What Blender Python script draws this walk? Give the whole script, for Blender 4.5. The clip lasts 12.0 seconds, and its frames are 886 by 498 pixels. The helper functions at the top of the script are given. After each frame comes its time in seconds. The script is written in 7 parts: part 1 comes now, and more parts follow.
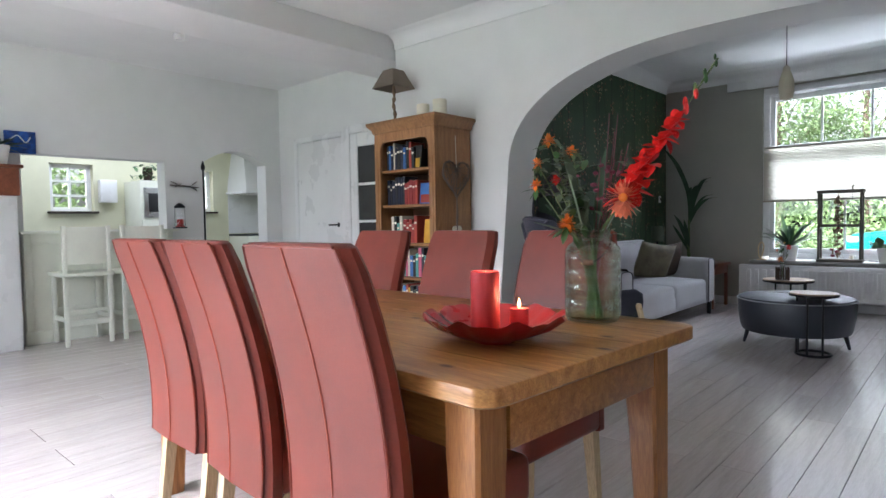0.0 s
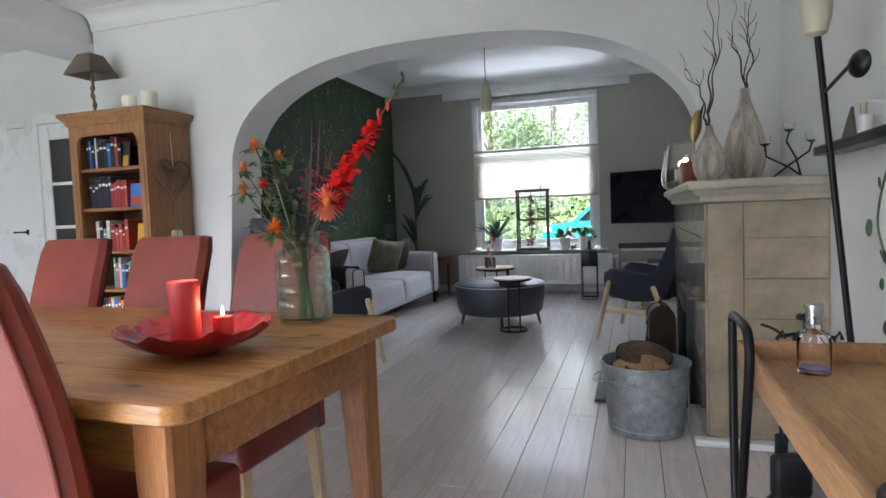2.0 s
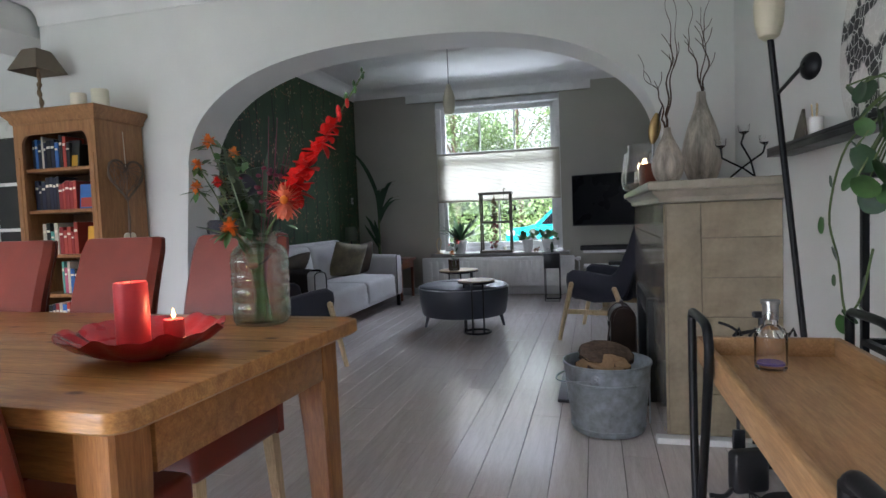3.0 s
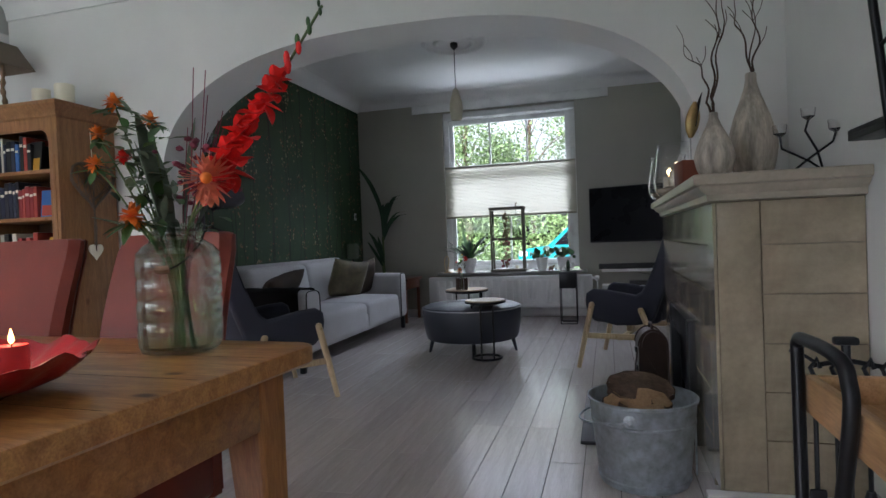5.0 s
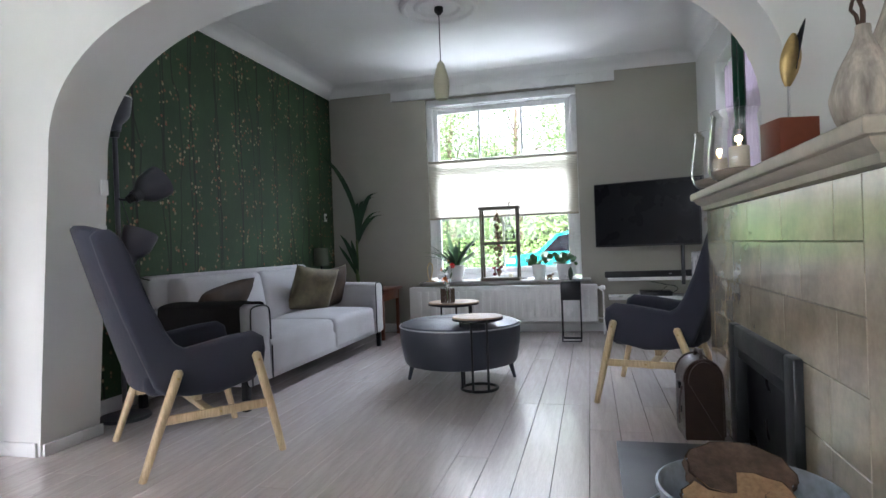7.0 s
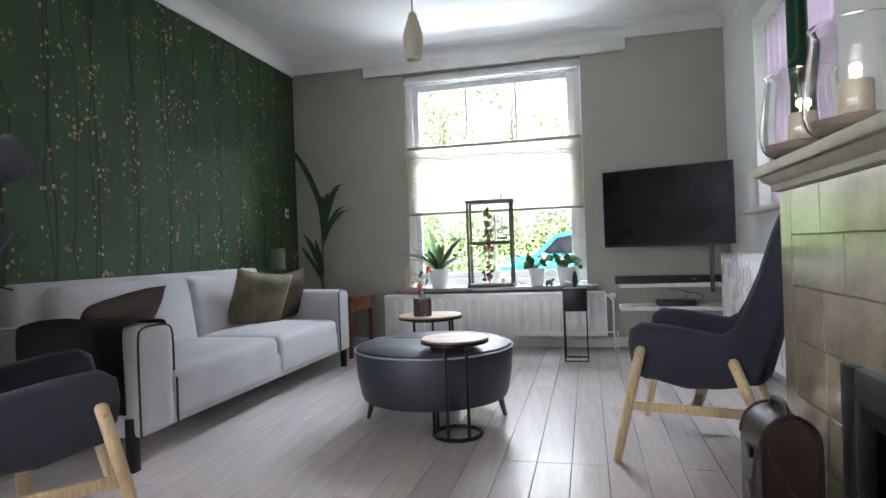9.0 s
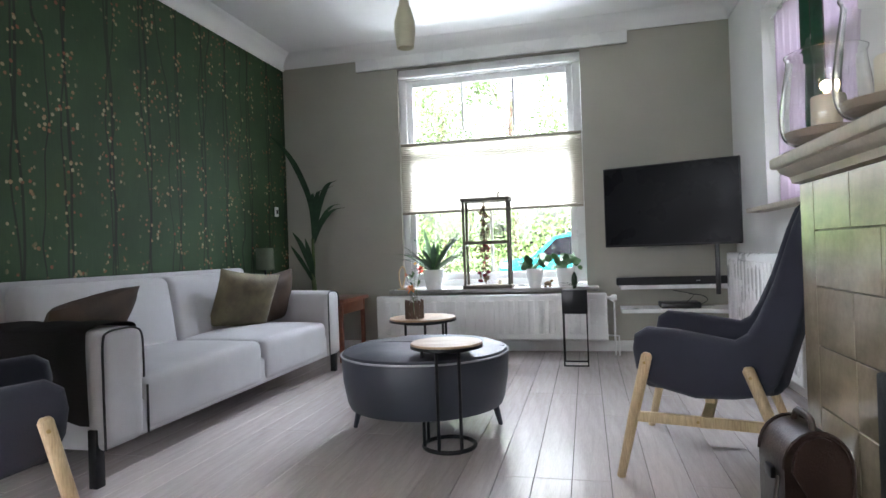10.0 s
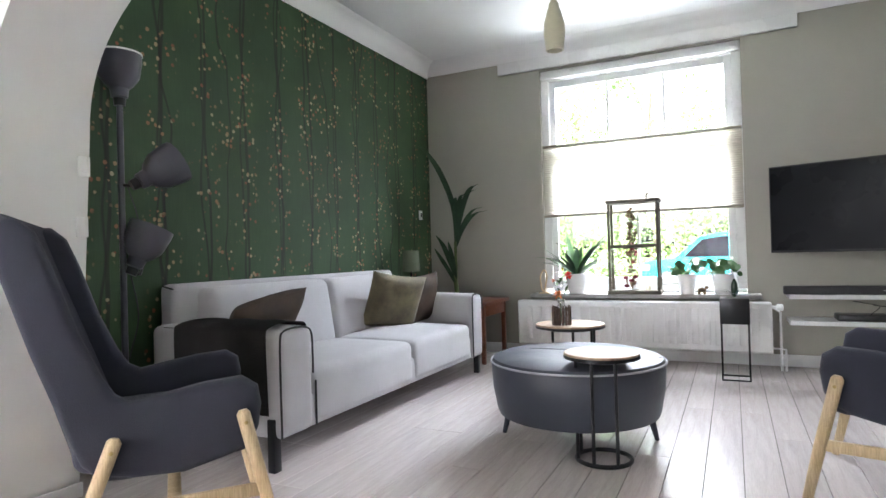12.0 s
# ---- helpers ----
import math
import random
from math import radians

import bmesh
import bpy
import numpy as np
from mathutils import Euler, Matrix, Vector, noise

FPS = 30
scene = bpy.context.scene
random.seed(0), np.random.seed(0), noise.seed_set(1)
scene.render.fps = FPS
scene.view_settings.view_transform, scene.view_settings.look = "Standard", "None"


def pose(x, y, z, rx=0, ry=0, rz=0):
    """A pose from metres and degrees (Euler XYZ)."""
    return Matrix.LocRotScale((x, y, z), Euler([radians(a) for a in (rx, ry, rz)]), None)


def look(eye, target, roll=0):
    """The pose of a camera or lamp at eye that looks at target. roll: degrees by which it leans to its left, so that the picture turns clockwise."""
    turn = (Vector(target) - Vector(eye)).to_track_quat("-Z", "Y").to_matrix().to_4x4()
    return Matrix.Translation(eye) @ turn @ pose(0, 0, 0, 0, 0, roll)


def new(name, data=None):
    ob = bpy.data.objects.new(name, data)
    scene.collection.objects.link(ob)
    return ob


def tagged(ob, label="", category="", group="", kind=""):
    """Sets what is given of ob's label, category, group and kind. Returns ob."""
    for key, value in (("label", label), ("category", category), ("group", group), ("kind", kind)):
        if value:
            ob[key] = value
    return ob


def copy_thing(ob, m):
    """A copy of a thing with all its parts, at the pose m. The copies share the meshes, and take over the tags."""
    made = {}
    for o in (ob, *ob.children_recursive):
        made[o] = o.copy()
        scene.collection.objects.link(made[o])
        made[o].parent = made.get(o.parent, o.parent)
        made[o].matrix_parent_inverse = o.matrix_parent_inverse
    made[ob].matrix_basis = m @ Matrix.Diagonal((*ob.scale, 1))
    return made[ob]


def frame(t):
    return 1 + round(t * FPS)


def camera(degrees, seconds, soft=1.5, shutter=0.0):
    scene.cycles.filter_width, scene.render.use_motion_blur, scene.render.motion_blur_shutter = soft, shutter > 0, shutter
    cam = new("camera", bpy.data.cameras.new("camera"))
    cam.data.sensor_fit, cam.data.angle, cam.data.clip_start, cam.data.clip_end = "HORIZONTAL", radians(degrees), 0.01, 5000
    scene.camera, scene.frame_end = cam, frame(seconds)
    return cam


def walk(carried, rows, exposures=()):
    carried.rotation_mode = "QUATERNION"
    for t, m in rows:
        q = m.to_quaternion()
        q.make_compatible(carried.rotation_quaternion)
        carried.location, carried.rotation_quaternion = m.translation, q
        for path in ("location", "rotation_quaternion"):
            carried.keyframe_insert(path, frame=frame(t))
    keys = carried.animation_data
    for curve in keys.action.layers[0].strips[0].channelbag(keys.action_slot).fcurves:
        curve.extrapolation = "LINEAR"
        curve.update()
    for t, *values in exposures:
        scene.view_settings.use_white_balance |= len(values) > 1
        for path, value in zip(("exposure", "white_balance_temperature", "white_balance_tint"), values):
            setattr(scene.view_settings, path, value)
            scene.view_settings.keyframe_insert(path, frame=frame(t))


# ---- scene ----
cam = camera(73.5, 12.0)
PATH = [
    (0, (0.031, 0.033, 1.07), (-1.309, 1.514, 0.98), -0.9),
    (0.5, (0.062, 0.049, 1.078), (-1.107, 1.668, 0.981), -1.2),
    (1, (0.104, 0.045, 1.087), (-0.867, 1.79, 0.981), -1.6),
    (1.5, (0.123, 0.054, 1.083), (-0.65, 1.895, 0.97), -1.9),
    (2, (0.144, 0.048, 1.082), (-0.468, 1.948, 0.964), -2.2),
    (2.5, (0.149, 0.048, 1.08), (-0.348, 1.981, 0.958), -2.3),
    (4.5, (0.096, 0.402, 0.999), (-0.419, 2.334, 0.952), -2.3),
    (5, (0.073, 0.564, 0.988), (-0.462, 2.491, 0.956), -2.2),
    (5.5, (0.016, 0.768, 0.982), (-0.492, 2.703, 0.96), -2.2),
    (6, (-0.042, 0.987, 0.955), (-0.517, 2.93, 0.941), -2.2),
    (6.5, (-0.103, 1.232, 0.956), (-0.578, 3.175, 0.945), -2.1),
    (7, (-0.166, 1.471, 0.949), (-0.648, 3.412, 0.941), -2.1),
    (9, (-0.251, 2.457, 0.919), (-0.724, 4.4, 0.921), -2.1),
    (9.5, (-0.253, 2.602, 0.911), (-0.721, 4.546, 0.914), -2.1),
    (10, (-0.263, 2.653, 0.901), (-0.732, 4.598, 0.909), -2.0),
    (10.5, (-0.282, 2.659, 0.903), (-0.762, 4.6, 0.914), -2.0),
    (11, (-0.319, 2.653, 0.905), (-0.888, 4.57, 0.921), -1.9),
    (11.5, (-0.34, 2.635, 0.931), (-1.061, 4.501, 0.945), -1.8),
    (12, (-0.363, 2.618, 0.941), (-1.24, 4.416, 0.959), -1.6),
]
walk(cam, [(t, look(eye, target, roll)) for t, eye, target, roll in PATH],
     exposures=[(0, 0.83, 5750, 15), (1, 1.16, 5750, 15), (1.5, 1.10, 5750, 15), (2.5, 0.80, 5750, 15), (4.5, 0.21, 5750, 15), (5, 0.24, 5750, 15), (5.5, 0.68, 5780, 15), (6, 0.95, 5800, 15), (7, 1.33, 5850, 15), (9, 1.64, 6000, 15), (10.5, 1.72, 6050, 15), (12, 2.22, 6150, 15)])

# ---- world and light ----
world = bpy.data.worlds.new("overcast_sky")
world.use_nodes = True
scene.world = world
wn = world.node_tree
sky = wn.nodes.new("ShaderNodeTexSky")
sky.sky_type, sky.sun_disc, sky.sun_elevation, sky.sun_rotation = "NISHITA", False, radians(50), radians(200)
sky.air_density, sky.dust_density, sky.ozone_density = 1.0, 10.0, 0.2
bg = wn.nodes["Background"]
bg.inputs["Strength"].default_value = 0.15
cloud = wn.nodes.new("ShaderNodeHueSaturation")  # cloud cover takes most of the blue
cloud.inputs["Saturation"].default_value, cloud.inputs["Value"].default_value = 0.2, 4.5
wn.links.new(sky.outputs["Color"], cloud.inputs["Color"])
wn.links.new(cloud.outputs["Color"], bg.inputs["Color"])

sun = new("sun", bpy.data.lights.new("sun", "SUN"))
sun.data.energy, sun.data.angle, sun.data.color = 2.0, radians(20), (1.0, 0.96, 0.9)
sun.matrix_world = look((0, 0, 20), (4, 10, 0))


def window_light(name, at, target, w, h, watts, color=(0.93, 0.97, 1.0)):
    """An area lamp: sky light coming in through an opening, or added fill."""
    lamp = new(name, bpy.data.lights.new(name, "AREA"))
    lamp.data.shape, lamp.data.size, lamp.data.size_y, lamp.data.energy, lamp.data.color = "RECTANGLE", w, h, watts, color
    lamp.matrix_world = look(at, target)
    return lamp


window_light("window_light_front", (-1.08, 8.75, 3.35), (-1.08, 5.2, 0.2), 2.0, 1.1, 190, (0.88, 0.94, 1.0))
# added lamp hidden below the sill, aimed up as ground bounce onto the ceiling
window_light("window_light_ground", (-1.08, 10.6, -0.1), (-1.08, 5.0, 2.9), 3.0, 1.0, 80, (0.92, 0.97, 1.0))
window_light("window_light_side", (1.75, 6.35, 3.0), (-1.5, 6.35, 0.2), 1.3, 1.0, 9, (0.88, 0.94, 1.0))
window_light("window_light_garden", (-3.2, -2.15, 1.3), (-3.3, 1.2, -0.5), 3.2, 2.2, 26, (0.84, 0.92, 1.0))
# added fill: unseen lamp under the kitchen ceiling, facing down to brighten the room
window_light("window_light_kitchen", (-8.2, 2.8, 2.45), (-8.2, 2.8, 0), 1.6, 2.6, 24)


# ---- materials ----
def shader(name, rough=0.5, metal=0.0):
    m = bpy.data.materials.new(name)
    m.use_nodes = True
    b = m.node_tree.nodes["Principled BSDF"]
    b.inputs["Roughness"].default_value, b.inputs["Metallic"].default_value = rough, metal
    return m, m.node_tree, b


def coords(nt, scale, rot=(0, 0, 0)):
    tc, mp = nt.nodes.new("ShaderNodeTexCoord"), nt.nodes.new("ShaderNodeMapping")
    mp.inputs["Scale"].default_value, mp.inputs["Rotation"].default_value = scale, rot
    nt.links.new(tc.outputs["Object"], mp.inputs["Vector"])
    return mp.outputs["Vector"]


def noise_of(nt, vec, scale, detail=4.0, rough=0.55, distort=0.0):
    n = nt.nodes.new("ShaderNodeTexNoise")
    n.inputs["Scale"].default_value, n.inputs["Detail"].default_value = scale, detail
    n.inputs["Roughness"].default_value, n.inputs["Distortion"].default_value = rough, distort
    nt.links.new(vec, n.inputs["Vector"])
    return n.outputs["Fac"]


def ramp(nt, fac, stops):
    r = nt.nodes.new("ShaderNodeValToRGB")
    e = r.color_ramp.elements
    while len(e) < len(stops):
        e.new(0.5)
    for k, (p, c) in zip(e, stops):
        k.position, k.color = p, (*c, 1) if len(c) == 3 else c
    nt.links.new(fac, r.inputs["Fac"])
    return r.outputs["Color"]


def mix(nt, fac, a, b, mode="MIX"):
    n = nt.nodes.new("ShaderNodeMix")
    n.data_type, n.blend_type = "RGBA", mode
    for v, i in ((fac, 0), (a, 6), (b, 7)):
        if isinstance(v, (int, float)):
            n.inputs[i].default_value = v
        elif isinstance(v, tuple):
            n.inputs[i].default_value = (*v, 1)
        else:
            nt.links.new(v, n.inputs[i])
    return n.outputs[2]


def bump(nt, b, fac, strength, dist=0.01):
    n = nt.nodes.new("ShaderNodeBump")
    n.inputs["Strength"].default_value, n.inputs["Distance"].default_value = strength, dist
    nt.links.new(fac, n.inputs["Height"])
    nt.links.new(n.outputs["Normal"], b.inputs["Normal"])


def surface(name, c, vary=0.12, rough=0.5, metal=0.0, scale=3.0, fine=60.0, relief=0.08, stretch=(1, 1, 1), rvary=0.1, sheen=0.0, coat=0.0):
    """A surface with large soft stains and fine grain."""
    m, nt, b = shader(name, rough, metal)
    v = coords(nt, stretch)
    big, small = noise_of(nt, v, scale, 3), noise_of(nt, v, fine, 3, 0.6)
    dark = tuple(x * (1 - vary) for x in c)
    lite = tuple(min(1, x * (1 + vary)) for x in c)
    col = ramp(nt, big, [(0.3, dark), (0.7, lite)])
    grain = ramp(nt, small, [(0.3, (1 - vary * 0.6,) * 3), (0.7, (1, 1, 1))])
    nt.links.new(mix(nt, 1.0, col, grain, "MULTIPLY"), b.inputs["Base Color"])
    rr = ramp(nt, big, [(0.3, (max(0.02, rough - rvary),) * 3), (0.7, (min(1, rough + rvary),) * 3)])
    nt.links.new(rr, b.inputs["Roughness"])
    if relief:
        bump(nt, b, small, relief)
    if sheen:
        b.inputs["Sheen Weight"].default_value = sheen
    if coat:
        b.inputs["Coat Weight"].default_value, b.inputs["Coat Roughness"].default_value = coat, 0.08
    return m


def wood(name, a, c, stretch, rough=0.45, knots=True, random_tint=0.0, scale=1.0, coat=0.0, fine=0.7, flat=False):
    """Grained wood; stretch gives the grain's run, flat scatters the knots over a level board."""
    m, nt, b = shader(name, rough)
    v = coords(nt, stretch)
    n1, n2 = noise_of(nt, v, 4 * scale, 6, 0.6, 0.8), noise_of(nt, v, 26 * scale, 3, 0.6)
    col = ramp(nt, n1, [(0.3, a), (0.5, tuple((x + y) / 2 for x, y in zip(a, c))), (0.68, c)])
    col = mix(nt, fine, col, ramp(nt, n2, [(0.3, (0.62, 0.58, 0.55)), (0.62, (1, 1, 1))]), "MULTIPLY")
    if knots:
        w = nt.nodes.new("ShaderNodeTexVoronoi")
        w.inputs["Scale"].default_value = 3.4 if flat else 2.6
        if flat:
            w.voronoi_dimensions = "2D"
        nt.links.new(coords(nt, tuple(min(1.6, s) for s in stretch)), w.inputs["Vector"])
        col = mix(nt, 1.0, col, ramp(nt, w.outputs["Distance"], [(0.03, (0.25, 0.13, 0.07)), (0.085, (1, 1, 1))]), "MULTIPLY")
    if random_tint:
        oi = nt.nodes.new("ShaderNodeObjectInfo")
        t = ramp(nt, oi.outputs["Random"], [(0.0, (1 - random_tint,) * 3), (1.0, (1, 1, 1))])
        col = mix(nt, 1.0, col, t, "MULTIPLY")
    nt.links.new(col, b.inputs["Base Color"])
    bump(nt, b, n2, 0.12, 0.004)
    if coat:
        b.inputs["Coat Weight"].default_value, b.inputs["Coat Roughness"].default_value = coat, 0.12
    return m


def clear_glass(name, tint=(1, 1, 1), rough=0.0):
    m, nt, b = shader(name, rough)
    b.inputs["Base Color"].default_value = (*tint, 1)
    b.inputs["Transmission Weight"].default_value, b.inputs["IOR"].default_value = 1.0, 1.45
    return m


def glow(name, c, strength):
    m, nt, b = shader(name, 0.6)
    b.inputs["Base Color"].default_value = (*c, 1)
    b.inputs["Emission Color"].default_value, b.inputs["Emission Strength"].default_value = (*c, 1), strength
    return m


def wallpaper_green(name):
    """Green paper with pairs of thin swaying stems and loose sprays of small blossoms."""
    m, nt, b = shader(name, 0.62)
    b.inputs["Specular IOR Level"].default_value = 0.3

    def calc(op, *args):
        n = nt.nodes.new("ShaderNodeMath")
        n.operation = op
        for i, v in enumerate(args):
            if isinstance(v, (int, float)):
                n.inputs[i].default_value = v
            else:
                nt.links.new(v, n.inputs[i])
        return n.outputs[0]

    v = coords(nt, (1, 1, 1))
    sep = nt.nodes.new("ShaderNodeSeparateXYZ")
    nt.links.new(v, sep.inputs[0])
    base = ramp(nt, noise_of(nt, v, 3, 4), [(0.3, (0.028, 0.056, 0.024)), (0.7, (0.043, 0.084, 0.036))])
    streak = noise_of(nt, coords(nt, (1, 160, 3)), 2.0, 3)
    base = mix(nt, 0.5, base, ramp(nt, streak, [(0.35, (0.7, 0.74, 0.7)), (0.65, (1.12, 1.1, 1.08))]), "MULTIPLY")

    def stems(pitch, shift, sway, width, run):
        wob = calc("MULTIPLY", calc("SUBTRACT", noise_of(nt, coords(nt, (1, 1.4, run)), 1.0, 2), 0.5), sway)
        u = calc("DIVIDE", calc("ADD", calc("ADD", sep.outputs[1], wob), shift), pitch)
        off = calc("ABSOLUTE", calc("SUBTRACT", calc("FRACT", u), 0.5))
        return calc("MULTIPLY", off, pitch), width

    near = None
    for pitch, shift, sway, width, run in ((0.31, 0.0, 0.20, 0.0075, 0.7), (0.31, 0.028, 0.24, 0.0055, 0.9), (0.47, 0.13, 0.42, 0.004, 1.1)):
        d, w = stems(pitch, shift, sway, width, run)
        line = ramp(nt, d, [(w, (1, 1, 1)), (w + 0.003, (0, 0, 0))])
        base = mix(nt, mix(nt, 0.72, (0, 0, 0), line), base, (0.014, 0.015, 0.010))
        near = d if near is None else calc("MINIMUM", near, d)
    # blossoms hang in sprays beside the stems
    vo = nt.nodes.new("ShaderNodeTexVoronoi")
    vo.inputs["Scale"].default_value = 25.0
    nt.links.new(v, vo.inputs["Vector"])
    dots = ramp(nt, calc("ADD", vo.outputs["Distance"], calc("MULTIPLY", noise_of(nt, v, 70, 2), 0.25)), [(0.37, (1, 1, 1)), (0.44, (0, 0, 0))])
    where = ramp(nt, noise_of(nt, coords(nt, (1, 1, 0.8)), 5.2, 2), [(0.45, (0, 0, 0)), (0.52, (1, 1, 1))])
    beside = ramp(nt, near, [(0.06, (1, 1, 1)), (0.10, (0, 0, 0))])
    tint = ramp(nt, vo.outputs["Color"], [(0.2, (0.26, 0.085, 0.045)), (0.5, (0.33, 0.20, 0.10)), (0.8, (0.42, 0.36, 0.22))])
    mask = mix(nt, 1.0, mix(nt, 1.0, dots, where, "MULTIPLY"), beside, "MULTIPLY")
    base = mix(nt, mix(nt, 0.8, (0, 0, 0), mask), base, tint)
    nt.links.new(base, b.inputs["Base Color"])
    bump(nt, b, streak, 0.05, 0.003)
    return m


M = {}
M["white"] = surface("white_wall_paint", (0.74, 0.74, 0.72), 0.03, 0.7, fine=120, relief=0.05)
M["ceiling"] = surface("ceiling_paint", (0.78, 0.78, 0.77), 0.025, 0.75, fine=90, relief=0.03)
M["trim"] = surface("white_gloss_trim", (0.78, 0.78, 0.77), 0.03, 0.3, fine=40, relief=0.02)
M["greige"] = surface("greige_wall_paint", (0.40, 0.385, 0.33), 0.04, 0.7, fine=120, relief=0.05)
M["cream"] = surface("cream_kitchen_paint", (0.70, 0.69, 0.50), 0.05, 0.6)
M["creamwood"] = surface("cream_painted_wood", (0.76, 0.77, 0.66), 0.05, 0.4, fine=30, relief=0.05)
M["paper"] = wallpaper_green("green_blossom_wallpaper")
M["plank"] = wood("pale_oak_laminate", (0.62, 0.56, 0.535), (0.74, 0.68, 0.66), (9, 0.7, 1), 0.20, False, 0.10, 1.0, 0.45, 0.25)
M["joint"] = surface("floor_joint", (0.12, 0.105, 0.095), 0.1, 0.8)
M["pine"] = wood("waxed_pine", (0.30, 0.115, 0.028), (0.53, 0.25, 0.068), (0.9, 9, 9), 0.30, True, 0.12, 1.0, 0.15)
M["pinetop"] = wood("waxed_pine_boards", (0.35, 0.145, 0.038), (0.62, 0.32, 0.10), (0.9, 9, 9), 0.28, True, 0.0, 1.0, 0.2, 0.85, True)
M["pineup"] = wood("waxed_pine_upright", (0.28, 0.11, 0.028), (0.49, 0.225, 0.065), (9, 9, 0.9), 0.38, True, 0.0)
M["bookwood"] = wood("bookcase_pine", (0.25, 0.115, 0.04), (0.38, 0.19, 0.07), (9, 9, 0.9), 0.45, True)
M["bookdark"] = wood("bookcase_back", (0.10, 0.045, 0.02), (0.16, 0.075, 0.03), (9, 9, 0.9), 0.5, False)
M["birch"] = wood("pale_ash_wood", (0.56, 0.42, 0.24), (0.70, 0.55, 0.34), (8, 8, 0.8), 0.45, False)
M["oaktray"] = wood("oak_tray", (0.40, 0.225, 0.095), (0.56, 0.34, 0.16), (8, 0.8, 8), 0.45, True)
M["mango"] = wood("mango_wood_top", (0.26, 0.16, 0.09), (0.52, 0.37, 0.24), (0.8, 6, 1), 0.4, False)
M["redbrown"] = wood("mahogany", (0.16, 0.05, 0.025), (0.26, 0.09, 0.045), (1, 8, 8), 0.35, False)
M["leather"] = surface("oxblood_leather", (0.195, 0.030, 0.015), 0.20, 0.40, scale=4, fine=220, relief=0.05, rvary=0.03)
M["leather"].node_tree.nodes["Principled BSDF"].inputs["Specular IOR Level"].default_value = 0.45
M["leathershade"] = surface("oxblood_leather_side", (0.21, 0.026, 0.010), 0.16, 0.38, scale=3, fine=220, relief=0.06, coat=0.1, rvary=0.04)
M["thread"] = surface("leather_seam", (0.42, 0.10, 0.06), 0.1, 0.5)
M["sofa"] = surface("light_grey_weave", (0.49, 0.485, 0.50), 0.09, 0.9, fine=260, relief=0.3, sheen=0.3)
M["piping"] = surface("black_piping", (0.02, 0.02, 0.022), 0.1, 0.6)
M["navy"] = surface("slate_blue_felt", (0.034, 0.036, 0.055), 0.2, 0.92, fine=300, relief=0.35, sheen=0.08)
M["ottoman"] = surface("slate_leatherette", (0.036, 0.041, 0.056), 0.16, 0.48, fine=200, relief=0.1)
M["lightpiping"] = surface("grey_piping", (0.40, 0.41, 0.43), 0.1, 0.6)
M["blackmetal"] = surface("black_metal", (0.016, 0.016, 0.018), 0.15, 0.38, 0.6, fine=80, relief=0.03)
M["blackplastic"] = surface("black_plastic", (0.018, 0.018, 0.02), 0.1, 0.4)
M["screen"] = surface("tv_screen", (0.004, 0.004, 0.006), 0.05, 0.3, relief=0, fine=20)
M["screen"].node_tree.nodes["Principled BSDF"].inputs["Specular IOR Level"].default_value = 0.12
M["lampgrey"] = surface("grey_lamp_enamel", (0.06, 0.06, 0.075), 0.1, 0.4)
M["brown"] = surface("dark_brown_velvet", (0.055, 0.034, 0.020), 0.35, 0.8, scale=7, fine=160, relief=0.2)
M["olive"] = surface("olive_velvet", (0.15, 0.125, 0.068), 0.4, 0.75, scale=9, fine=160, relief=0.2, sheen=0.12)
M["throw"] = surface("dark_throw", (0.022, 0.018, 0.018), 0.2, 0.95, fine=160, relief=0.4)
M["tile"] = surface("beige_hearth_tile", (0.37, 0.31, 0.215), 0.24, 0.16, scale=5, fine=45, relief=0.03, coat=0.6)
M["stone"] = surface("limestone_mantel", (0.46, 0.41, 0.325), 0.18, 0.42, scale=6, fine=60, relief=0.1)
M["grout"] = surface("tile_grout", (0.27, 0.23, 0.17), 0.1, 0.8)
M["iron"] = surface("cast_iron", (0.025, 0.027, 0.03), 0.2, 0.45, 0.4, fine=60, relief=0.15)
M["soot"] = surface("sooty_firebox", (0.03, 0.027, 0.025), 0.4, 0.9)
M["slate"] = surface("slate_hearth", (0.045, 0.047, 0.055), 0.15, 0.5)
M["zinc"] = surface("galvanised_zinc", (0.50, 0.56, 0.62), 0.26, 0.40, 0.7, scale=24, fine=40, relief=0.06)
M["bark"] = surface("bark", (0.13, 0.085, 0.06), 0.45, 0.95, scale=14, fine=60, relief=0.8)
M["logend"] = wood("cut_log", (0.30, 0.18, 0.09), (0.46, 0.30, 0.16), (3, 3, 3), 0.7, False)
M["glass"] = clear_glass("clear_glass")
M["jarglass"] = clear_glass("green_tinged_glass", (0.90, 0.97, 0.94))
M["water"] = clear_glass("water", (0.93, 0.98, 0.95))


def thin_glass(key, tint, share):
    """Thin-walled glass: part of the light goes straight through."""
    nt = M[key].node_tree
    b, out = nt.nodes["Principled BSDF"], nt.nodes["Material Output"]
    tr, mx = nt.nodes.new("ShaderNodeBsdfTransparent"), nt.nodes.new("ShaderNodeMixShader")
    tr.inputs["Color"].default_value, mx.inputs[0].default_value = (*tint, 1), share
    nt.links.new(b.outputs[0], mx.inputs[1])
    nt.links.new(tr.outputs[0], mx.inputs[2])
    nt.links.new(mx.outputs[0], out.inputs["Surface"])


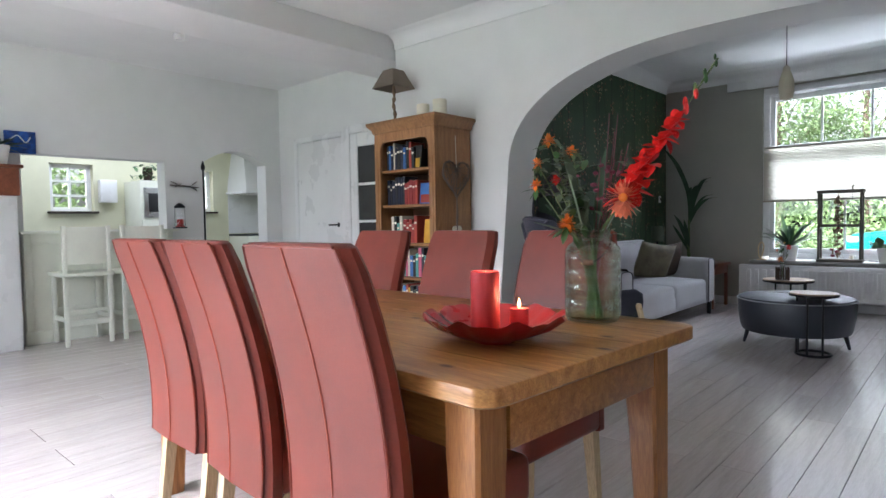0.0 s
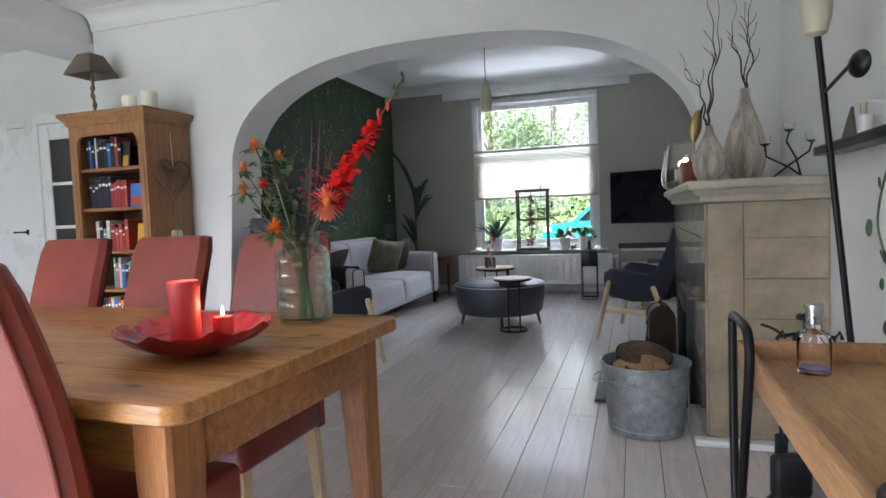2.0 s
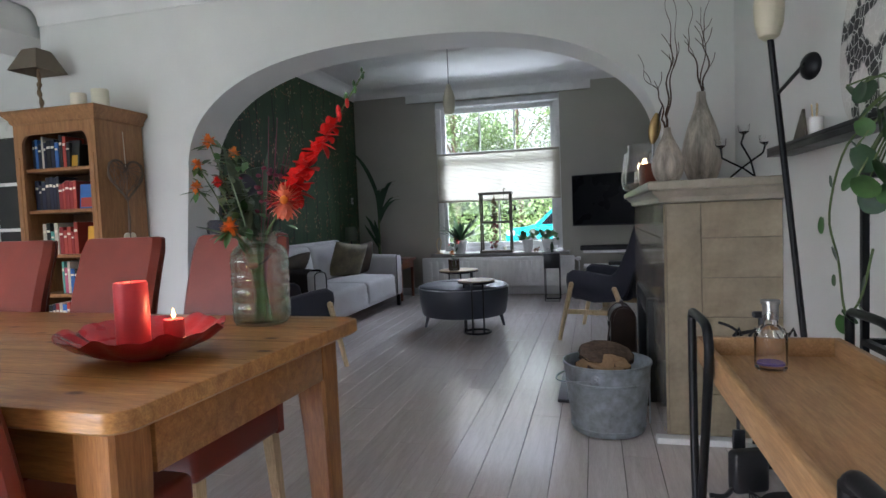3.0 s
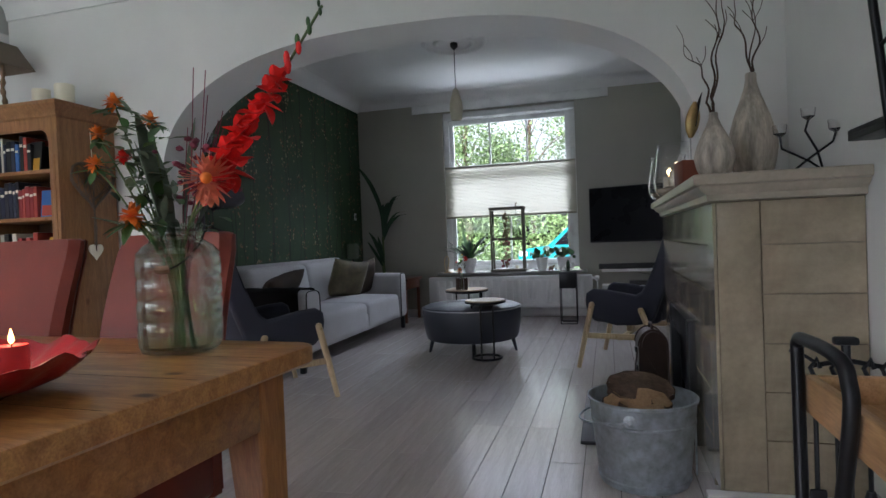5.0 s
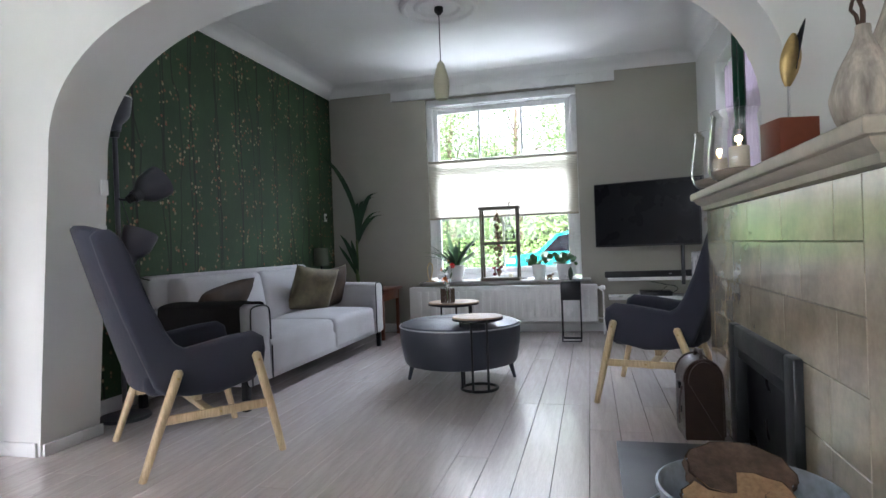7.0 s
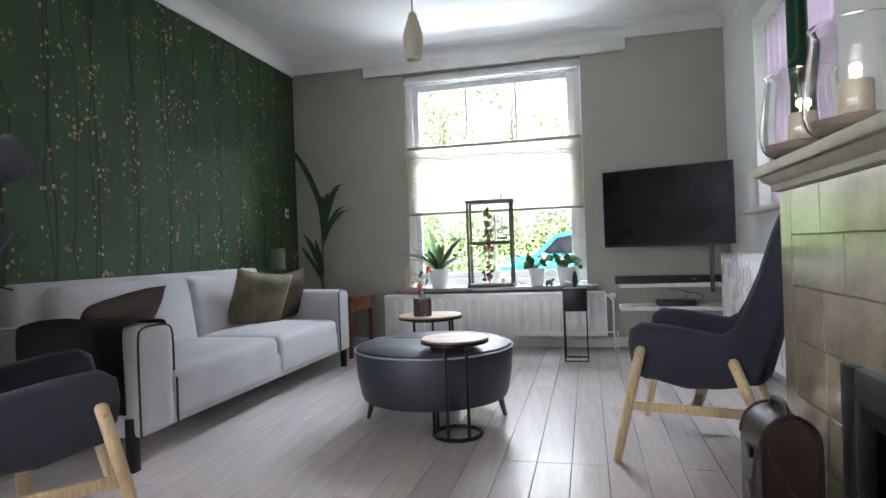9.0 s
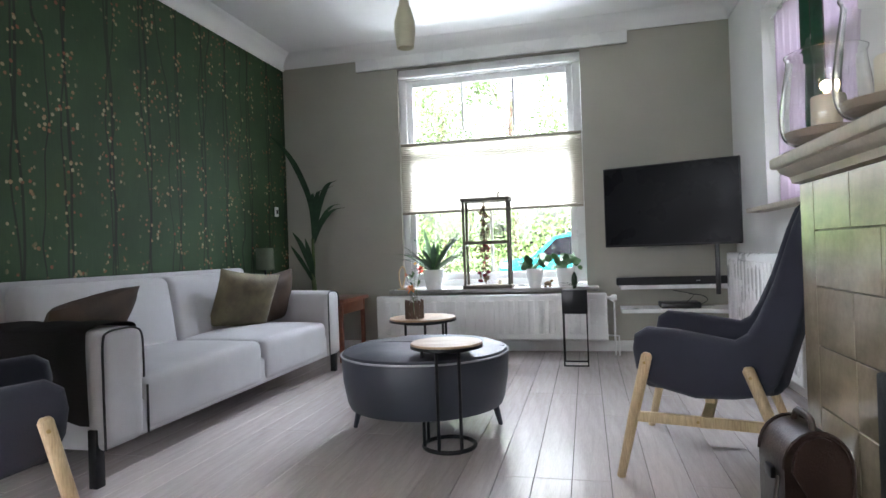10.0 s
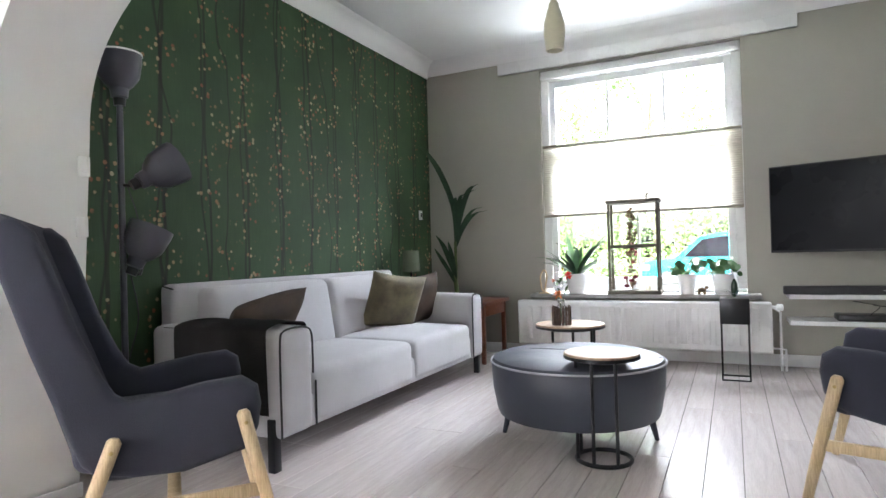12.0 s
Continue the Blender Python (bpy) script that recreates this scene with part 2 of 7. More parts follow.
thin_glass("jarglass", (0.88, 0.96, 0.92), 0.45)
thin_glass("water", (0.90, 0.97, 0.90), 0.8)
M["red"] = surface("red_lacquer", (0.36, 0.012, 0.018), 0.15, 0.3, scale=9, fine=70, relief=0.15, coat=0.3)
M["wax"] = surface("red_wax", (0.62, 0.05, 0.055), 0.1, 0.5, fine=50, relief=0.05)
M["wax"].node_tree.nodes["Principled BSDF"].inputs["Subsurface Weight"].default_value = 0.4
M["wax"].node_tree.nodes["Principled BSDF"].inputs["Subsurface Radius"].default_value = (0.03, 0.008, 0.006)
M["whitewax"] = surface("ivory_wax", (0.82, 0.77, 0.62), 0.05, 0.5, fine=50, relief=0.03)
M["flame"] = glow("candle_flame", (1.0, 0.58, 0.18), 7)
M["sand"] = surface("pale_sand", (0.55, 0.46, 0.36), 0.1, 0.95, fine=200, relief=0.5)
M["flared"] = surface("red_petal", (0.75, 0.018, 0.012), 0.25, 0.5, scale=20, fine=90)
M["orange"] = surface("orange_petal", (0.80, 0.22, 0.02), 0.25, 0.5, scale=20, fine=90)
M["coral"] = surface("coral_petal", (0.85, 0.27, 0.15), 0.2, 0.5, scale=20, fine=90)
M["plum"] = surface("plum_blossom", (0.20, 0.03, 0.06), 0.3, 0.6, scale=20)
M["yellow"] = surface("yellow_centre", (0.75, 0.45, 0.05), 0.2, 0.6)
M["leaf"] = surface("green_leaf", (0.055, 0.13, 0.035), 0.4, 0.42, scale=8, fine=60, relief=0.1)
M["leafdark"] = surface("dark_leaf", (0.028, 0.07, 0.03), 0.4, 0.4, scale=8, fine=60, relief=0.1)
M["leafgrey"] = surface("grey_green_leaf", (0.16, 0.22, 0.14), 0.3, 0.55, scale=8, fine=60)
M["stem"] = surface("plant_stem", (0.11, 0.16, 0.055), 0.3, 0.6)
M["twig"] = surface("brown_twig", (0.075, 0.04, 0.025), 0.3, 0.85, fine=90, relief=0.4)
M["vase"] = surface("striated_ceramic", (0.50, 0.445, 0.375), 0.45, 0.7, scale=5, fine=26, relief=0.3, stretch=(5, 5, 0.7))
M["pot"] = surface("white_ceramic", (0.80, 0.80, 0.78), 0.03, 0.25, relief=0)
M["soil"] = surface("potting_soil", (0.04, 0.028, 0.02), 0.3, 0.95, fine=90, relief=0.6)
M["brass"] = surface("aged_brass", (0.50, 0.36, 0.16), 0.25, 0.35, 0.9, scale=12)
M["boxred"] = surface("red_brown_box", (0.20, 0.05, 0.022), 0.15, 0.45)
M["wicker"] = surface("grey_wicker", (0.17, 0.125, 0.09), 0.3, 0.85, fine=70, relief=0.3)
M["shade"] = surface("taupe_linen", (0.20, 0.16, 0.12), 0.15, 0.95, fine=180, relief=0.4)
M["rawwood"] = surface("driftwood", (0.22, 0.14, 0.08), 0.35, 0.85, scale=15, fine=60, relief=0.5)
M["rad"] = surface("radiator_enamel", (0.78, 0.78, 0.77), 0.03, 0.3, relief=0)
M["case"] = surface("brown_case_leather", (0.045, 0.026, 0.02), 0.25, 0.42, scale=10, fine=120, relief=0.2)
M["greywood"] = surface("weathered_wood", (0.15, 0.13, 0.10), 0.3, 0.8, fine=50, relief=0.3)
M["dried"] = surface("dried_flowers", (0.28, 0.19, 0.12), 0.4, 0.9)
M["driedred"] = surface("dried_red_flowers", (0.24, 0.035, 0.06), 0.4, 0.9)
M["steel"] = surface("brushed_steel", (0.5, 0.5, 0.5), 0.08, 0.3, 0.9)
M["pendant"] = surface("frosted_shade", (0.60, 0.56, 0.42), 0.08, 0.4)
M["greenglass"] = surface("green_glaze", (0.02, 0.10, 0.05), 0.3, 0.2)
M["smoked"] = surface("brown_glass_rods", (0.13, 0.09, 0.07), 0.3, 0.2)
M["blue"] = surface("blue_paint", (0.02, 0.10, 0.42), 0.6, 0.6, scale=14, fine=30)
m_, nt_, b_ = shader("pleated_blind", 0.9)
b_.inputs["Base Color"].default_value = (0.66, 0.62, 0.52, 1)
tr_ = nt_.nodes.new("ShaderNodeBsdfTranslucent")
tr_.inputs["Color"].default_value = (0.40, 0.38, 0.32, 1)
mx_ = nt_.nodes.new("ShaderNodeMixShader")
mx_.inputs[0].default_value = 0.6
nt_.links.new(b_.outputs[0], mx_.inputs[1])
nt_.links.new(tr_.outputs[0], mx_.inputs[2])
nt_.links.new(mx_.outputs[0], nt_.nodes["Material Output"].inputs["Surface"])
M["blind"] = m_
m_, nt_, b_ = shader("lavender_net", 0.9)
b_.inputs["Base Color"].default_value = (0.62, 0.52, 0.62, 1)
tr_ = nt_.nodes.new("ShaderNodeBsdfTranslucent")
tr_.inputs["Color"].default_value = (0.40, 0.32, 0.40, 1)
mx_ = nt_.nodes.new("ShaderNodeMixShader")
mx_.inputs[0].default_value = 0.5
nt_.links.new(b_.outputs[0], mx_.inputs[1])
nt_.links.new(tr_.outputs[0], mx_.inputs[2])
nt_.links.new(mx_.outputs[0], nt_.nodes["Material Output"].inputs["Surface"])
M["net"] = m_


# ---- mesh helpers ----
def part(name, bm, material, parent=None, label="", at=None):
    """Links a bmesh as one mesh object, under a thing or part if given."""
    bmesh.ops.recalc_face_normals(bm, faces=bm.faces)
    me = bpy.data.meshes.new(name)
    bm.to_mesh(me)
    bm.free()
    me.materials.append(M[material] if isinstance(material, str) else material)
    me.polygons.foreach_set("use_smooth", [True] * len(me.polygons))
    me.set_sharp_from_angle(angle=radians(38))
    ob = new(name, me)
    if parent is not None:
        ob.parent = parent
    if at is not None:
        ob.matrix_basis = at
    if label:
        ob["label"] = label
    return ob


def thing(name, label, category, m=None, group=""):
    ob = new(name)
    ob.empty_display_size = 0.1
    if m is not None:
        ob.matrix_basis = m
    return tagged(ob, label, category, group)


def box(lo, hi, bevel=0.0, seg=2, bm=None):
    own = bmesh.new()
    size = [b - a for a, b in zip(lo, hi)]
    mid = [(a + b) / 2 for a, b in zip(lo, hi)]
    bmesh.ops.create_cube(own, size=1, matrix=Matrix.Translation(mid) @ Matrix.Diagonal((*size, 1)))
    if bevel:
        bmesh.ops.bevel(own, geom=own.edges[:], offset=min(bevel, min(size) * 0.49), segments=seg, profile=0.5, affect="EDGES")
    return join(bm, own)


def join(bm, own):
    if bm is None:
        return own
    me = bpy.data.meshes.new("tmp")
    own.to_mesh(me)
    own.free()
    bm.from_mesh(me)
    bpy.data.meshes.remove(me)
    return bm


def rings(rows, closed=True, caps=True, bm=None):
    """A skin over rows of points, each row a loop of equal length."""
    bm = bm or bmesh.new()
    vs = [[bm.verts.new(p) for p in r] for r in rows]
    n = len(rows[0])
    for a, b in zip(vs, vs[1:]):
        for i in range(n if closed else n - 1):
            j = (i + 1) % n
            bm.faces.new((a[i], a[j], b[j], b[i]))
    if caps and closed:
        bm.faces.new(vs[0][::-1])
        bm.faces.new(vs[-1])
    return bm


def lathe(profile, n=24, caps=True, bm=None, at=(0, 0, 0)):
    return rings([[(at[0] + r * math.cos(2 * math.pi * i / n), at[1] + r * math.sin(2 * math.pi * i / n), at[2] + z) for i in range(n)]
                  for r, z in profile], True, caps, bm)


def tube(points, r, n=8, bm=None):
    """A round bar along a line; r is one radius or one for each point."""
    pts = [Vector(p) for p in points]
    rs = r if isinstance(r, (list, tuple)) else [r] * len(pts)
    rows, side = [], None
    for i, p in enumerate(pts):
        d = (pts[min(i + 1, len(pts) - 1)] - pts[max(i - 1, 0)]).normalized()
        if side is None:
            side = d.orthogonal().normalized()
        side = (side - d * side.dot(d)).normalized()
        up = d.cross(side)
        rows.append([p + (side * math.cos(2 * math.pi * k / n) + up * math.sin(2 * math.pi * k / n)) * rs[i] for k in range(n)])
    return rings(rows, True, True, bm)


def bend(points, steps=6):
    """A smooth line through the points."""
    p = [Vector(q) for q in points]
    p = [p[0] * 2 - p[1]] + p + [p[-1] * 2 - p[-2]]
    out = []
    for i in range(1, len(p) - 2):
        for s in range(steps):
            t = s / steps
            out.append(0.5 * ((2 * p[i]) + (p[i + 1] - p[i - 1]) * t + (2 * p[i - 1] - 5 * p[i] + 4 * p[i + 1] - p[i + 2]) * t * t
                              + (3 * p[i] - p[i - 1] - 3 * p[i + 1] + p[i + 2]) * t ** 3))
    return out + [p[-2]]


def prism(outline, axis, a, b, bm=None):
    """An outline pushed out along an axis from a to b."""
    def at(p, d):
        return {"x": (d, p[0], p[1]), "y": (p[0], d, p[1]), "z": (p[0], p[1], d)}[axis]
    return rings([[at(p, a) for p in outline], [at(p, b) for p in outline]], True, True, bm)


def leaf_blade(bm, base, tip, width, droop=0.0, fold=0.15, steps=5, shape=1.0):
    """A leaf with a folded midrib, from base to tip."""
    a, b = Vector(base), Vector(tip)
    d = b - a
    side = d.cross(Vector((0, 0, 1)))
    side = side.normalized() if side.length > 1e-4 else Vector((1, 0, 0))
    nrm = side.cross(d).normalized()
    prev = None
    for i in range(steps + 1):
        t = i / steps
        c = a + d * t + Vector((0, 0, -droop * (t * t)))
        w = width * 0.5 * (math.sin(math.pi * min(1, t ** shape * 0.94 + 0.03)) ** 0.8)
        row = [bm.verts.new(c - side * w + nrm * w * fold), bm.verts.new(c), bm.verts.new(c + side * w + nrm * w * fold)]
        if prev:
            bm.faces.new((prev[0], prev[1], row[1], row[0]))
            bm.faces.new((prev[1], prev[2], row[2], row[1]))
        prev = row
    return bm


def blob(bm, c, r, squash=(1, 1, 1), rough=0.0, sub=2, seed=0):
    own = bmesh.new()
    bmesh.ops.create_icosphere(own, subdivisions=sub, radius=1)
    for v in own.verts:
        k = 1 + rough * noise.noise(v.co * 2.3 + Vector((seed * 3.1, seed, 0)))
        v.co = Vector((v.co.x * squash[0], v.co.y * squash[1], v.co.z * squash[2])) * r * k + Vector(c)
    return join(bm, own)


def setting(name, bm, material, label="", category=""):
    return tagged(part(name, bm, material), label, category, kind="structure")

# ---- the large structure ----
XL, XR, YB = -3.08, 0.93, 7.92          # living room: wallpapered wall, window side, front wall
YA0, YA1 = 3.78, 4.14                   # both faces of the arch wall
XK, YD = -6.5, -1.9                     # kitchen partition, garden wall
HL, HD = 2.84, 2.75                     # ceilings

ground = setting("ground", box((-60, -60, -0.5), (60, 90, -0.32)), surface("grass", (0.05, 0.09, 0.025), 0.4, 0.95, scale=0.6, fine=40), "green lawn round the house", "ground")
floor = setting("floor", box((-9.8, -2.1, -0.2), (1.2, 8.2, -0.012)), "joint", "dark sub-floor under pale grey oak laminate planks", "floor")


def arch_curve(n=48):
    c, a, z0, h = -1.07, 1.60, 1.45, 0.775
    pts = []
    for i in range(n + 1):
        u = -math.cos(math.pi * i / n)
        pts.append((c + a * u, z0 + h * (1 - abs(u) ** 2.6) ** 0.4545))
    return [(-2.79, 0.0)] + pts + [(0.53, 0.0)]


def arch_wall():
    bm = bmesh.new()
    curve = arch_curve()
    top = 3.05
    near = [(x, YA0, z) for x, z in curve]
    far = [(x, YA1, z) for x, z in curve]
    rings([near, far], closed=False, bm=bm)
    for y in (YA0, YA1):
        lows = [bm.verts.new((x, y, z)) for x, z in curve]
        tops = [bm.verts.new((x, y, top)) for x, z in curve]
        for i in range(1, len(curve) - 2):
            bm.faces.new((lows[i], lows[i + 1], tops[i + 1], tops[i]))
        for a, b, side in ((0, 1, -3.9), (len(curve) - 2, len(curve) - 1, 1.15)):
            v = [bm.verts.new((side, y, 0)), bm.verts.new((side, y, top))]
            if side < -3:
                bm.faces.new((v[0], lows[0], lows[1], tops[1], v[1]))
            else:
                bm.faces.new((lows[-1], v[0], v[1], tops[-2], lows[-2]))
    bm.faces.new([bm.verts.new(p) for p in ((-3.9, YA0, 0), (-3.9, YA1, 0), (-3.9, YA1, top), (-3.9, YA0, top))])
    bmesh.ops.remove_doubles(bm, verts=bm.verts, dist=1e-5)
    return bm


setting("wall_arch", arch_wall(), "white", "white plastered wall with a wide flattened arch opening", "wall")
setting("wall_green", box((XL - 0.25, YA1, 0), (XL, YB + 0.25, 3.05)), "paper", "dark green wallpaper with peach blossoms on thin branches", "wall")

# front wall with the tall window
WX0, WX1, WZ0, WZ1 = -1.915, -0.262, 0.55, 2.60
bm = box((XL, YB, 0), (WX0, YB + 0.3, 3.05))
box((WX1, YB, 0), (XR + 0.25, YB + 0.3, 3.05), bm=bm)
box((WX0, YB, 0), (WX1, YB + 0.3, WZ0), bm=bm)
box((WX0, YB, WZ1), (WX1, YB + 0.3, 3.05), bm=bm)
setting("wall_front", bm, "greige", "greige painted wall around the tall front window", "wall")

# side wall with a second window above the side radiator
SY0, SY1, SZ0, SZ1 = 5.65, 7.03, 1.12, 2.45
bm = box((XR, YA1, 0), (XR + 0.25, SY0, 3.05))
box((XR, SY1, 0), (XR + 0.25, YB, 3.05), bm=bm)
box((XR, SY0, 0), (XR + 0.25, SY1, SZ0), bm=bm)
box((XR, SY0, SZ1), (XR + 0.25, SY1, 3.05), bm=bm)
setting("wall_side", bm, "white", "off-white painted side wall with a window", "wall")
setting("wall_dining_side", box((XR, YD - 0.2, 0), (XR + 0.25, YA0, 3.05)), "white", "white painted wall beside the drinks trolley", "wall")

# kitchen partition with a pass-through over the bar and an arched doorway
def kitchen_wall():
    bm = box((XK - 0.2, YD, 0), (XK, 1.50, 3.05))
    box((XK - 0.2, 1.50, 0), (XK, 2.80, 1.04), bm=bm)
    box((XK - 0.2, 1.50, 1.77), (XK, 2.80, 3.05), bm=bm)
    box((XK - 0.2, 2.80, 0), (XK, 3.24, 3.05), bm=bm)
    box((XK - 0.2, 4.02, 0), (XK, 4.45, 3.05), bm=bm)
    pts = [(3.24 + 0.78 * i / 12, 1.72 + 0.22 * math.sin(math.pi * (0.12 + 0.76 * i / 12))) for i in range(13)]
    outline = pts + [(4.02, 3.05), (3.24, 3.05)]
    prism(outline, "x", XK - 0.2, XK, bm)
    return bm


setting("wall_kitchen", kitchen_wall(), "white", "white partition with a pass-through and an arched doorway", "wall")
setting("wall_door", box((XK, 4.23, 0), (XL - 0.251, 4.45, 3.05)), "white", "white wall holding two doors", "wall")
# garden wall behind, with a wide glazed opening
bm = box((XK, YD - 0.2, 0), (-4.9, YD, 3.05))
box((-1.5, YD - 0.2, 0), (XR, YD, 3.05), bm=bm)
box((-4.9, YD - 0.2, 2.3), (-1.5, YD, 3.05), bm=bm)
setting("wall_garden", bm, "white", "white wall with a wide glazed garden opening", "wall")
# kitchen shell
bm = box((-9.4, 0.3, 0), (-9.2, 2.42, 3.05))
box((-9.4, 2.95, 0), (-9.2, 4.15, 3.05), bm=bm)
box((-9.4, 4.70, 0), (-9.2, 6.0, 3.05), bm=bm)
for y0, y1 in ((2.42, 2.95), (4.15, 4.70)):
    box((-9.4, y0, 0), (-9.2, y1, 1.30), bm=bm)
    box((-9.4, y0, 1.95), (-9.2, y1, 3.05), bm=bm)
setting("wall_kitchen_far", bm, "cream", "cream kitchen wall with two small windows", "wall")
bm = box((-9.2, 0.1, 0), (XK - 0.2, 0.3, 3.05))
box((-9.2, 5.83, 0), (XK - 0.2, 6.0, 3.05), bm=bm)
setting("wall_kitchen_ends", bm, "cream", "cream kitchen side walls", "wall")

setting("ceiling", box((XL - 0.25, YA1, HL), (XR + 0.25, YB + 0.3, HL + 0.15)), "ceiling", "white flat living room ceiling", "ceiling")
setting("ceiling_dining", box((XK - 0.2, YD - 0.2, HD), (XR + 0.25, 4.45, HD + 0.15)), "ceiling", "white flat dining room ceiling", "ceiling")
setting("ceiling_kitchen", box((-9.4, 0.1, 2.5), (XK - 0.2, 6.0, 2.65)), "ceiling", "white kitchen ceiling", "ceiling")
setting("ceiling_beam", box((-4.5, YD, 2.53), (-3.92, 4.22, HD - 0.001), 0.01), "ceiling", "white boxed ceiling beam", "beam")


def cove(p, q, inward, z0, z1, name):
    """A plain concave cornice between wall and ceiling."""
    p, q, d = Vector(p), Vector(q), Vector(inward)
    h = z1 - z0
    prof = [(0.0, 0.0), (0.012, 0.0), (0.016, 0.02)] + [(0.016 + (h - 0.03) * (1 - math.cos(a)), 0.02 + (h - 0.03) * math.sin(a)) for a in [i * math.pi / 12 for i in range(1, 7)]] + [(h, h - 0.001), (0.0, h - 0.001)]
    rows = [[e + d * u + Vector((0, 0, z0 + v)) for u, v in prof] for e in (p, q)]
    return setting(name, rings(rows), "ceiling", "white concave plaster cornice", "cornice")


cove((XL, YA1, 0), (XL, YB, 0), (1, 0, 0), 2.705, HL, "cornice")
cove((XL, YB, 0), (XR, YB, 0), (0, -1, 0), 2.72, HL, "cornice")
cove((XR, YA1, 0), (XR, YB, 0), (-1, 0, 0), 2.72, HL, "cornice")
cove((XL, YA1, 0), (XR, YA1, 0), (0, 1, 0), 2.72, HL, "cornice")
cove((-3.9, YA0, 0), (XR, YA0, 0), (0, -1, 0), 2.62, HD, "cornice")
setting("curtain_box", box((-2.31, YB - 0.035, 2.612), (0.133, YB - 0.001, 2.7195), 0.004), "trim", "white boxed pelmet over the window", "pelmet")

for name, lo, hi in (("baseboard", (XL + 0.001, YB - 0.02, 0), (XR, YB - 0.001, 0.09)), ("baseboard", (XL + 0.001, YA1, 0), (XL + 0.018, YB - 0.02, 0.09)),
                     ("baseboard", (XR - 0.018, 5.2, 0), (XR - 0.001, YB - 0.02, 0.09)), ("baseboard", (-3.9, YA0 - 0.016, 0), (-2.80, YA0 - 0.001, 0.07)),
                     ("baseboard", (XR - 0.016, YD, 0), (XR - 0.001, 2.88, 0.07)), ("baseboard", (-2.775, YA0, 0), (-2.76, YA1, 0.06))):
    setting(name, box(lo, hi, 0.004), "trim", "white painted skirting board", "baseboard")


# ---- front window ----
def front_window():
    w = tagged(thing("window_1", "tall white sash window with three upper panes", "window"), kind="structure")
    y0, y1 = YB + 0.03, YB + 0.13
    fr = bmesh.new()
    for x0, x1 in ((WX0 + 0.001, WX0 + 0.07), (WX1 - 0.07, WX1 - 0.001)):
        box((x0, y0, WZ0 + 0.05), (x1, y1, WZ1 - 0.03), 0.006, bm=fr)
    box((WX0 + 0.001, y0, WZ1 - 0.10), (WX1 - 0.001, y1, WZ1 - 0.001), 0.006, bm=fr)
    box((WX0 + 0.07, y0, WZ0 + 0.03), (WX1 - 0.07, y1, WZ0 + 0.09), 0.006, bm=fr)
    part("window_frame", fr, "trim", w)
    for z0, z1, nm in ((1.86, WZ1 - 0.10, "upper_sash"), (WZ0 + 0.09, 1.90, "lower_sash")):
        s = bmesh.new()
        yy = y0 + (0.035 if nm == "upper_sash" else 0.01)
        a, b = WX0 + 0.07, WX1 - 0.07
        box((a, yy, z0), (a + 0.055, yy + 0.045, z1), 0.005, bm=s)
        box((b - 0.055, yy, z0), (b, yy + 0.045, z1), 0.005, bm=s)
        box((a + 0.055, yy, z0), (b - 0.055, yy + 0.045, z0 + 0.06), 0.005, bm=s)
        box((a + 0.055, yy, z1 - 0.06), (b - 0.055, yy + 0.045, z1), 0.005, bm=s)
        sash = part(nm, s, "trim", w)
        cuts = 3 if nm == "upper_sash" else 2
        for k in range(1, cuts):
            x = a + 0.055 + (b - a - 0.11) * k / cuts
            part("glazing_bar", box((x - 0.011, yy + 0.008, z0 + 0.06), (x + 0.011, yy + 0.037, z1 - 0.06), 0.003), "trim", sash)
        for k in range(cuts):
            x0 = a + 0.055 + (b - a - 0.11) * k / cuts + 0.011
            x1 = a + 0.055 + (b - a - 0.11) * (k + 1) / cuts - 0.011
            g = part("pane", box((x0, yy + 0.018, z0 + 0.058), (x1, yy + 0.022, z1 - 0.058)), "glass", sash)
            g.visible_shadow = False
    return w


front_window()
sill = setting("window_sill", box((-2.0, YB - 0.20, 0.53), (-0.17, YB + 0.06, 0.565), 0.008), surface("grey_stone_sill", (0.34, 0.33, 0.31), 0.1, 0.3), "grey stone window sill crowded with plants", "sill")


def pleated_blind():
    t = thing("pleated_blind", "cream pleated blind hung across the window middle", "blind")
    x0, x1, z0, z1, n = WX0 + 0.015, WX1 - 0.008, 1.27, 1.885, 34
    rows = [[(x, YB - 0.005 + (0.004 if i % 2 else -0.003), z0 + (z1 - z0) * i / (2 * n)) for x in np.linspace(x0, x1, 5)] for i in range(2 * n + 1)]
    part("fabric", rings(rows, closed=False), "blind", t)
    part("bottom_rail", box((x0, YB - 0.022, z0 - 0.022), (x1, YB + 0.010, z0 - 0.001), 0.004), surface("blind_rail", (0.36, 0.33, 0.26), 0.05, 0.4), t)
    part("top_rail", box((x0, YB - 0.022, z1 + 0.001), (x1, YB + 0.010, z1 + 0.018), 0.004), surface("blind_rail_top", (0.40, 0.37, 0.29), 0.05, 0.4), t)
    for x in (x0 + 0.35, x0 + 0.83, x1 - 0.3):
        part("cord", tube([(x, YB - 0.003, z1 + 0.018), (x, YB - 0.003, WZ1 - 0.12)], 0.0012, 5), "trim", t)


pleated_blind()
setting("blind_track", box((WX0 + 0.01, YB - 0.02, WZ1 - 0.09), (WX1 - 0.01, YB + 0.028, WZ1 - 0.06), 0.004), "trim", "white blind head rail in the window recess", "rail")


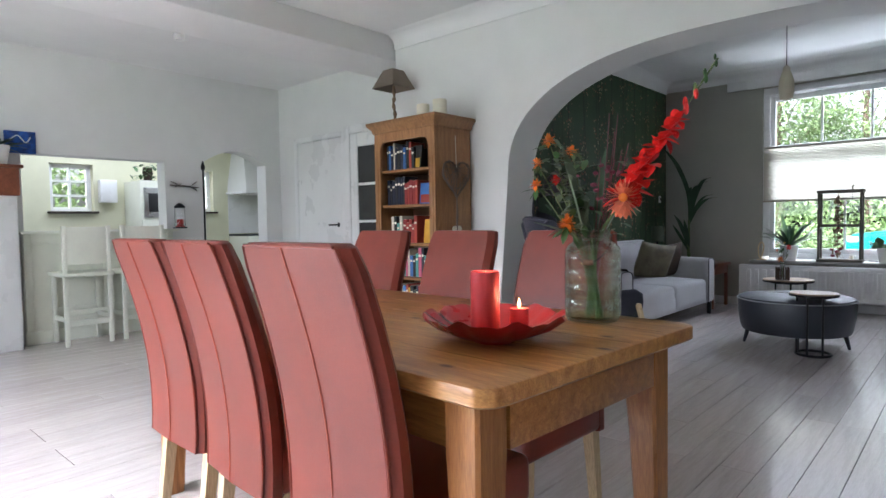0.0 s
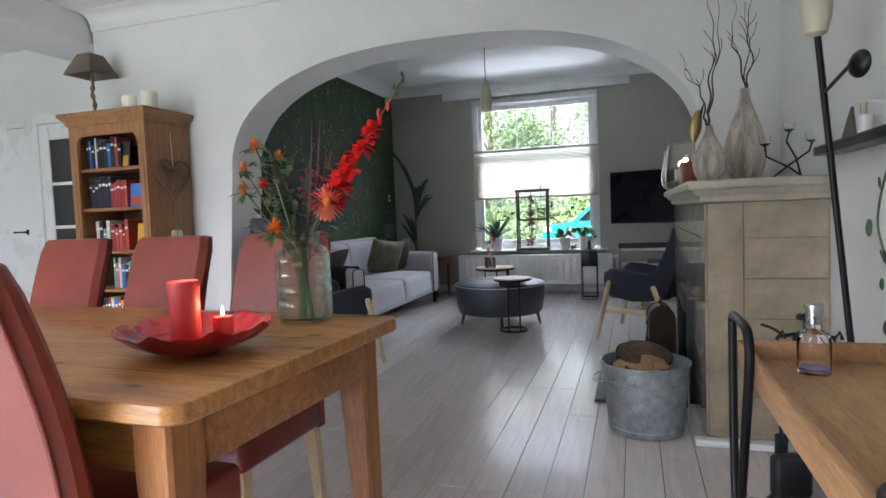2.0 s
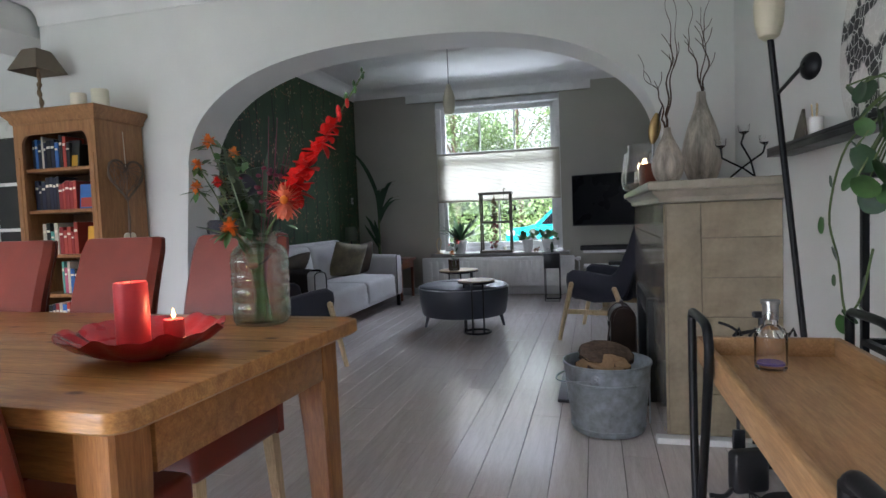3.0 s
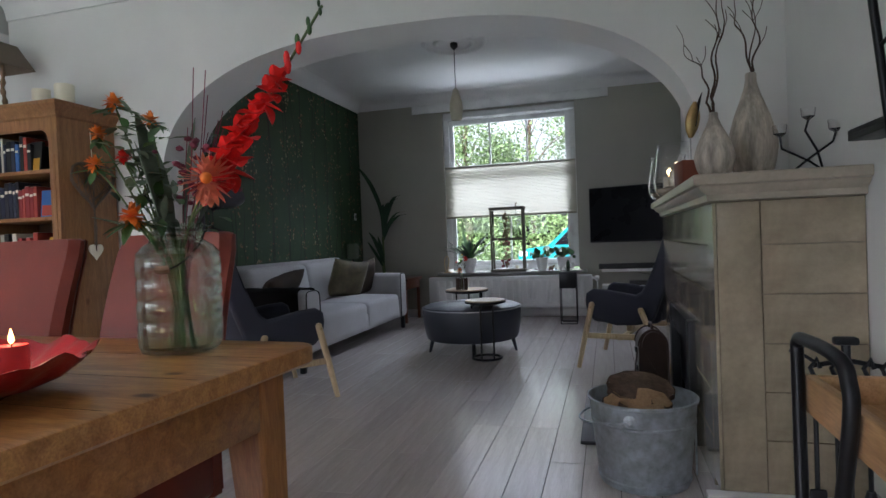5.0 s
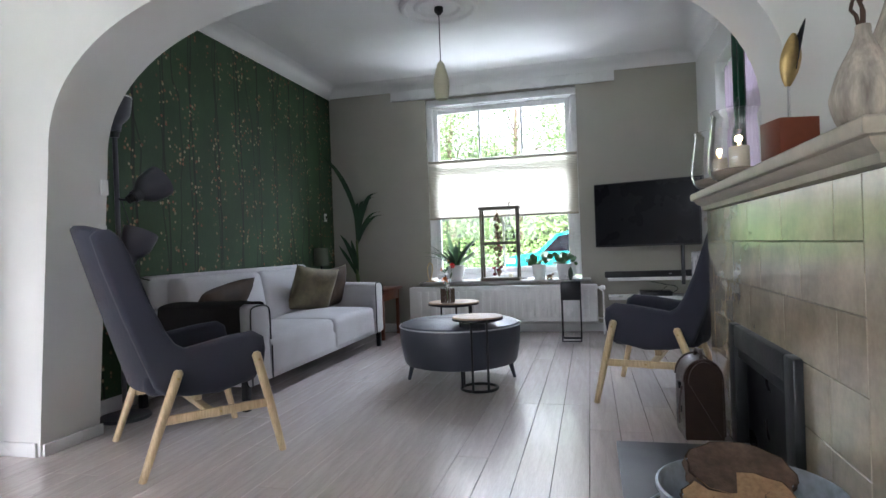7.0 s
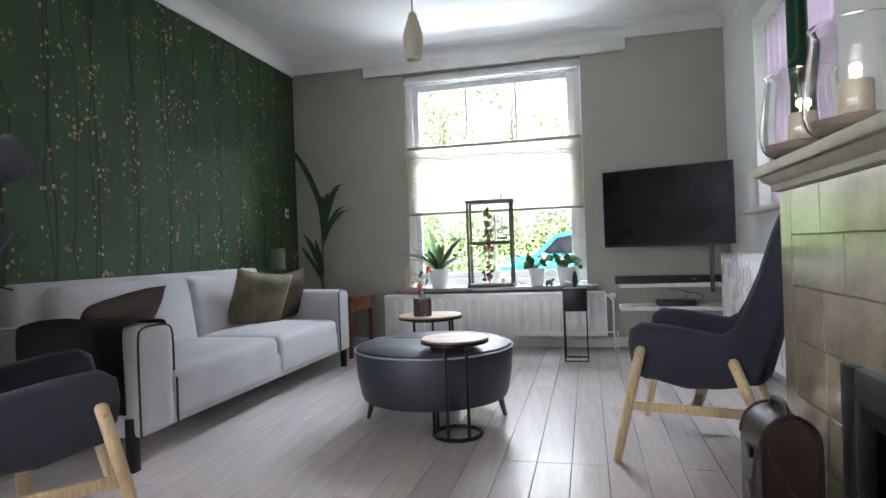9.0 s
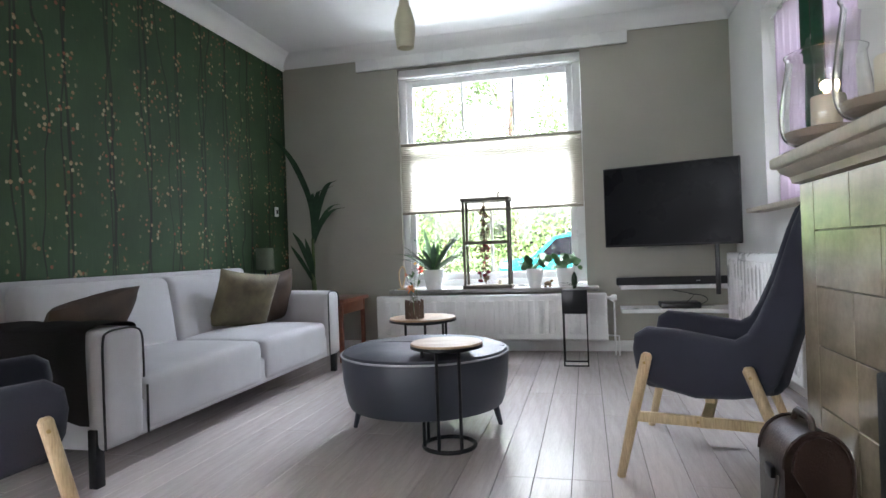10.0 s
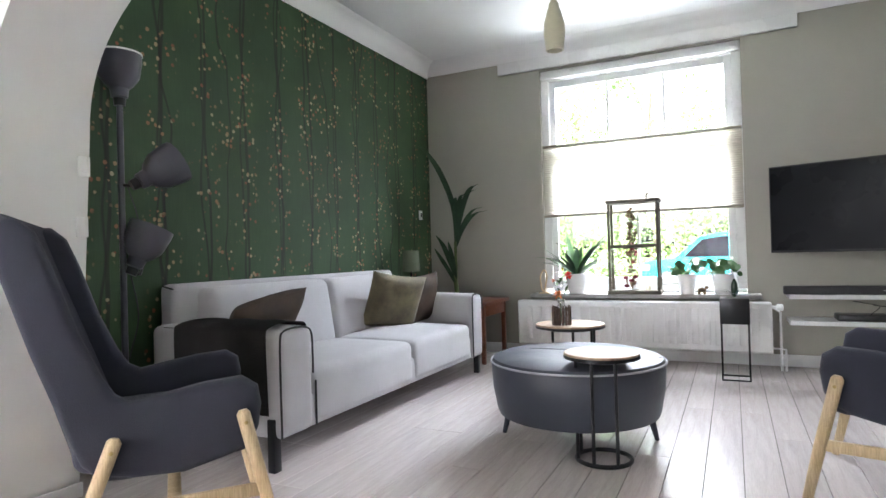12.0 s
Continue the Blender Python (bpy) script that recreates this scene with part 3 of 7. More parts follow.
def side_window():
    w = tagged(thing("window_2", "white framed side window above a radiator", "window"), kind="structure")
    fr = bmesh.new()
    x0, x1 = XR + 0.10, XR + 0.18
    for y0, y1 in ((SY0, SY0 + 0.07), (SY1 - 0.07, SY1)):
        box((x0, y0 + 0.001, SZ0 + 0.001), (x1, y1 - 0.001, SZ1 - 0.001), 0.005, bm=fr)
    for z0, z1 in ((SZ0, SZ0 + 0.07), (SZ1 - 0.07, SZ1), (1.95, 2.01)):
        box((x0, SY0 + 0.07, z0 + 0.001), (x1, SY1 - 0.07, z1 - 0.001), 0.005, bm=fr)
    part("window_frame", fr, "trim", w)
    for z0, z1 in ((SZ0 + 0.07, 1.95), (2.01, SZ1 - 0.07)):
        g = part("pane", box((x0 + 0.03, SY0 + 0.07, z0), (x0 + 0.034, SY1 - 0.07, z1)), "glass", w)
        g.visible_shadow = False
    part("casement_stay", tube([(x0 - 0.01, SY1 - 0.12, SZ0 + 0.10), (x0 - 0.01, SY1 - 0.30, SZ0 + 0.10)], 0.006), "blackmetal", w)


side_window()
setting("window_sill_side", box((XR - 0.12, SY0 - 0.03, SZ0 - 0.03), (XR + 0.10, SY1 + 0.06, SZ0), 0.006), "stone", "pale stone sill under the side window", "sill")


# kitchen windows
for i, (y0, y1) in enumerate(((2.42, 2.95), (4.15, 4.70))):
    w = tagged(thing("window_%d" % (i + 3), "small white kitchen window with glazing bars", "window"), kind="structure")
    fr = bmesh.new()
    a, b = -9.36, -9.30
    for u0, u1 in ((y0, y0 + 0.06), (y1 - 0.06, y1), ((y0 + y1) / 2 - 0.015, (y0 + y1) / 2 + 0.015)):
        box((a, u0 + 0.001, 1.301), (b, u1 - 0.001, 1.949), 0.004, bm=fr)
    for z in (1.30, 1.50, 1.70, 1.89):
        box((a + 0.004, y0 + 0.06, z + 0.001), (b - 0.004, y1 - 0.06, z + (0.059 if z in (1.30, 1.89) else 0.03)), 0.004, bm=fr)
    part("window_frame", fr, "trim", w)
    g = part("pane", box((-9.335, y0 + 0.06, 1.35), (-9.331, y1 - 0.06, 1.9)), "glass", w)
    g.visible_shadow = False
    setting("window_sill_kitchen", box((-9.28, y0 - 0.04, 1.27), (-9.12, y1 + 0.04, 1.299), 0.005), "soil", "dark kitchen window sill", "sill")

# doors
def panel_door():
    d = tagged(thing("door_1", "white closed flush door with a dark lever handle", "door"), kind="structure")
    fr = bmesh.new()
    x0, x1, y = -6.10, -5.26, 4.23
    for a, b in ((x0 - 0.07, x0), (x1, x1 + 0.06)):
        box((a, y - 0.02, 0), (b, y - 0.001, 2.10), 0.004, bm=fr)
    box((x0, y - 0.02, 2.04), (x1, y - 0.001, 2.10), 0.004, bm=fr)
    part("door_frame", fr, "trim", d)
    part("door_leaf", box((x0 + 0.003, y - 0.014, 0.008), (x1 - 0.003, y - 0.001, 2.035), 0.003), "trim", d)
    h = tube([(x1 - 0.07, y - 0.014, 1.06), (x1 - 0.07, y - 0.06, 1.06), (x1 - 0.19, y - 0.062, 1.06)], 0.009)
    box((x1 - 0.088, y - 0.019, 1.035), (x1 - 0.052, y - 0.0145, 1.085), 0.003, bm=h)
    part("door_handle", h, "blackmetal", d, "dark lever handle")


def glass_door():
    d = tagged(thing("door_2", "white door with small glass panes", "door"), kind="structure")
    x0, x1, y = -5.10, -4.22, 4.23
    fr = bmesh.new()
    for a, b in ((x0 - 0.09, x0), (x1, x1 + 0.09)):
        box((a, y - 0.03, 0), (b, y - 0.001, 2.14), 0.006, bm=fr)
    box((x0, y - 0.03, 2.05), (x1, y - 0.001, 2.14), 0.006, bm=fr)
    part("door_frame", fr, "trim", d)
    lf = bmesh.new()
    for a, b in ((x0 + 0.003, x0 + 0.12), (x1 - 0.12, x1 - 0.003)):
        box((a, y - 0.022, 0.01), (b, y - 0.001, 2.045), 0.004, bm=lf)
    for z0, z1 in ((0.01, 0.30), (0.68, 0.71), (1.08, 1.11), (1.48, 1.51), (1.90, 2.045)):
        box((x0 + 0.12, y - 0.02, z0), (x1 - 0.12, y - 0.001, z1), 0.004, bm=lf)
    part("door_leaf", lf, "trim", d)
    for z0, z1 in ((0.30, 0.68), (0.71, 1.08), (1.11, 1.48), (1.51, 1.90)):
        part("pane", box((x0 + 0.12, y - 0.008, z0), (x1 - 0.12, y - 0.0015, z1)), surface("dark_hall_glass", (0.05, 0.05, 0.05), 0.1, 0.05, relief=0), d)


panel_door()
glass_door()


# ---- fireplace ----
FX, FY0, FY1, FZ = 0.443, 2.905, 4.88, 1.09


def fireplace():
    f = thing("fireplace", "beige tiled fireplace with a moulded stone mantel shelf", "fireplace")
    oy0, oy1, oz = 3.49, 4.28, 0.55
    core = box((FX + 0.012, FY0 + 0.012, 0), (XR - 0.001, oy0, FZ))
    box((FX + 0.012, oy1, 0), (XR - 0.001, FY1 - 0.012, FZ), bm=core)
    box((FX + 0.012, oy0, oz), (XR - 0.001, oy1, FZ), bm=core)
    part("core", core, "grout", f)
    part("firebox", box((XR - 0.06, oy0 + 0.001, 0.001), (XR - 0.002, oy1 - 0.001, oz - 0.001)), "soot", f, "sooty black firebox back")
    # mantel with stepped moulding
    prof = [(0.0, 1.085), (-0.018, 1.090), (-0.022, 1.112), (-0.045, 1.128), (-0.052, 1.142), (-0.066, 1.146), (-0.070, 1.152), (-0.070, 1.178), (-0.064, 1.184)]
    rows = []
    for o, z in prof:
        rows.append([(FX + o, FY0 + o, z), (XR - 0.002, FY0 + o, z), (XR - 0.002, FY1 - o, z), (FX + o, FY1 - o, z)])
    part("mantel_shelf", rings(rows), "stone", f, "moulded limestone shelf")
    part("plinth", box((FX - 0.05, FY0 - 0.05, 0), (XR - 0.003, FY0 + 0.011, 0.03), 0.006), "trim", f)
    x0, x1 = FX - 0.03, FX + 0.02
    for lo, hi in (((x0, oy0 - 0.03, 0), (x1, oy0 + 0.06, oz + 0.02)), ((x0, oy1 - 0.06, 0), (x1, oy1 + 0.03, oz + 0.02)),
                   ((x0, oy0 + 0.06, oz - 0.07), (x1, oy1 - 0.06, oz + 0.02)), ((x0 + 0.015, oy0 + 0.06, oz - 0.12), (x1, oy1 - 0.06, oz - 0.07)),
                   ((x0 + 0.015, oy0 + 0.06, 0), (x1, oy1 - 0.06, 0.07))):
        part("iron_surround", box(lo, hi, 0.007), "iron", f, "black cast iron surround")
    part("fire_glass", box((FX + 0.021, oy0 + 0.001, 0.001), (FX + 0.03, oy1 - 0.001, oz - 0.001)), "screen", f, "dark fireplace glass")
    gr = bmesh.new()
    for k in range(9):
        y = oy0 + 0.12 + k * 0.08
        tube([(FX + 0.10, y, 0.0), (FX + 0.10, y, 0.16)], 0.007, 6, gr)
    tube([(FX + 0.10, oy0 + 0.06, 0.15), (FX + 0.10, oy1 - 0.06, 0.15)], 0.009, 6, gr)
    part("grate", gr, "iron", f)
    return f, (oy0, oy1, oz)


fire, (OY0, OY1, OZ) = fireplace()
setting("hearth", box((-0.08, 3.40, 0), (FX - 0.031, 4.335, 0.018), 0.003), "slate", "dark slate hearth slab", "hearth")

# ---- dining corner ----
TA = radians(-3.2)
TU, TV = Vector((-math.cos(TA), -math.sin(TA), 0)), Vector((-math.sin(TA), math.cos(TA), 0))
TABLE_M = Matrix(((-TU.x, TV.x, 0, -0.618), (-TU.y, TV.y, 0, 0.862), (0, 0, 1, 0), (0, 0, 0, 1)))  # x runs from the far end to the near end, y across
TL, TW, TH = 1.86, 0.93, 0.765


def dining_table():
    t = thing("dining_table", "waxed pine farmhouse table with square tapered legs", "table", TABLE_M)
    top = bmesh.new()
    r = 0.05
    outline = []
    for cx, cy, a0 in ((-r, r, -90), (-r, TW - r, 0), (-TL + r, TW - r, 90), (-TL + r, r, 180)):
        outline += [(cx + r * math.cos(radians(a0 + k * 15)), cy + r * math.sin(radians(a0 + k * 15))) for k in range(7)]
    def inset(d, z):
        c = (-TL / 2, TW / 2)
        return [(x + (d if x < c[0] else -d), y + (d if y < c[1] else -d), z) for x, y in outline]
    rings([inset(0.006, TH - 0.042), inset(0.0, TH - 0.036), inset(0.0, TH - 0.006), inset(0.002, TH - 0.002), inset(0.007, TH)], bm=top)
    part("tabletop", top, "pinetop", t, "knotted waxed pine top")
    for k in range(1, 5):
        y = TW * k / 5
        part("board_seam", box((-TL + 0.02, y - 0.0006, TH - 0.002), (-0.02, y + 0.0006, TH + 0.0004)), "bookdark", t)
    for x in (-0.115, -TL + 0.115):
        for y in (0.095, TW - 0.095):
            sx, sy = (1 if x > -1 else -1), (1 if y > TW / 2 else -1)
            rows = []
            for z, h in ((0.0, 0.033), (0.45, 0.043), (0.60, 0.048), (0.725, 0.048)):
                cx, cy = x + sx * (0.048 - h), y + sy * (0.048 - h)
                c = 0.008
                rows.append([(cx - h + c, cy - h, z), (cx + h - c, cy - h, z), (cx + h, cy - h + c, z), (cx + h, cy + h - c, z), (cx + h - c, cy + h, z), (cx - h + c, cy + h, z), (cx - h, cy + h - c, z), (cx - h, cy - h + c, z)])
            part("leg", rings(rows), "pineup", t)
    for lo, hi in (((-TL + 0.165, 0.065, 0.60), (-0.165, 0.09, 0.7225)), ((-TL + 0.165, TW - 0.09, 0.60), (-0.165, TW - 0.065, 0.7225)),
                   ((-0.09, 0.145, 0.60), (-0.065, TW - 0.145, 0.7225)), ((-TL + 0.065, 0.145, 0.60), (-TL + 0.09, TW - 0.145, 0.7225))):
        part("apron", box(lo, hi, 0.003), "pine", t)
    return t


dining_table()


def dining_chair(m):
    """Upholstered chair facing +y; its origin lies on the floor under the seat's middle."""
    c = thing("dining_chair", "high-backed oxblood leather dining chair with pale legs", "chair", m, "chairs round the dining table")
    w = 0.194
    seat = box((-w, -0.19, 0.36), (w, 0.24, 0.485), 0.022, 3)
    part("seat", seat, "leathershade", c)
    rows = []
    n = 14
    for i in range(n + 1):
        t = i / n
        z = 0.36 + 0.665 * t
        y = -0.19 + 0.022 * math.sin(t * math.pi) - 0.115 * t ** 1.45
        th = 0.072 - 0.012 * t
        ww = w * (1.0 + 0.02 * math.sin(t * math.pi))
        e = 0.022
        k = 1.0
        if i == n:
            k = 0.95
        rows.append([(-ww * k + e, y - th / 2 * k, z), (0, y - (th / 2 + 0.008) * k, z + 0.0), (ww * k - e, y - th / 2 * k, z), (ww * k, y - th / 2 * k + e, z), (ww * k, y + th / 2 * k - e, z), (ww * k - e, y + th / 2 * k, z), (0, y + th / 2 * k, z), (-ww * k + e, y + th / 2 * k, z), (-ww * k, y + th / 2 * k - e, z), (-ww * k, y - th / 2 * k + e, z)])
    last = [(x, y, z + 0.008) for x, y, z in rows[-1]]
    mid = [sum(p[j] for p in last) / len(last) for j in range(3)]
    rows.append([tuple(mid[j] + (p[j] - mid[j]) * 0.9 for j in range(3)) for p in last])
    part("backrest", rings(rows), "leather", c)
    edge = [Vector(r[1]) + Vector((0, -0.0008, 0)) for r in rows[:-1]]
    part("back_seam", tube(edge, 0.0022, 6), "thread", c)
    for s in (2, 0):
        part("piping", tube([Vector(r[s]) + Vector((0.006 if s == 2 else -0.006, 0.0015, 0)) for r in rows[:-1]], 0.0035, 6), "leather", c)
    a = rows[-2]
    part("top_piping", tube([Vector(p) + Vector((0, 0, 0.002)) for p in a[:3]], 0.0035, 6), "leather", c)
    for x in (-w + 0.03, w - 0.03):
        for y, lean in ((-0.165, -0.045), (0.205, 0.0)):
            part("leg", rings([[(x + sx * 0.014, y + lean + sy * 0.014, 0) for sx, sy in ((-1, -1), (1, -1), (1, 1), (-1, 1))],
                               [(x + sx * 0.02, y + sy * 0.02, 0.362) for sx, sy in ((-1, -1), (1, -1), (1, 1), (-1, 1))]]), "birch", c)
    return c


def along(u, v, turn):
    p = TABLE_M @ Vector((-u, v, 0))
    return pose(p.x, p.y, 0, 0, 0, math.degrees(TA) + turn)


chair = dining_chair(along(0.385, 0.150, 2))
for u, v, turn in ((0.87, 0.150, -2), (1.33, 0.153, 1), (0.53, TW - 0.150, 181), (1.08, TW - 0.148, 179), (1.62, TW - 0.150, 180)):
    copy_thing(chair, along(u, v, turn))


def fluted_bowl(m):
    b = thing("fluted_bowl", "wide red lacquered bowl with a wavy rim", "bowl", m)
    n = 72
    prof = [(0.052, 0.0), (0.058, 0.006), (0.10, 0.018), (0.145, 0.038), (0.178, 0.064), (0.182, 0.069), (0.176, 0.068), (0.142, 0.044), (0.10, 0.026), (0.05, 0.014), (0.001, 0.012)]
    rows = []
    for r, z in prof:
        k = max(0, (r - 0.06) / 0.12)
        rows.append([(r * (1 + 0.02 * k * math.sin(9 * a) + 0.012 * k * math.sin(23 * a)) * math.cos(a), r * (1 + 0.02 * k * math.sin(9 * a)) * math.sin(a), z + 0.006 * k * math.sin(9 * a + 1) + 0.004 * k * math.sin(17 * a)) for a in [2 * math.pi * i / n for i in range(n)]])
    part("bowl", rings(rows), "red", b)
    return b


fluted_bowl(pose(-0.885, 1.235, TH))


def candle(name, at, r, h, material, label, lit=True, lean=0.0):
    c = thing(name, label, "candle", pose(*at))
    part("wax", lathe([(r * 0.96, 0), (r, 0.004), (r, h - 0.006), (r * 0.94, h), (r * 0.75, h - 0.004), (r * 0.6, h - 0.014), (0.002, h - 0.016)], 28), material, c)
    part("wick", tube([(0, 0, h - 0.017), (0.001, 0, h + 0.004)], 0.0012, 5), "soot", c)
    if lit:
        part("flame", lathe([(0.0005, h + 0.001), (0.0045, h + 0.007), (0.004, h + 0.014), (0.0006, h + 0.026)], 10), "flame", c)
    return c


candle("pillar_candle", (-0.905, 1.225, TH + 0.0135), 0.037, 0.165, "wax", "tall burning red pillar candle in the bowl", False)
pl_ = new("candle_light", bpy.data.lights.new("candle_light", "POINT"))
pl_.data.energy, pl_.data.color, pl_.data.shadow_soft_size = 0.25, (1.0, 0.6, 0.25), 0.008
pl_.location = (-0.905, 1.225, TH + 0.0135 + 0.162)
candle("votive_candle", (-0.838, 1.28, TH + 0.0145), 0.024, 0.068, "wax", "small burning red candle in the bowl")
lamp_ = new("candle_light", bpy.data.lights.new("candle_light", "POINT"))
lamp_.data.energy, lamp_.data.color, lamp_.data.shadow_soft_size = 0.35, (1.0, 0.62, 0.28), 0.02
lamp_.location = (-0.838, 1.28, TH + 0.115)


def glass_jar(m):
    j = thing("glass_jar", "large square-ribbed glass jar with a wire handle", "vase", m)
    def ring(r, z, sq):
        pts = []
        for i in range(40):
            a = 2 * math.pi * i / 40
            k = (abs(math.cos(a)) ** sq + abs(math.sin(a)) ** sq) ** (-1 / sq)
            pts.append((r * k * math.cos(a), r * k * math.sin(a), z))
        return pts
    outer = [(0.060, 0.0, 3.2), (0.074, 0.006, 3.2), (0.080, 0.02, 3.2)]
    for k in range(4):
        z = 0.035 + k * 0.045
        outer += [(0.081, z, 3.2), (0.081, z + 0.032, 3.2), (0.0775, z + 0.038, 3.2)]
    outer += [(0.080, 0.215, 3.2), (0.070, 0.232, 2.6), (0.052, 0.244, 2), (0.050, 0.252, 2), (0.054, 0.256, 2), (0.054, 0.262, 2), (0.050, 0.266, 2), (0.054, 0.270, 2), (0.054, 0.279, 2)]
    inner = [(r - 0.004, z, s) for r, z, s in outer[::-1] if z > 0.012] + [(0.062, 0.010, 3.2)]
    part("jar", rings([ring(*o) for o in outer + inner]), "jarglass", j)
    part("water", rings([ring(r, z, 3.2) for r, z in ((0.060, 0.0115), (0.072, 0.02), (0.0725, 0.10), (0.0725, 0.1005))]), "water", j)
    arc = [(0.057 * math.cos(a), -0.057 * math.sin(a) - 0.04 * math.sin(a) ** 2, 0.262 - 0.08 * math.sin(a)) for a in [math.pi * i / 14 for i in range(15)]]
    part("wire_handle", tube(arc, 0.0017, 6), "blackmetal", j)
    part("grip", tube(arc[6:9], 0.008, 8), "rawwood", j, "small wooden grip")
    return j


JX, JY = -0.835, 1.665
glass_jar(pose(JX, JY, TH, 0, 0, 20))


def bouquet():
    rng = random.Random(11)
    b = thing("bouquet", "red gladiolus, coral gerbera and orange blooms with foliage", "flowers", pose(JX, JY, TH))
    root = (0.0, 0.0, 0.02)
    def stem(name, pts, r=0.0028):
        return part(name, tube(bend([root] + pts, 5), r, 6), "stem", b)
    # gladiolus spike, leaning out
    a, tip = Vector((0.09, 0.02, 0.36)), Vector((0.335, 0.07, 0.735))
    stem("stem", [(0.02, 0, 0.25), a, a.lerp(tip, 0.5), tip], 0.003)
    for i in range(10):
        p = a.lerp(tip, 0.02 + 0.062 * i)
        s = 0.054 * (1 - 0.05 * i)
        bm = bmesh.new()
        out = Vector((rng.uniform(-0.5, 0.6), -0.8 + 0.5 * (i % 2), rng.uniform(-0.2, 0.3))).normalized()
        up = (tip - a).normalized()
        right = out.cross(up).normalized()
        for k in range(6):
            an = 2 * math.pi * k / 6 + i
            d = (right * math.cos(an) + up * math.sin(an)) * s + out * s * 0.75
            leaf_blade(bm, p, p + d, s * 1.05, droop=s * 0.1, fold=0.35, steps=4, shape=0.8)
        part("bloom", bm, "flared", b, "red gladiolus floret")
    for i in range(8):
        p = a.lerp(tip, 0.66 + 0.05 * i)
        part("bud", blob(bmesh.new(), p + Vector((0.008 * (-1) ** i, -0.006, 0)), 0.011 - 0.0008 * i, (0.7, 0.7, 1.6)), "flared" if i < 3 else "leaf", b)
    # gerbera
    g = Vector((0.125, -0.06, 0.365))
    stem("stem", [(0.01, 0, 0.22), g])
    bm = bmesh.new()
    face = Vector((0.45, -0.88, 0.12)).normalized()
    sx = face.cross(Vector((0, 0, 1))).normalized()
    sy = sx.cross(face)
    for ring_, (rad, n) in enumerate(((0.060, 26), (0.047, 20), (0.030, 14))):
        for k in range(n):
            an = 2 * math.pi * k / n + ring_ * 0.1
            d = sx * math.cos(an) + sy * math.sin(an)
            leaf_blade(bm, g + d * 0.012 + face * 0.004 * ring_, g + d * rad * rng.uniform(0.93, 1.05) + face * (0.006 * ring_ + 0.004), 0.023, 0.0, 0.05, 4, 1.3)
    part("bloom", bm, "coral", b, "coral gerbera head")
    part("flower_centre", blob(bmesh.new(), g + face * 0.008, 0.013, (1, 1, 1)), "orange", b)
    # small orange blooms
    for x, y, z, s, mat in ((-0.145, -0.01, 0.555, 0.026, "orange"), (-0.085, 0.03, 0.52, 0.022, "orange"), (-0.175, -0.03, 0.485, 0.021, "orange"), (-0.165, -0.05, 0.415, 0.024, "orange"), (-0.035, -0.09, 0.295, 0.031, "orange"), (-0.11, -0.03, 0.43, 0.02, "flared")):
        c = Vector((x, y, z))
        stem("stem", [(x * 0.2, y * 0.2, 0.2), (x * 0.6, y * 0.6, 0.2 + (z - 0.2) * 0.55), c], 0.002)
        bm = bmesh.new()
        for k in range(34):
            d = Vector((rng.gauss(0, 1), rng.gauss(0, 1), rng.gauss(0.35, 0.9))).normalized()
            leaf_blade(bm, c, c + d * s, s * 0.55, 0, 0.3, 2)
        part("bloom", bm, mat, b)
        bm = bmesh.new()
        for k in range(7):
            d = Vector((rng.gauss(0, 1), rng.gauss(0, 1), -0.7)).normalized()
            leaf_blade(bm, c - Vector((0, 0, 0.01)), c + d * s * 2.2, s * 0.7, 0, 0.3, 3)
        part("calyx", bm, "leaf", b)
    # foliage
    bm = bmesh.new()
    for k in range(46):
        t = rng.random()
        x, y, z = rng.gauss(-0.03, 0.055), rng.gauss(0, 0.05), 0.26 + 0.24 * t
        d = Vector((rng.gauss(-0.2, 1), rng.gauss(0, 1), rng.gauss(0.3, 0.6))).normalized()
        leaf_blade(bm, (x, y, z), Vector((x, y, z)) + d * rng.uniform(0.03, 0.06), 0.022, 0.01, 0.2, 3)
    part("foliage", bm, "leaf", b)
    bm = bmesh.new()
    for k in range(70):
        t = rng.random()
        c = Vector((-0.03 - 0.10 * t, 0.01 - 0.03 * t, 0.28 + 0.24 * t)) + Vector((rng.gauss(0, 0.022), rng.gauss(0, 0.022), rng.gauss(0, 0.015)))
        d = Vector((rng.gauss(-0.3, 1), rng.gauss(0, 1), rng.gauss(0.2, 0.6))).normalized()
        leaf_blade(bm, c, c + d * rng.uniform(0.025, 0.05), 0.024, 0.008, 0.2, 3)
    part("grey_foliage", bm, "leafgrey", b)
    for pts, w, mat in (((Vector((-0.01, 0, 0.24)), Vector((-0.115, 0.02, 0.545))), 0.055, "leafgrey"), ((Vector((0.0, 0.02, 0.24)), Vector((0.02, 0.05, 0.53))), 0.05, "leafdark"),
                        ((Vector((-0.02, 0, 0.24)), Vector((-0.17, -0.06, 0.31))), 0.045, "leaf"), ((Vector((0.02, 0.02, 0.25)), Vector((0.12, 0.07, 0.45))), 0.05, "leafdark"),
                        ((Vector((-0.01, -0.02, 0.22)), Vector((-0.06, -0.05, 0.47))), 0.04, "leafgrey")):
        bm = bmesh.new()
        leaf_blade(bm, pts[0], pts[1], w, 0.01, 0.25, 8)
        part("long_leaf", bm, mat, b)
    # plum filler
    for k in range(22):
        p = Vector((rng.gauss(0.03, 0.035), rng.gauss(0.01, 0.03), rng.uniform(0.32, 0.47)))
        part("filler_bloom", blob(bmesh.new(), p, rng.uniform(0.006, 0.011), (1, 1, 0.8), 0.4, 1, k), "plum", b)
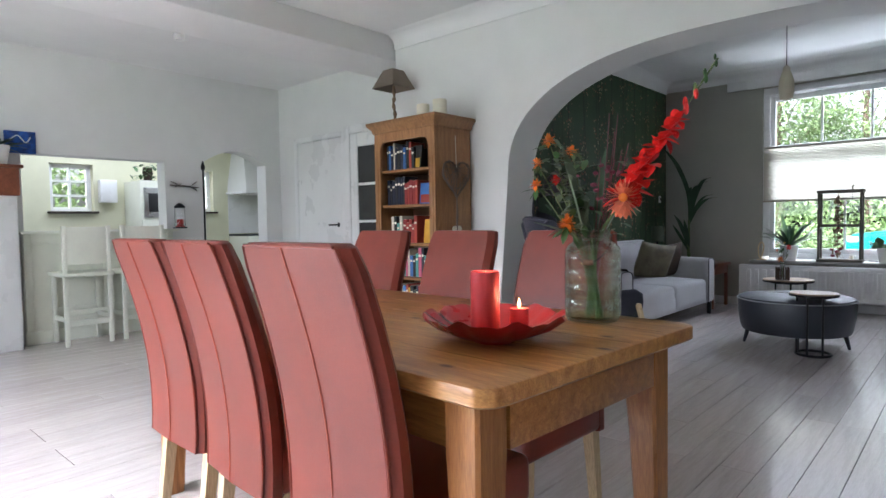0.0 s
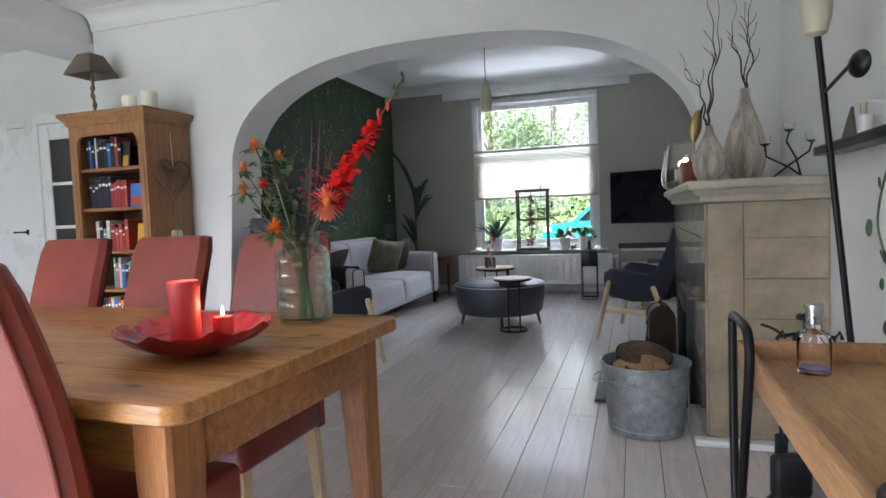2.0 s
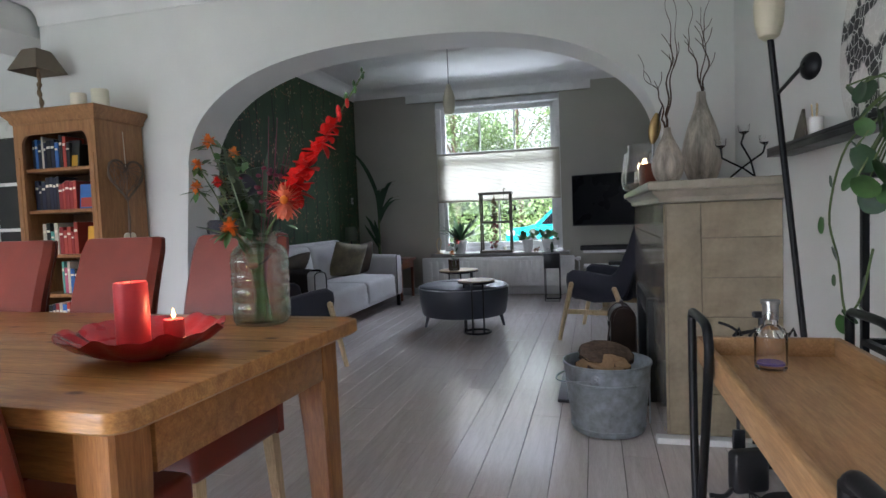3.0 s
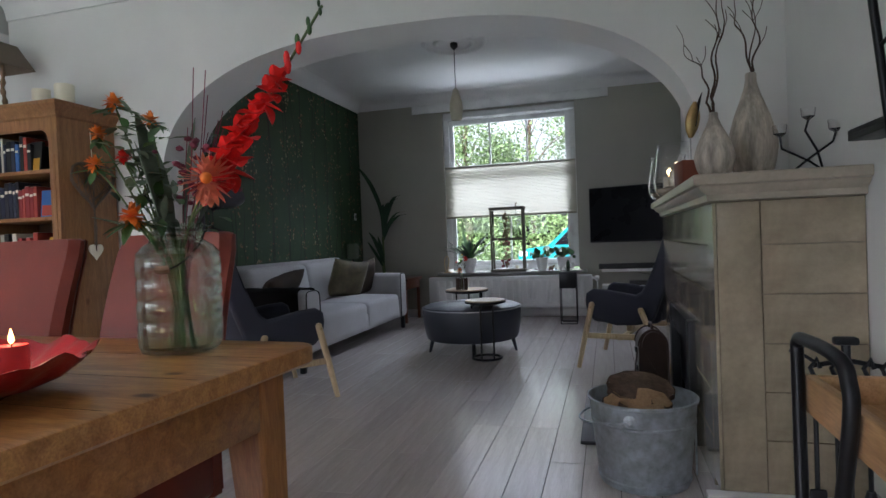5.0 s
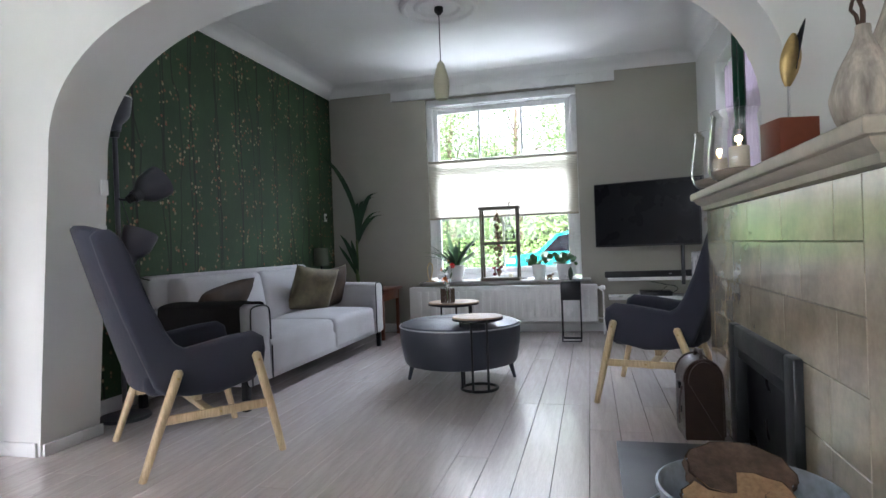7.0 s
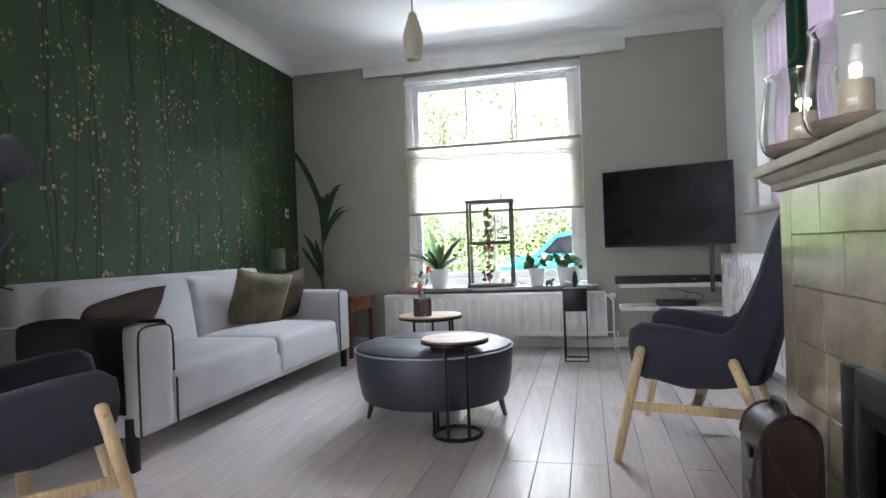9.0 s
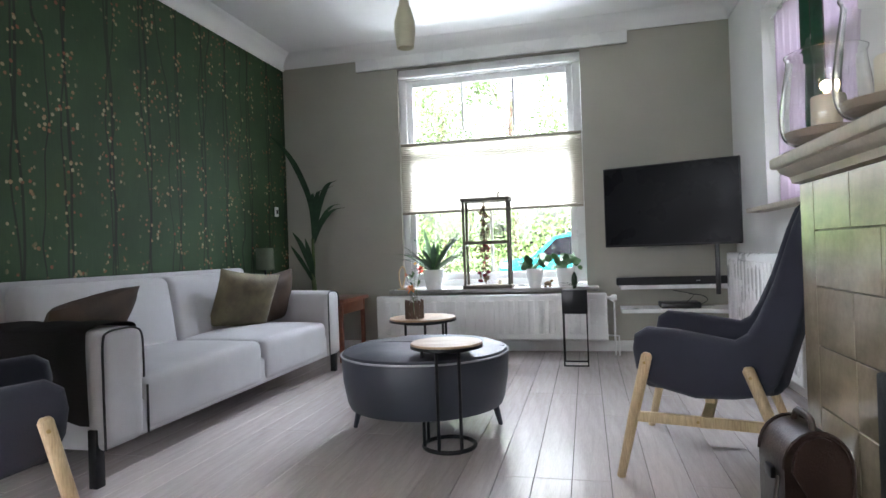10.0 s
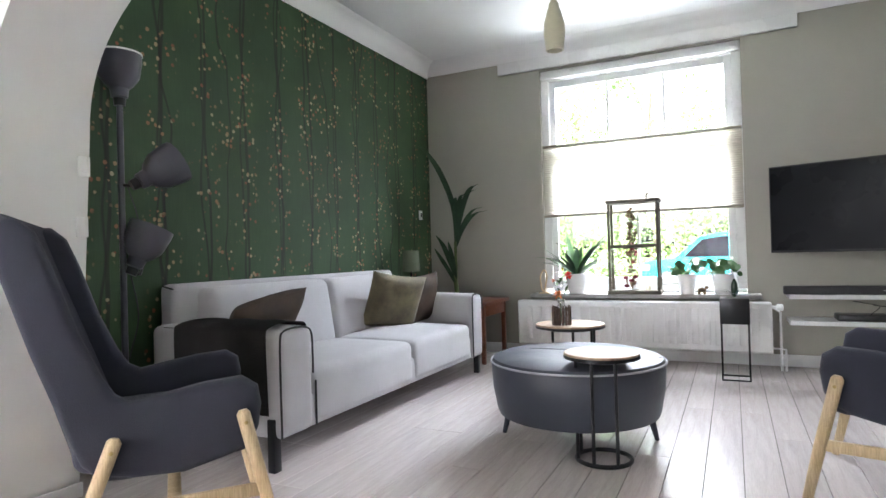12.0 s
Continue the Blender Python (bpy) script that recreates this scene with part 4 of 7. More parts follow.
    bm = bmesh.new()
    for k in range(9):
        x, y = rng.uniform(0.0, 0.12), rng.uniform(0.0, 0.09)
        z = rng.uniform(0.44, 0.64)
        tube(bend([root, (x * 0.3, y * 0.3, 0.25), (x * 0.7, y * 0.7, 0.4), (x, y, z)], 3), 0.0011, 5, bm)
    part("filler_spray", bm, "plum", b)
    bm = bmesh.new()
    for k in range(6):
        tube([(rng.uniform(-0.035, 0.035), rng.uniform(-0.035, 0.035), 0.014), (rng.uniform(-0.02, 0.02), rng.uniform(-0.02, 0.02), 0.25)], 0.0032, 6, bm)
    part("stem_bundle", bm, "stem", b)


bouquet()


# ---- bookcase ----
BX0, BX1, BY0, BY1, BH = -3.71, -3.03, 3.34, 3.765, 1.83


def bookcase():
    b = thing("bookcase", "tall open pine bookcase with a moulded cornice", "bookcase")
    for x0, x1 in ((BX0, BX0 + 0.03), (BX1 - 0.03, BX1)):
        part("side_panel", box((x0, BY0 + 0.022, 0.07), (x1, BY1, BH - 0.001), 0.002), "bookwood", b)
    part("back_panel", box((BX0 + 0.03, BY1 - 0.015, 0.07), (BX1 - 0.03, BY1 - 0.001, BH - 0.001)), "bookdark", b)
    for z in (0.33, 0.61, 0.885, 1.195, 1.48):
        part("shelf", box((BX0 + 0.03, BY0 + 0.03, z), (BX1 - 0.03, BY1 - 0.015, z + 0.022), 0.003), "bookwood", b)
    part("top_board", box((BX0 + 0.03, BY0 + 0.022, BH - 0.025), (BX1 - 0.03, BY1 - 0.015, BH - 0.001)), "bookwood", b)
    x0, x1, s = BX0, BX1, 0.065
    n = 8
    arch = [(x0 + s, 1.70 - 0.05)] + [(x0 + s + 0.06 - 0.06 * math.cos(a), 1.65 + 0.08 * math.sin(a)) for a in [math.pi / 2 * k / n for k in range(1, n + 1)]]
    arch += [(x1 - s - 0.06 + 0.06 * math.sin(a), 1.65 + 0.08 * math.cos(a)) for a in [math.pi / 2 * k / n for k in range(n)]] + [(x1 - s, 1.65)]
    outline = [(x0, 0.07), (x0, BH), (x1, BH), (x1, 0.07), (x1 - s, 0.07)] + arch[::-1][0:] + [(x0 + s, 0.07)]
    part("face_frame", prism(outline, "y", BY0, BY0 + 0.0215), "bookwood", b)
    rows = []
    for o, z in ((0.0, BH - 0.03), (0.012, BH - 0.02), (0.016, BH), (0.045, BH + 0.035), (0.05, BH + 0.04), (0.05, BH + 0.06), (0.046, BH + 0.063)):
        rows.append([(x0 - o, BY0 - o, z), (x1 + o, BY0 - o, z), (x1 + o, BY1 + 0.008, z), (x0 - o, BY1 + 0.008, z)])
    part("cornice", rings(rows), "bookwood", b)
    part("plinth", box((x0 - 0.012, BY0 - 0.012, 0), (x1 + 0.012, BY1, 0.07), 0.005), "bookwood", b)
    for x in (x0 + 0.032, x1 - 0.032):
        part("fluted_pilaster", box((x - 0.012, BY0 - 0.006, 0.12), (x + 0.012, BY0 - 0.0005, 1.58), 0.003), "bookwood", b)


bookcase()
BOOKC = [surface("book_cover", c, 0.12, 0.5, fine=30, relief=0.02) for c in ((0.02, 0.025, 0.05), (0.03, 0.03, 0.04), (0.30, 0.03, 0.03), (0.05, 0.16, 0.45), (0.60, 0.55, 0.45), (0.65, 0.35, 0.03), (0.10, 0.35, 0.30), (0.55, 0.12, 0.20), (0.02, 0.02, 0.02), (0.42, 0.06, 0.04))]


def book(x, z, w, h, d, k, lean=0.0, y=None):
    b = thing("book", "upright hardback book on a bookcase shelf", "book", Matrix.Translation((x, (BY0 + 0.09) if y is None else y, z + 0.0225)) @ pose(0, 0, 0, 0, lean, 0), "books on the bookcase")
    part("cover", box((0, 0, 0), (w, d, h), 0.002, 1), BOOKC[k], b)
    part("pages", box((0.003, 0.004, h - 0.0005), (w - 0.003, d + 0.001, h + 0.001)), "whitewax", b)
    if w > 0.018:
        part("spine_band", box((0.003, -0.0008, h * 0.7), (w - 0.003, 0.0002, h * 0.78)), "whitewax", b)


rb = random.Random(3)
for z, runs in ((1.48, ((-3.66, -3.44, (0, 3, 0, 4, 0, 8)), (-3.43, -3.36, (8, 9)))),
                (1.195, ((-3.66, -3.47, (0, 1, 0, 1, 0)), (-3.46, -3.33, (2, 9, 2)), (-3.10, -3.06, (4,)))),
                (0.885, ((-3.62, -3.50, (4, 8, 6)), (-3.48, -3.33, (2, 9, 9)),)),
                (0.61, ((-3.48, -3.10, (6, 7, 4, 3, 8, 6, 7, 1)),)), (0.33, ((-3.62, -3.1, (8, 0, 2, 4, 3, 9, 5, 1)),))):
    for a, e, cs in runs:
        x, i = a, 0
        while x < e:
            w = rb.uniform(0.017, 0.036)
            book(x, z, w, rb.uniform(0.17, 0.235) if z != 0.885 else rb.uniform(0.15, 0.22), 0.16, cs[i % len(cs)])
            x += w + 0.0015
            i += 1
# face-out books
for x, z, w, h, k in ((-3.30, 1.195, 0.17, 0.17, 3), (-3.26, 0.885, 0.19, 0.19, 5), (-3.40, 1.48, 0.12, 0.19, 8)):
    b = thing("picture_book", "book standing face outward on a shelf", "book", Matrix.Translation((x, BY0 + 0.10, z + 0.0225)) @ pose(0, 0, 0, -6, 0, 0), "books on the bookcase")
    part("cover", box((0, 0, 0), (w, 0.022, h), 0.002, 1), BOOKC[k], b)
    part("cover_picture", box((0.012, -0.001, 0.012), (w - 0.012, 0.0, h * 0.45)), BOOKC[9 if k == 3 else 5], b)


def table_lamp():
    l = thing("table_lamp", "driftwood table lamp with a taupe square shade", "lamp", pose(-3.70, 3.56, BH + 0.063) @ Matrix.Diagonal((1, 1, 1.17, 1)))
    part("base", lathe([(0.05, 0), (0.055, 0.004), (0.05, 0.016), (0.02, 0.024)], 16), "rawwood", l)
    pts = bend([(0, 0, 0.02), (0.012, 0, 0.09), (-0.010, 0.006, 0.16), (0.010, -0.004, 0.22), (0, 0, 0.29)], 6)
    part("stem", tube(pts, [0.013 + 0.004 * math.sin(i * 1.3) for i in range(len(pts))], 8), "rawwood", l)
    def sq(h, z):
        return [(-h, -h, z), (h, -h, z), (h, h, z), (-h, h, z)]
    part("shade", rings([sq(0.125, 0.275), sq(0.13, 0.272), sq(0.062, 0.405), sq(0.058, 0.405), sq(0.121, 0.279)], caps=False), "shade", l)


table_lamp()
for x, r, h in ((-3.222, 0.050, 0.100), (-3.045, 0.054, 0.112)):
    candle("pillar_candle", (x, 3.42, BH + 0.063), r, h, "whitewax", "white unlit pillar candle on top of the bookcase", False)


def wicker_heart():
    h = thing("wicker_heart", "grey wicker heart hanging on the bookcase side", "ornament", pose(BX1 + 0.024, 3.56, 1.42))
    rng = random.Random(5)
    bm = bmesh.new()
    def pt(a, k, off):
        x = 16 * math.sin(a) ** 3
        z = 13 * math.cos(a) - 5 * math.cos(2 * a) - 2 * math.cos(3 * a) - math.cos(4 * a)
        return Vector((off, x * 0.0104 * k, z * 0.0104 * k))
    for k in range(5):
        tube([pt(2 * math.pi * i / 40, 1 - 0.02 * k, rng.uniform(-0.006, 0.006)) for i in range(41)], 0.003, 5, bm)
    for k in range(46):
        a, c = rng.uniform(0, 6.28), rng.uniform(0, 6.28)
        p, q = pt(a, 0.95, rng.uniform(-0.01, 0.012)), pt(c, 0.95, rng.uniform(-0.01, 0.012))
        tube([p, p.lerp(q, 0.5) + Vector((rng.uniform(0.0, 0.012), 0, 0)), q], 0.0018, 5, bm)
    part("wicker_body", bm, "wicker", h)
    part("ribbon", tube([(0, 0, 0.06), (-0.008, 0, 0.32)], 0.0025, 5), "whitewax", h)
    part("tassel", tube([(0, 0, -0.17), (0, 0.003, -0.28), (0, -0.004, -0.42)], [0.004, 0.010, 0.007], 7), "wicker", h)


wicker_heart()


def hanging_heart():
    h = thing("hanging_heart", "small pale wooden heart hanging below the wicker heart", "ornament", pose(BX1 + 0.022, 3.56, 1.0))
    pts = []
    for i in range(28):
        a = 2 * math.pi * i / 28
        pts.append((16 * math.sin(a) ** 3 * 0.0032, (13 * math.cos(a) - 5 * math.cos(2 * a) - 2 * math.cos(3 * a) - math.cos(4 * a)) * 0.0034))
    part("heart", prism(pts, "x", -0.006, 0.006), "whitewax", h)


hanging_heart()


# ---- living room: seating ----
def soft_box(lo, hi, r=0.04, seg=4, puff=0.0, axis=2):
    bm = box(lo, hi, r, seg)
    if puff:
        bmesh.ops.subdivide_edges(bm, edges=[e for e in bm.edges if e.calc_length() > 0.12], cuts=6, use_grid_fill=True)
        mid = [(a + b) / 2 for a, b in zip(lo, hi)]
        half = [(b - a) / 2 for a, b in zip(lo, hi)]
        for v in bm.verts:
            u = [(v.co[i] - mid[i]) / half[i] for i in range(3)]
            o = [i for i in range(3) if i != axis]
            k = max(0, 1 - u[o[0]] ** 2) * max(0, 1 - u[o[1]] ** 2)
            if u[axis] > 0:
                v.co[axis] += puff * k
    return bm


def sofa():
    s = thing("sofa", "light grey fabric three-seat sofa with black piping", "sofa")
    x0, x1, y0, y1 = -3.02, -2.17, 4.63, 6.98
    part("base", soft_box((x0, y0 + 0.02, 0.14), (x1 - 0.01, y1 - 0.02, 0.30), 0.02), "sofa", s)
    split = 5.87
    for a, b in ((y0 + 0.245, split - 0.003), (split + 0.003, y1 - 0.215)):
        part("seat_cushion", soft_box((x0 + 0.16, a, 0.145), (x1, b, 0.405), 0.045, 4, 0.03), "sofa", s)
    for a, b in ((y0 + 0.245, split - 0.003), (split + 0.003, y1 - 0.215)):
        bm = soft_box((x0 + 0.03, a, 0.36), (x0 + 0.235, b, 0.80), 0.05, 4, 0.025, 0)
        for v in bm.verts:
            v.co.x -= (v.co.z - 0.36) * 0.16 - 0.05
        part("back_cushion", bm, "sofa", s)
    bm = soft_box((x0 - 0.02, y0 + 0.10, 0.14), (x0 + 0.10, y1 - 0.08, 0.825), 0.035)
    part("backrest", bm, "sofa", s)
    for a, b, nm in ((y0, y0 + 0.24, "armrest"), (y1 - 0.21, y1, "armrest")):
        part(nm, soft_box((x0 + 0.04, a, 0.14), (x1 + 0.015, b, 0.625), 0.04, 4, 0.012), "sofa", s)
        xf = x1 + 0.013
        low = 0.15 if a < 5 else 0.30
        loop = [(xf, a + 0.010, 0.15), (xf, a + 0.008, 0.42), (xf - 0.002, a + 0.014, 0.585), (xf - 0.012, a + 0.05, 0.618), (xf - 0.014, (a + b) / 2, 0.626),
                (xf - 0.012, b - 0.04, 0.620), (xf - 0.002, b - 0.012, 0.590), (xf, b - 0.008, 0.50), (xf, b - 0.008, low + 0.25)]
        part("piping", tube(bend(loop, 5), 0.0048, 6), "piping", s, "black piping")
        outer = a if a < 5 else b
        k = 1 if a < 5 else -1
        part("piping", tube(bend([(xf - 0.03, outer + k * 0.02, 0.612), (xf - 0.2, outer + k * 0.018, 0.615), (x0 + 0.12, outer + k * 0.018, 0.615)], 4), 0.0045, 6), "piping", s, "black piping")
    part("piping", tube([(x1 + 0.003, y0 + 0.262, 0.15), (x1 + 0.004, y0 + 0.262, 0.36)], 0.005, 6), "piping", s)
    part("piping", tube([(x0 + 0.02, y0 + 0.10, 0.815), (x0 + 0.085, y0 + 0.105, 0.80)], 0.005, 6), "piping", s)
    for x in (x1 - 0.035, x0 + 0.08):
        for y in (y0 - 0.010, y1 - 0.055):
            part("leg", box((x - 0.02, y, 0), (x + 0.02, y + 0.045, 0.235 if y < 5 else 0.145), 0.004), "blackmetal", s, "black metal leg")
    return s


sofa()


def cushion(name, label, m, w, h, d, material):
    n = 18
    bm = bmesh.new()
    for sgn in (1, -1):
        grid = []
        for i in range(n + 1):
            row = []
            for j in range(n + 1):
                u, v = 2 * i / n - 1, 2 * j / n - 1
                pinch = 1 - 0.07 * (u * u * (1 - v * v) + 0)
                k = (max(0.0, (1 - u ** 4) * (1 - v ** 4))) ** 0.55
                x = u * w / 2 * (1 - 0.08 * (1 - v * v) * abs(u) ** 3)
                z = v * h / 2 * (1 - 0.08 * (1 - u * u) * abs(v) ** 3)
                wr = 0.006 * noise.noise(Vector((u * 2.5, v * 2.5, sgn * 3)))
                row.append(bm.verts.new((x, sgn * (d / 2 * k + wr * k), z)))
            grid.append(row)
        for i in range(n):
            for j in range(n):
                bm.faces.new((grid[i][j], grid[i + 1][j], grid[i + 1][j + 1], grid[i][j + 1]))
    bmesh.ops.remove_doubles(bm, verts=bm.verts, dist=1e-4)
    t = thing(name, label, "cushion", m)
    part("cover", bm, material, t)
    return t


cushion("throw_pillow", "square olive velvet cushion leaning on the sofa back", pose(-2.60, 6.36, 0.61, 18, 8, 62), 0.46, 0.42, 0.15, "olive")
cushion("throw_pillow", "brown velvet cushion tucked beside the sofa arm", pose(-2.56, 6.66, 0.60, 14, -6, 76), 0.40, 0.40, 0.14, "brown")
cushion("throw_pillow", "dark brown velvet cushion slumped at the sofa arm", pose(-2.64, 5.05, 0.595, 40, -10, 82), 0.48, 0.38, 0.16, "brown")


def throw_blanket():
    t = thing("throw_blanket", "dark knitted throw hanging over the sofa arm", "blanket")
    y0, y1 = 4.615, 4.885
    prof = [(y0 - 0.004, 0.27), (y0 - 0.006, 0.42), (y0 - 0.004, 0.60), (y0 + 0.02, 0.638), (y0 + 0.12, 0.652), (y1 - 0.02, 0.642), (y1 + 0.004, 0.60), (y1 + 0.008, 0.50)]
    prof = [(p.x, p.y) for p in bend([(a, b, 0) for a, b in prof], 4)]
    rows = []
    for i in range(15):
        x = -2.78 + 0.57 * i / 14
        rows.append([(x + 0.02 * (0.6 - z), y - (0.010 * (0.5 + 0.5 * math.sin(i * 1.7)) if y < 4.66 else 0), z + 0.003 * math.sin(i * 1.3) + (0.015 * math.sin(i * 0.8) if z < 0.33 else 0)) for y, z in prof])
    bm = rings(rows, closed=False)
    bmesh.ops.solidify(bm, geom=bm.faces[:], thickness=-0.008)
    part("cloth", bm, "throw", t)


throw_blanket()


def armchair(m):
    """Wing-backed chair facing +y, origin on the floor under its middle."""
    c = thing("armchair", "slate blue felt armchair with splayed ash legs", "armchair", m, "pair of armchairs")
    part("seat", soft_box((-0.275, -0.27, 0.325), (0.275, 0.24, 0.445), 0.05, 4, 0.025), "navy", c)
    # raked back between the wings, slightly hollow
    rows, n = [], 12
    for i in range(n + 1):
        t = i / n
        z = 0.345 + 0.715 * t
        y = -0.288 - 0.215 * t
        w = 0.305 - 0.035 * t
        th = 0.085 - 0.035 * t
        k = 1.0 if i < n else 0.97
        front, back = [], []
        for j in range(13):
            u = 2 * j / 12 - 1
            crown = 0.03 * (1 - u * u) * t ** 3
            front.append((u * w * k, y + th + 0.055 * u * u, z + crown))
            back.append((u * w * k, y + 0.085 * abs(u) ** 2.6, z + crown))
        rows.append(front + back[::-1])
    top = rows[-1]
    rows.append([(p[0] * 0.98, p[1] * 0.5 + 0.25 * (top[k][1] + top[-1 - k][1]), p[2] + 0.014) for k, p in enumerate(top)])
    part("backrest", rings(rows), "navy", c)
    # each side is one shell: arm in front, wing behind
    side = [(0.245, 0.42), (0.255, 0.49), (0.245, 0.55), (0.20, 0.580), (0.09, 0.572), (-0.03, 0.552), (-0.11, 0.538), (-0.15, 0.562), (-0.185, 0.622),
            (-0.240, 0.75), (-0.305, 0.95), (-0.340, 1.035), (-0.385, 1.075), (-0.430, 1.073), (-0.458, 1.045), (-0.425, 0.92), (-0.355, 0.70), (-0.262, 0.44),
            (-0.238, 0.375), (-0.20, 0.338), (-0.10, 0.320), (0.03, 0.314), (0.16, 0.345), (0.225, 0.378)]
    for s in (-1, 1):
        bm = prism(side, "x", s * 0.262, s * 0.335)
        bmesh.ops.recalc_face_normals(bm, faces=bm.faces)
        rim = [e for e in bm.edges if abs(e.verts[0].co.x - e.verts[1].co.x) < 1e-6]
        bmesh.ops.bevel(bm, geom=rim, offset=0.026, segments=4, profile=0.5, affect="EDGES", clamp_overlap=True)
        for v in bm.verts:
            up = max(0.0, (v.co.z - 0.52) / 0.55)
            roll = math.exp(-((v.co.z - 0.545) / 0.03) ** 2) * (1 if v.co.y > -0.12 else 0)
            v.co.x = v.co.x * (1 - 0.10 * up) + s * 0.010 * roll
        part("armrest", bm, "navy", c)
    for s in (-1, 1):
        for yf, yt, zt in ((0.305, 0.195, 0.487), (-0.31, -0.150, 0.452)):
            leg = tube([(s * 0.366, yf, 0.0), (s * 0.364, (yf + yt) / 2, zt / 2), (s * 0.360, yt, zt - 0.012), (s * 0.359, yt - 0.002 * (1 if yt > 0 else -1), zt)], [0.0165, 0.0205, 0.021, 0.012], 12)
            l = part("leg", leg, "birch", c)
            part("bolt", lathe([(0.006, 0), (0.006, 0.002), (0.001, 0.003)], 10), "brass", l, at=pose(s * 0.381, yt + 0.006 * (1 if yt > 0 else -1), zt - 0.035, 0, s * 90, 0))
        part("side_rail", box((s * 0.363 - 0.009, -0.225, 0.222), (s * 0.363 + 0.009, 0.245, 0.262), 0.004), "birch", c)
        part("bolt", lathe([(0.006, 0), (0.006, 0.002), (0.001, 0.003)], 10), "brass", c, at=pose(s * 0.3725, 0.02, 0.242, 0, s * 90, 0))
    part("cross_rail", box((-0.354, -0.02, 0.215), (0.354, 0.02, 0.237), 0.004), "birch", c)
    part("support", box((-0.06, -0.02, 0.237), (0.06, 0.02, 0.326), 0.004), "birch", c)
    return c


A1 = armchair(pose(-2.113, 4.046, 0, 0, 0, -39.4))
copy_thing(A1, pose(0.227, 5.34, 0, 0, 0, 75.4))


def ottoman():
    o = thing("ottoman", "round slate leatherette pouf with light piping", "ottoman", pose(-1.092, 5.62, 0))
    R = 0.43
    part("body", lathe([(R * 0.86, 0.125), (R * 0.915, 0.133), (R * 0.94, 0.16), (R * 0.985, 0.27), (R, 0.385), (R - 0.004, 0.392)], 56), "ottoman", o)
    part("cushion_top", lathe([(R - 0.004, 0.393), (R - 0.012, 0.407), (R - 0.05, 0.420), (R * 0.6, 0.430), (0.002, 0.433)], 56), "ottoman", o)
    part("piping", tube([((R + 0.001) * math.cos(2 * math.pi * i / 56), (R + 0.001) * math.sin(2 * math.pi * i / 56), 0.393) for i in range(57)], 0.005, 6), "lightpiping", o, "light grey piping")
    for a in (11, 101, 191):
        ca, sa = math.cos(radians(a)), math.sin(radians(a))
        part("leg", tube([(ca * 0.378, sa * 0.378, 0.0), (ca * 0.345, sa * 0.345, 0.135)], [0.011, 0.02], 10), "ottoman", o)
    part("top_seam", tube([(-R + 0.02, 0.02, 0.4145), (-R * 0.5, 0.02, 0.4325), (0, 0.02, 0.434), (R * 0.5, 0.02, 0.4325), (R - 0.02, 0.02, 0.4145)], 0.0015, 5), "piping", o)


ottoman()


def side_table(m, r, h):
    t = thing("side_table", "small round mango wood table on black metal bars", "table", m, "nesting side tables")
    part("tabletop", lathe([(r - 0.004, h - 0.024), (r, h - 0.020), (r, h - 0.003), (r - 0.003, h), (0.001, h)], 40), "mango", t)
    part("rim", lathe([(r + 0.0005, h - 0.024), (r + 0.003, h - 0.024), (r + 0.003, h - 0.010), (r + 0.0005, h - 0.010)], 40, caps=False), "blackmetal", t)
    rr = r * 0.72
    part("base_ring", tube([(rr * math.cos(2 * math.pi * i / 32), rr * math.sin(2 * math.pi * i / 32), 0.010) for i in range(33)], 0.010, 8), "blackmetal", t)
    for a in (150, 200, 250, 300):
        x, y = rr * math.cos(radians(a)), rr * math.sin(radians(a))
        part("bar", tube([(x, y, 0.012), (x, y, h - 0.024)], 0.008, 8), "blackmetal", t)
    part("top_ring", tube([(rr * math.cos(2 * math.pi * i / 32), rr * math.sin(2 * math.pi * i / 32), h - 0.031) for i in range(33)], 0.006, 8), "blackmetal", t)


side_table(pose(-0.905, 5.315, 0, 0, 0, 10), 0.165, 0.485)
side_table(pose(-1.285, 6.28, 0, 0, 0, 90), 0.21, 0.49)


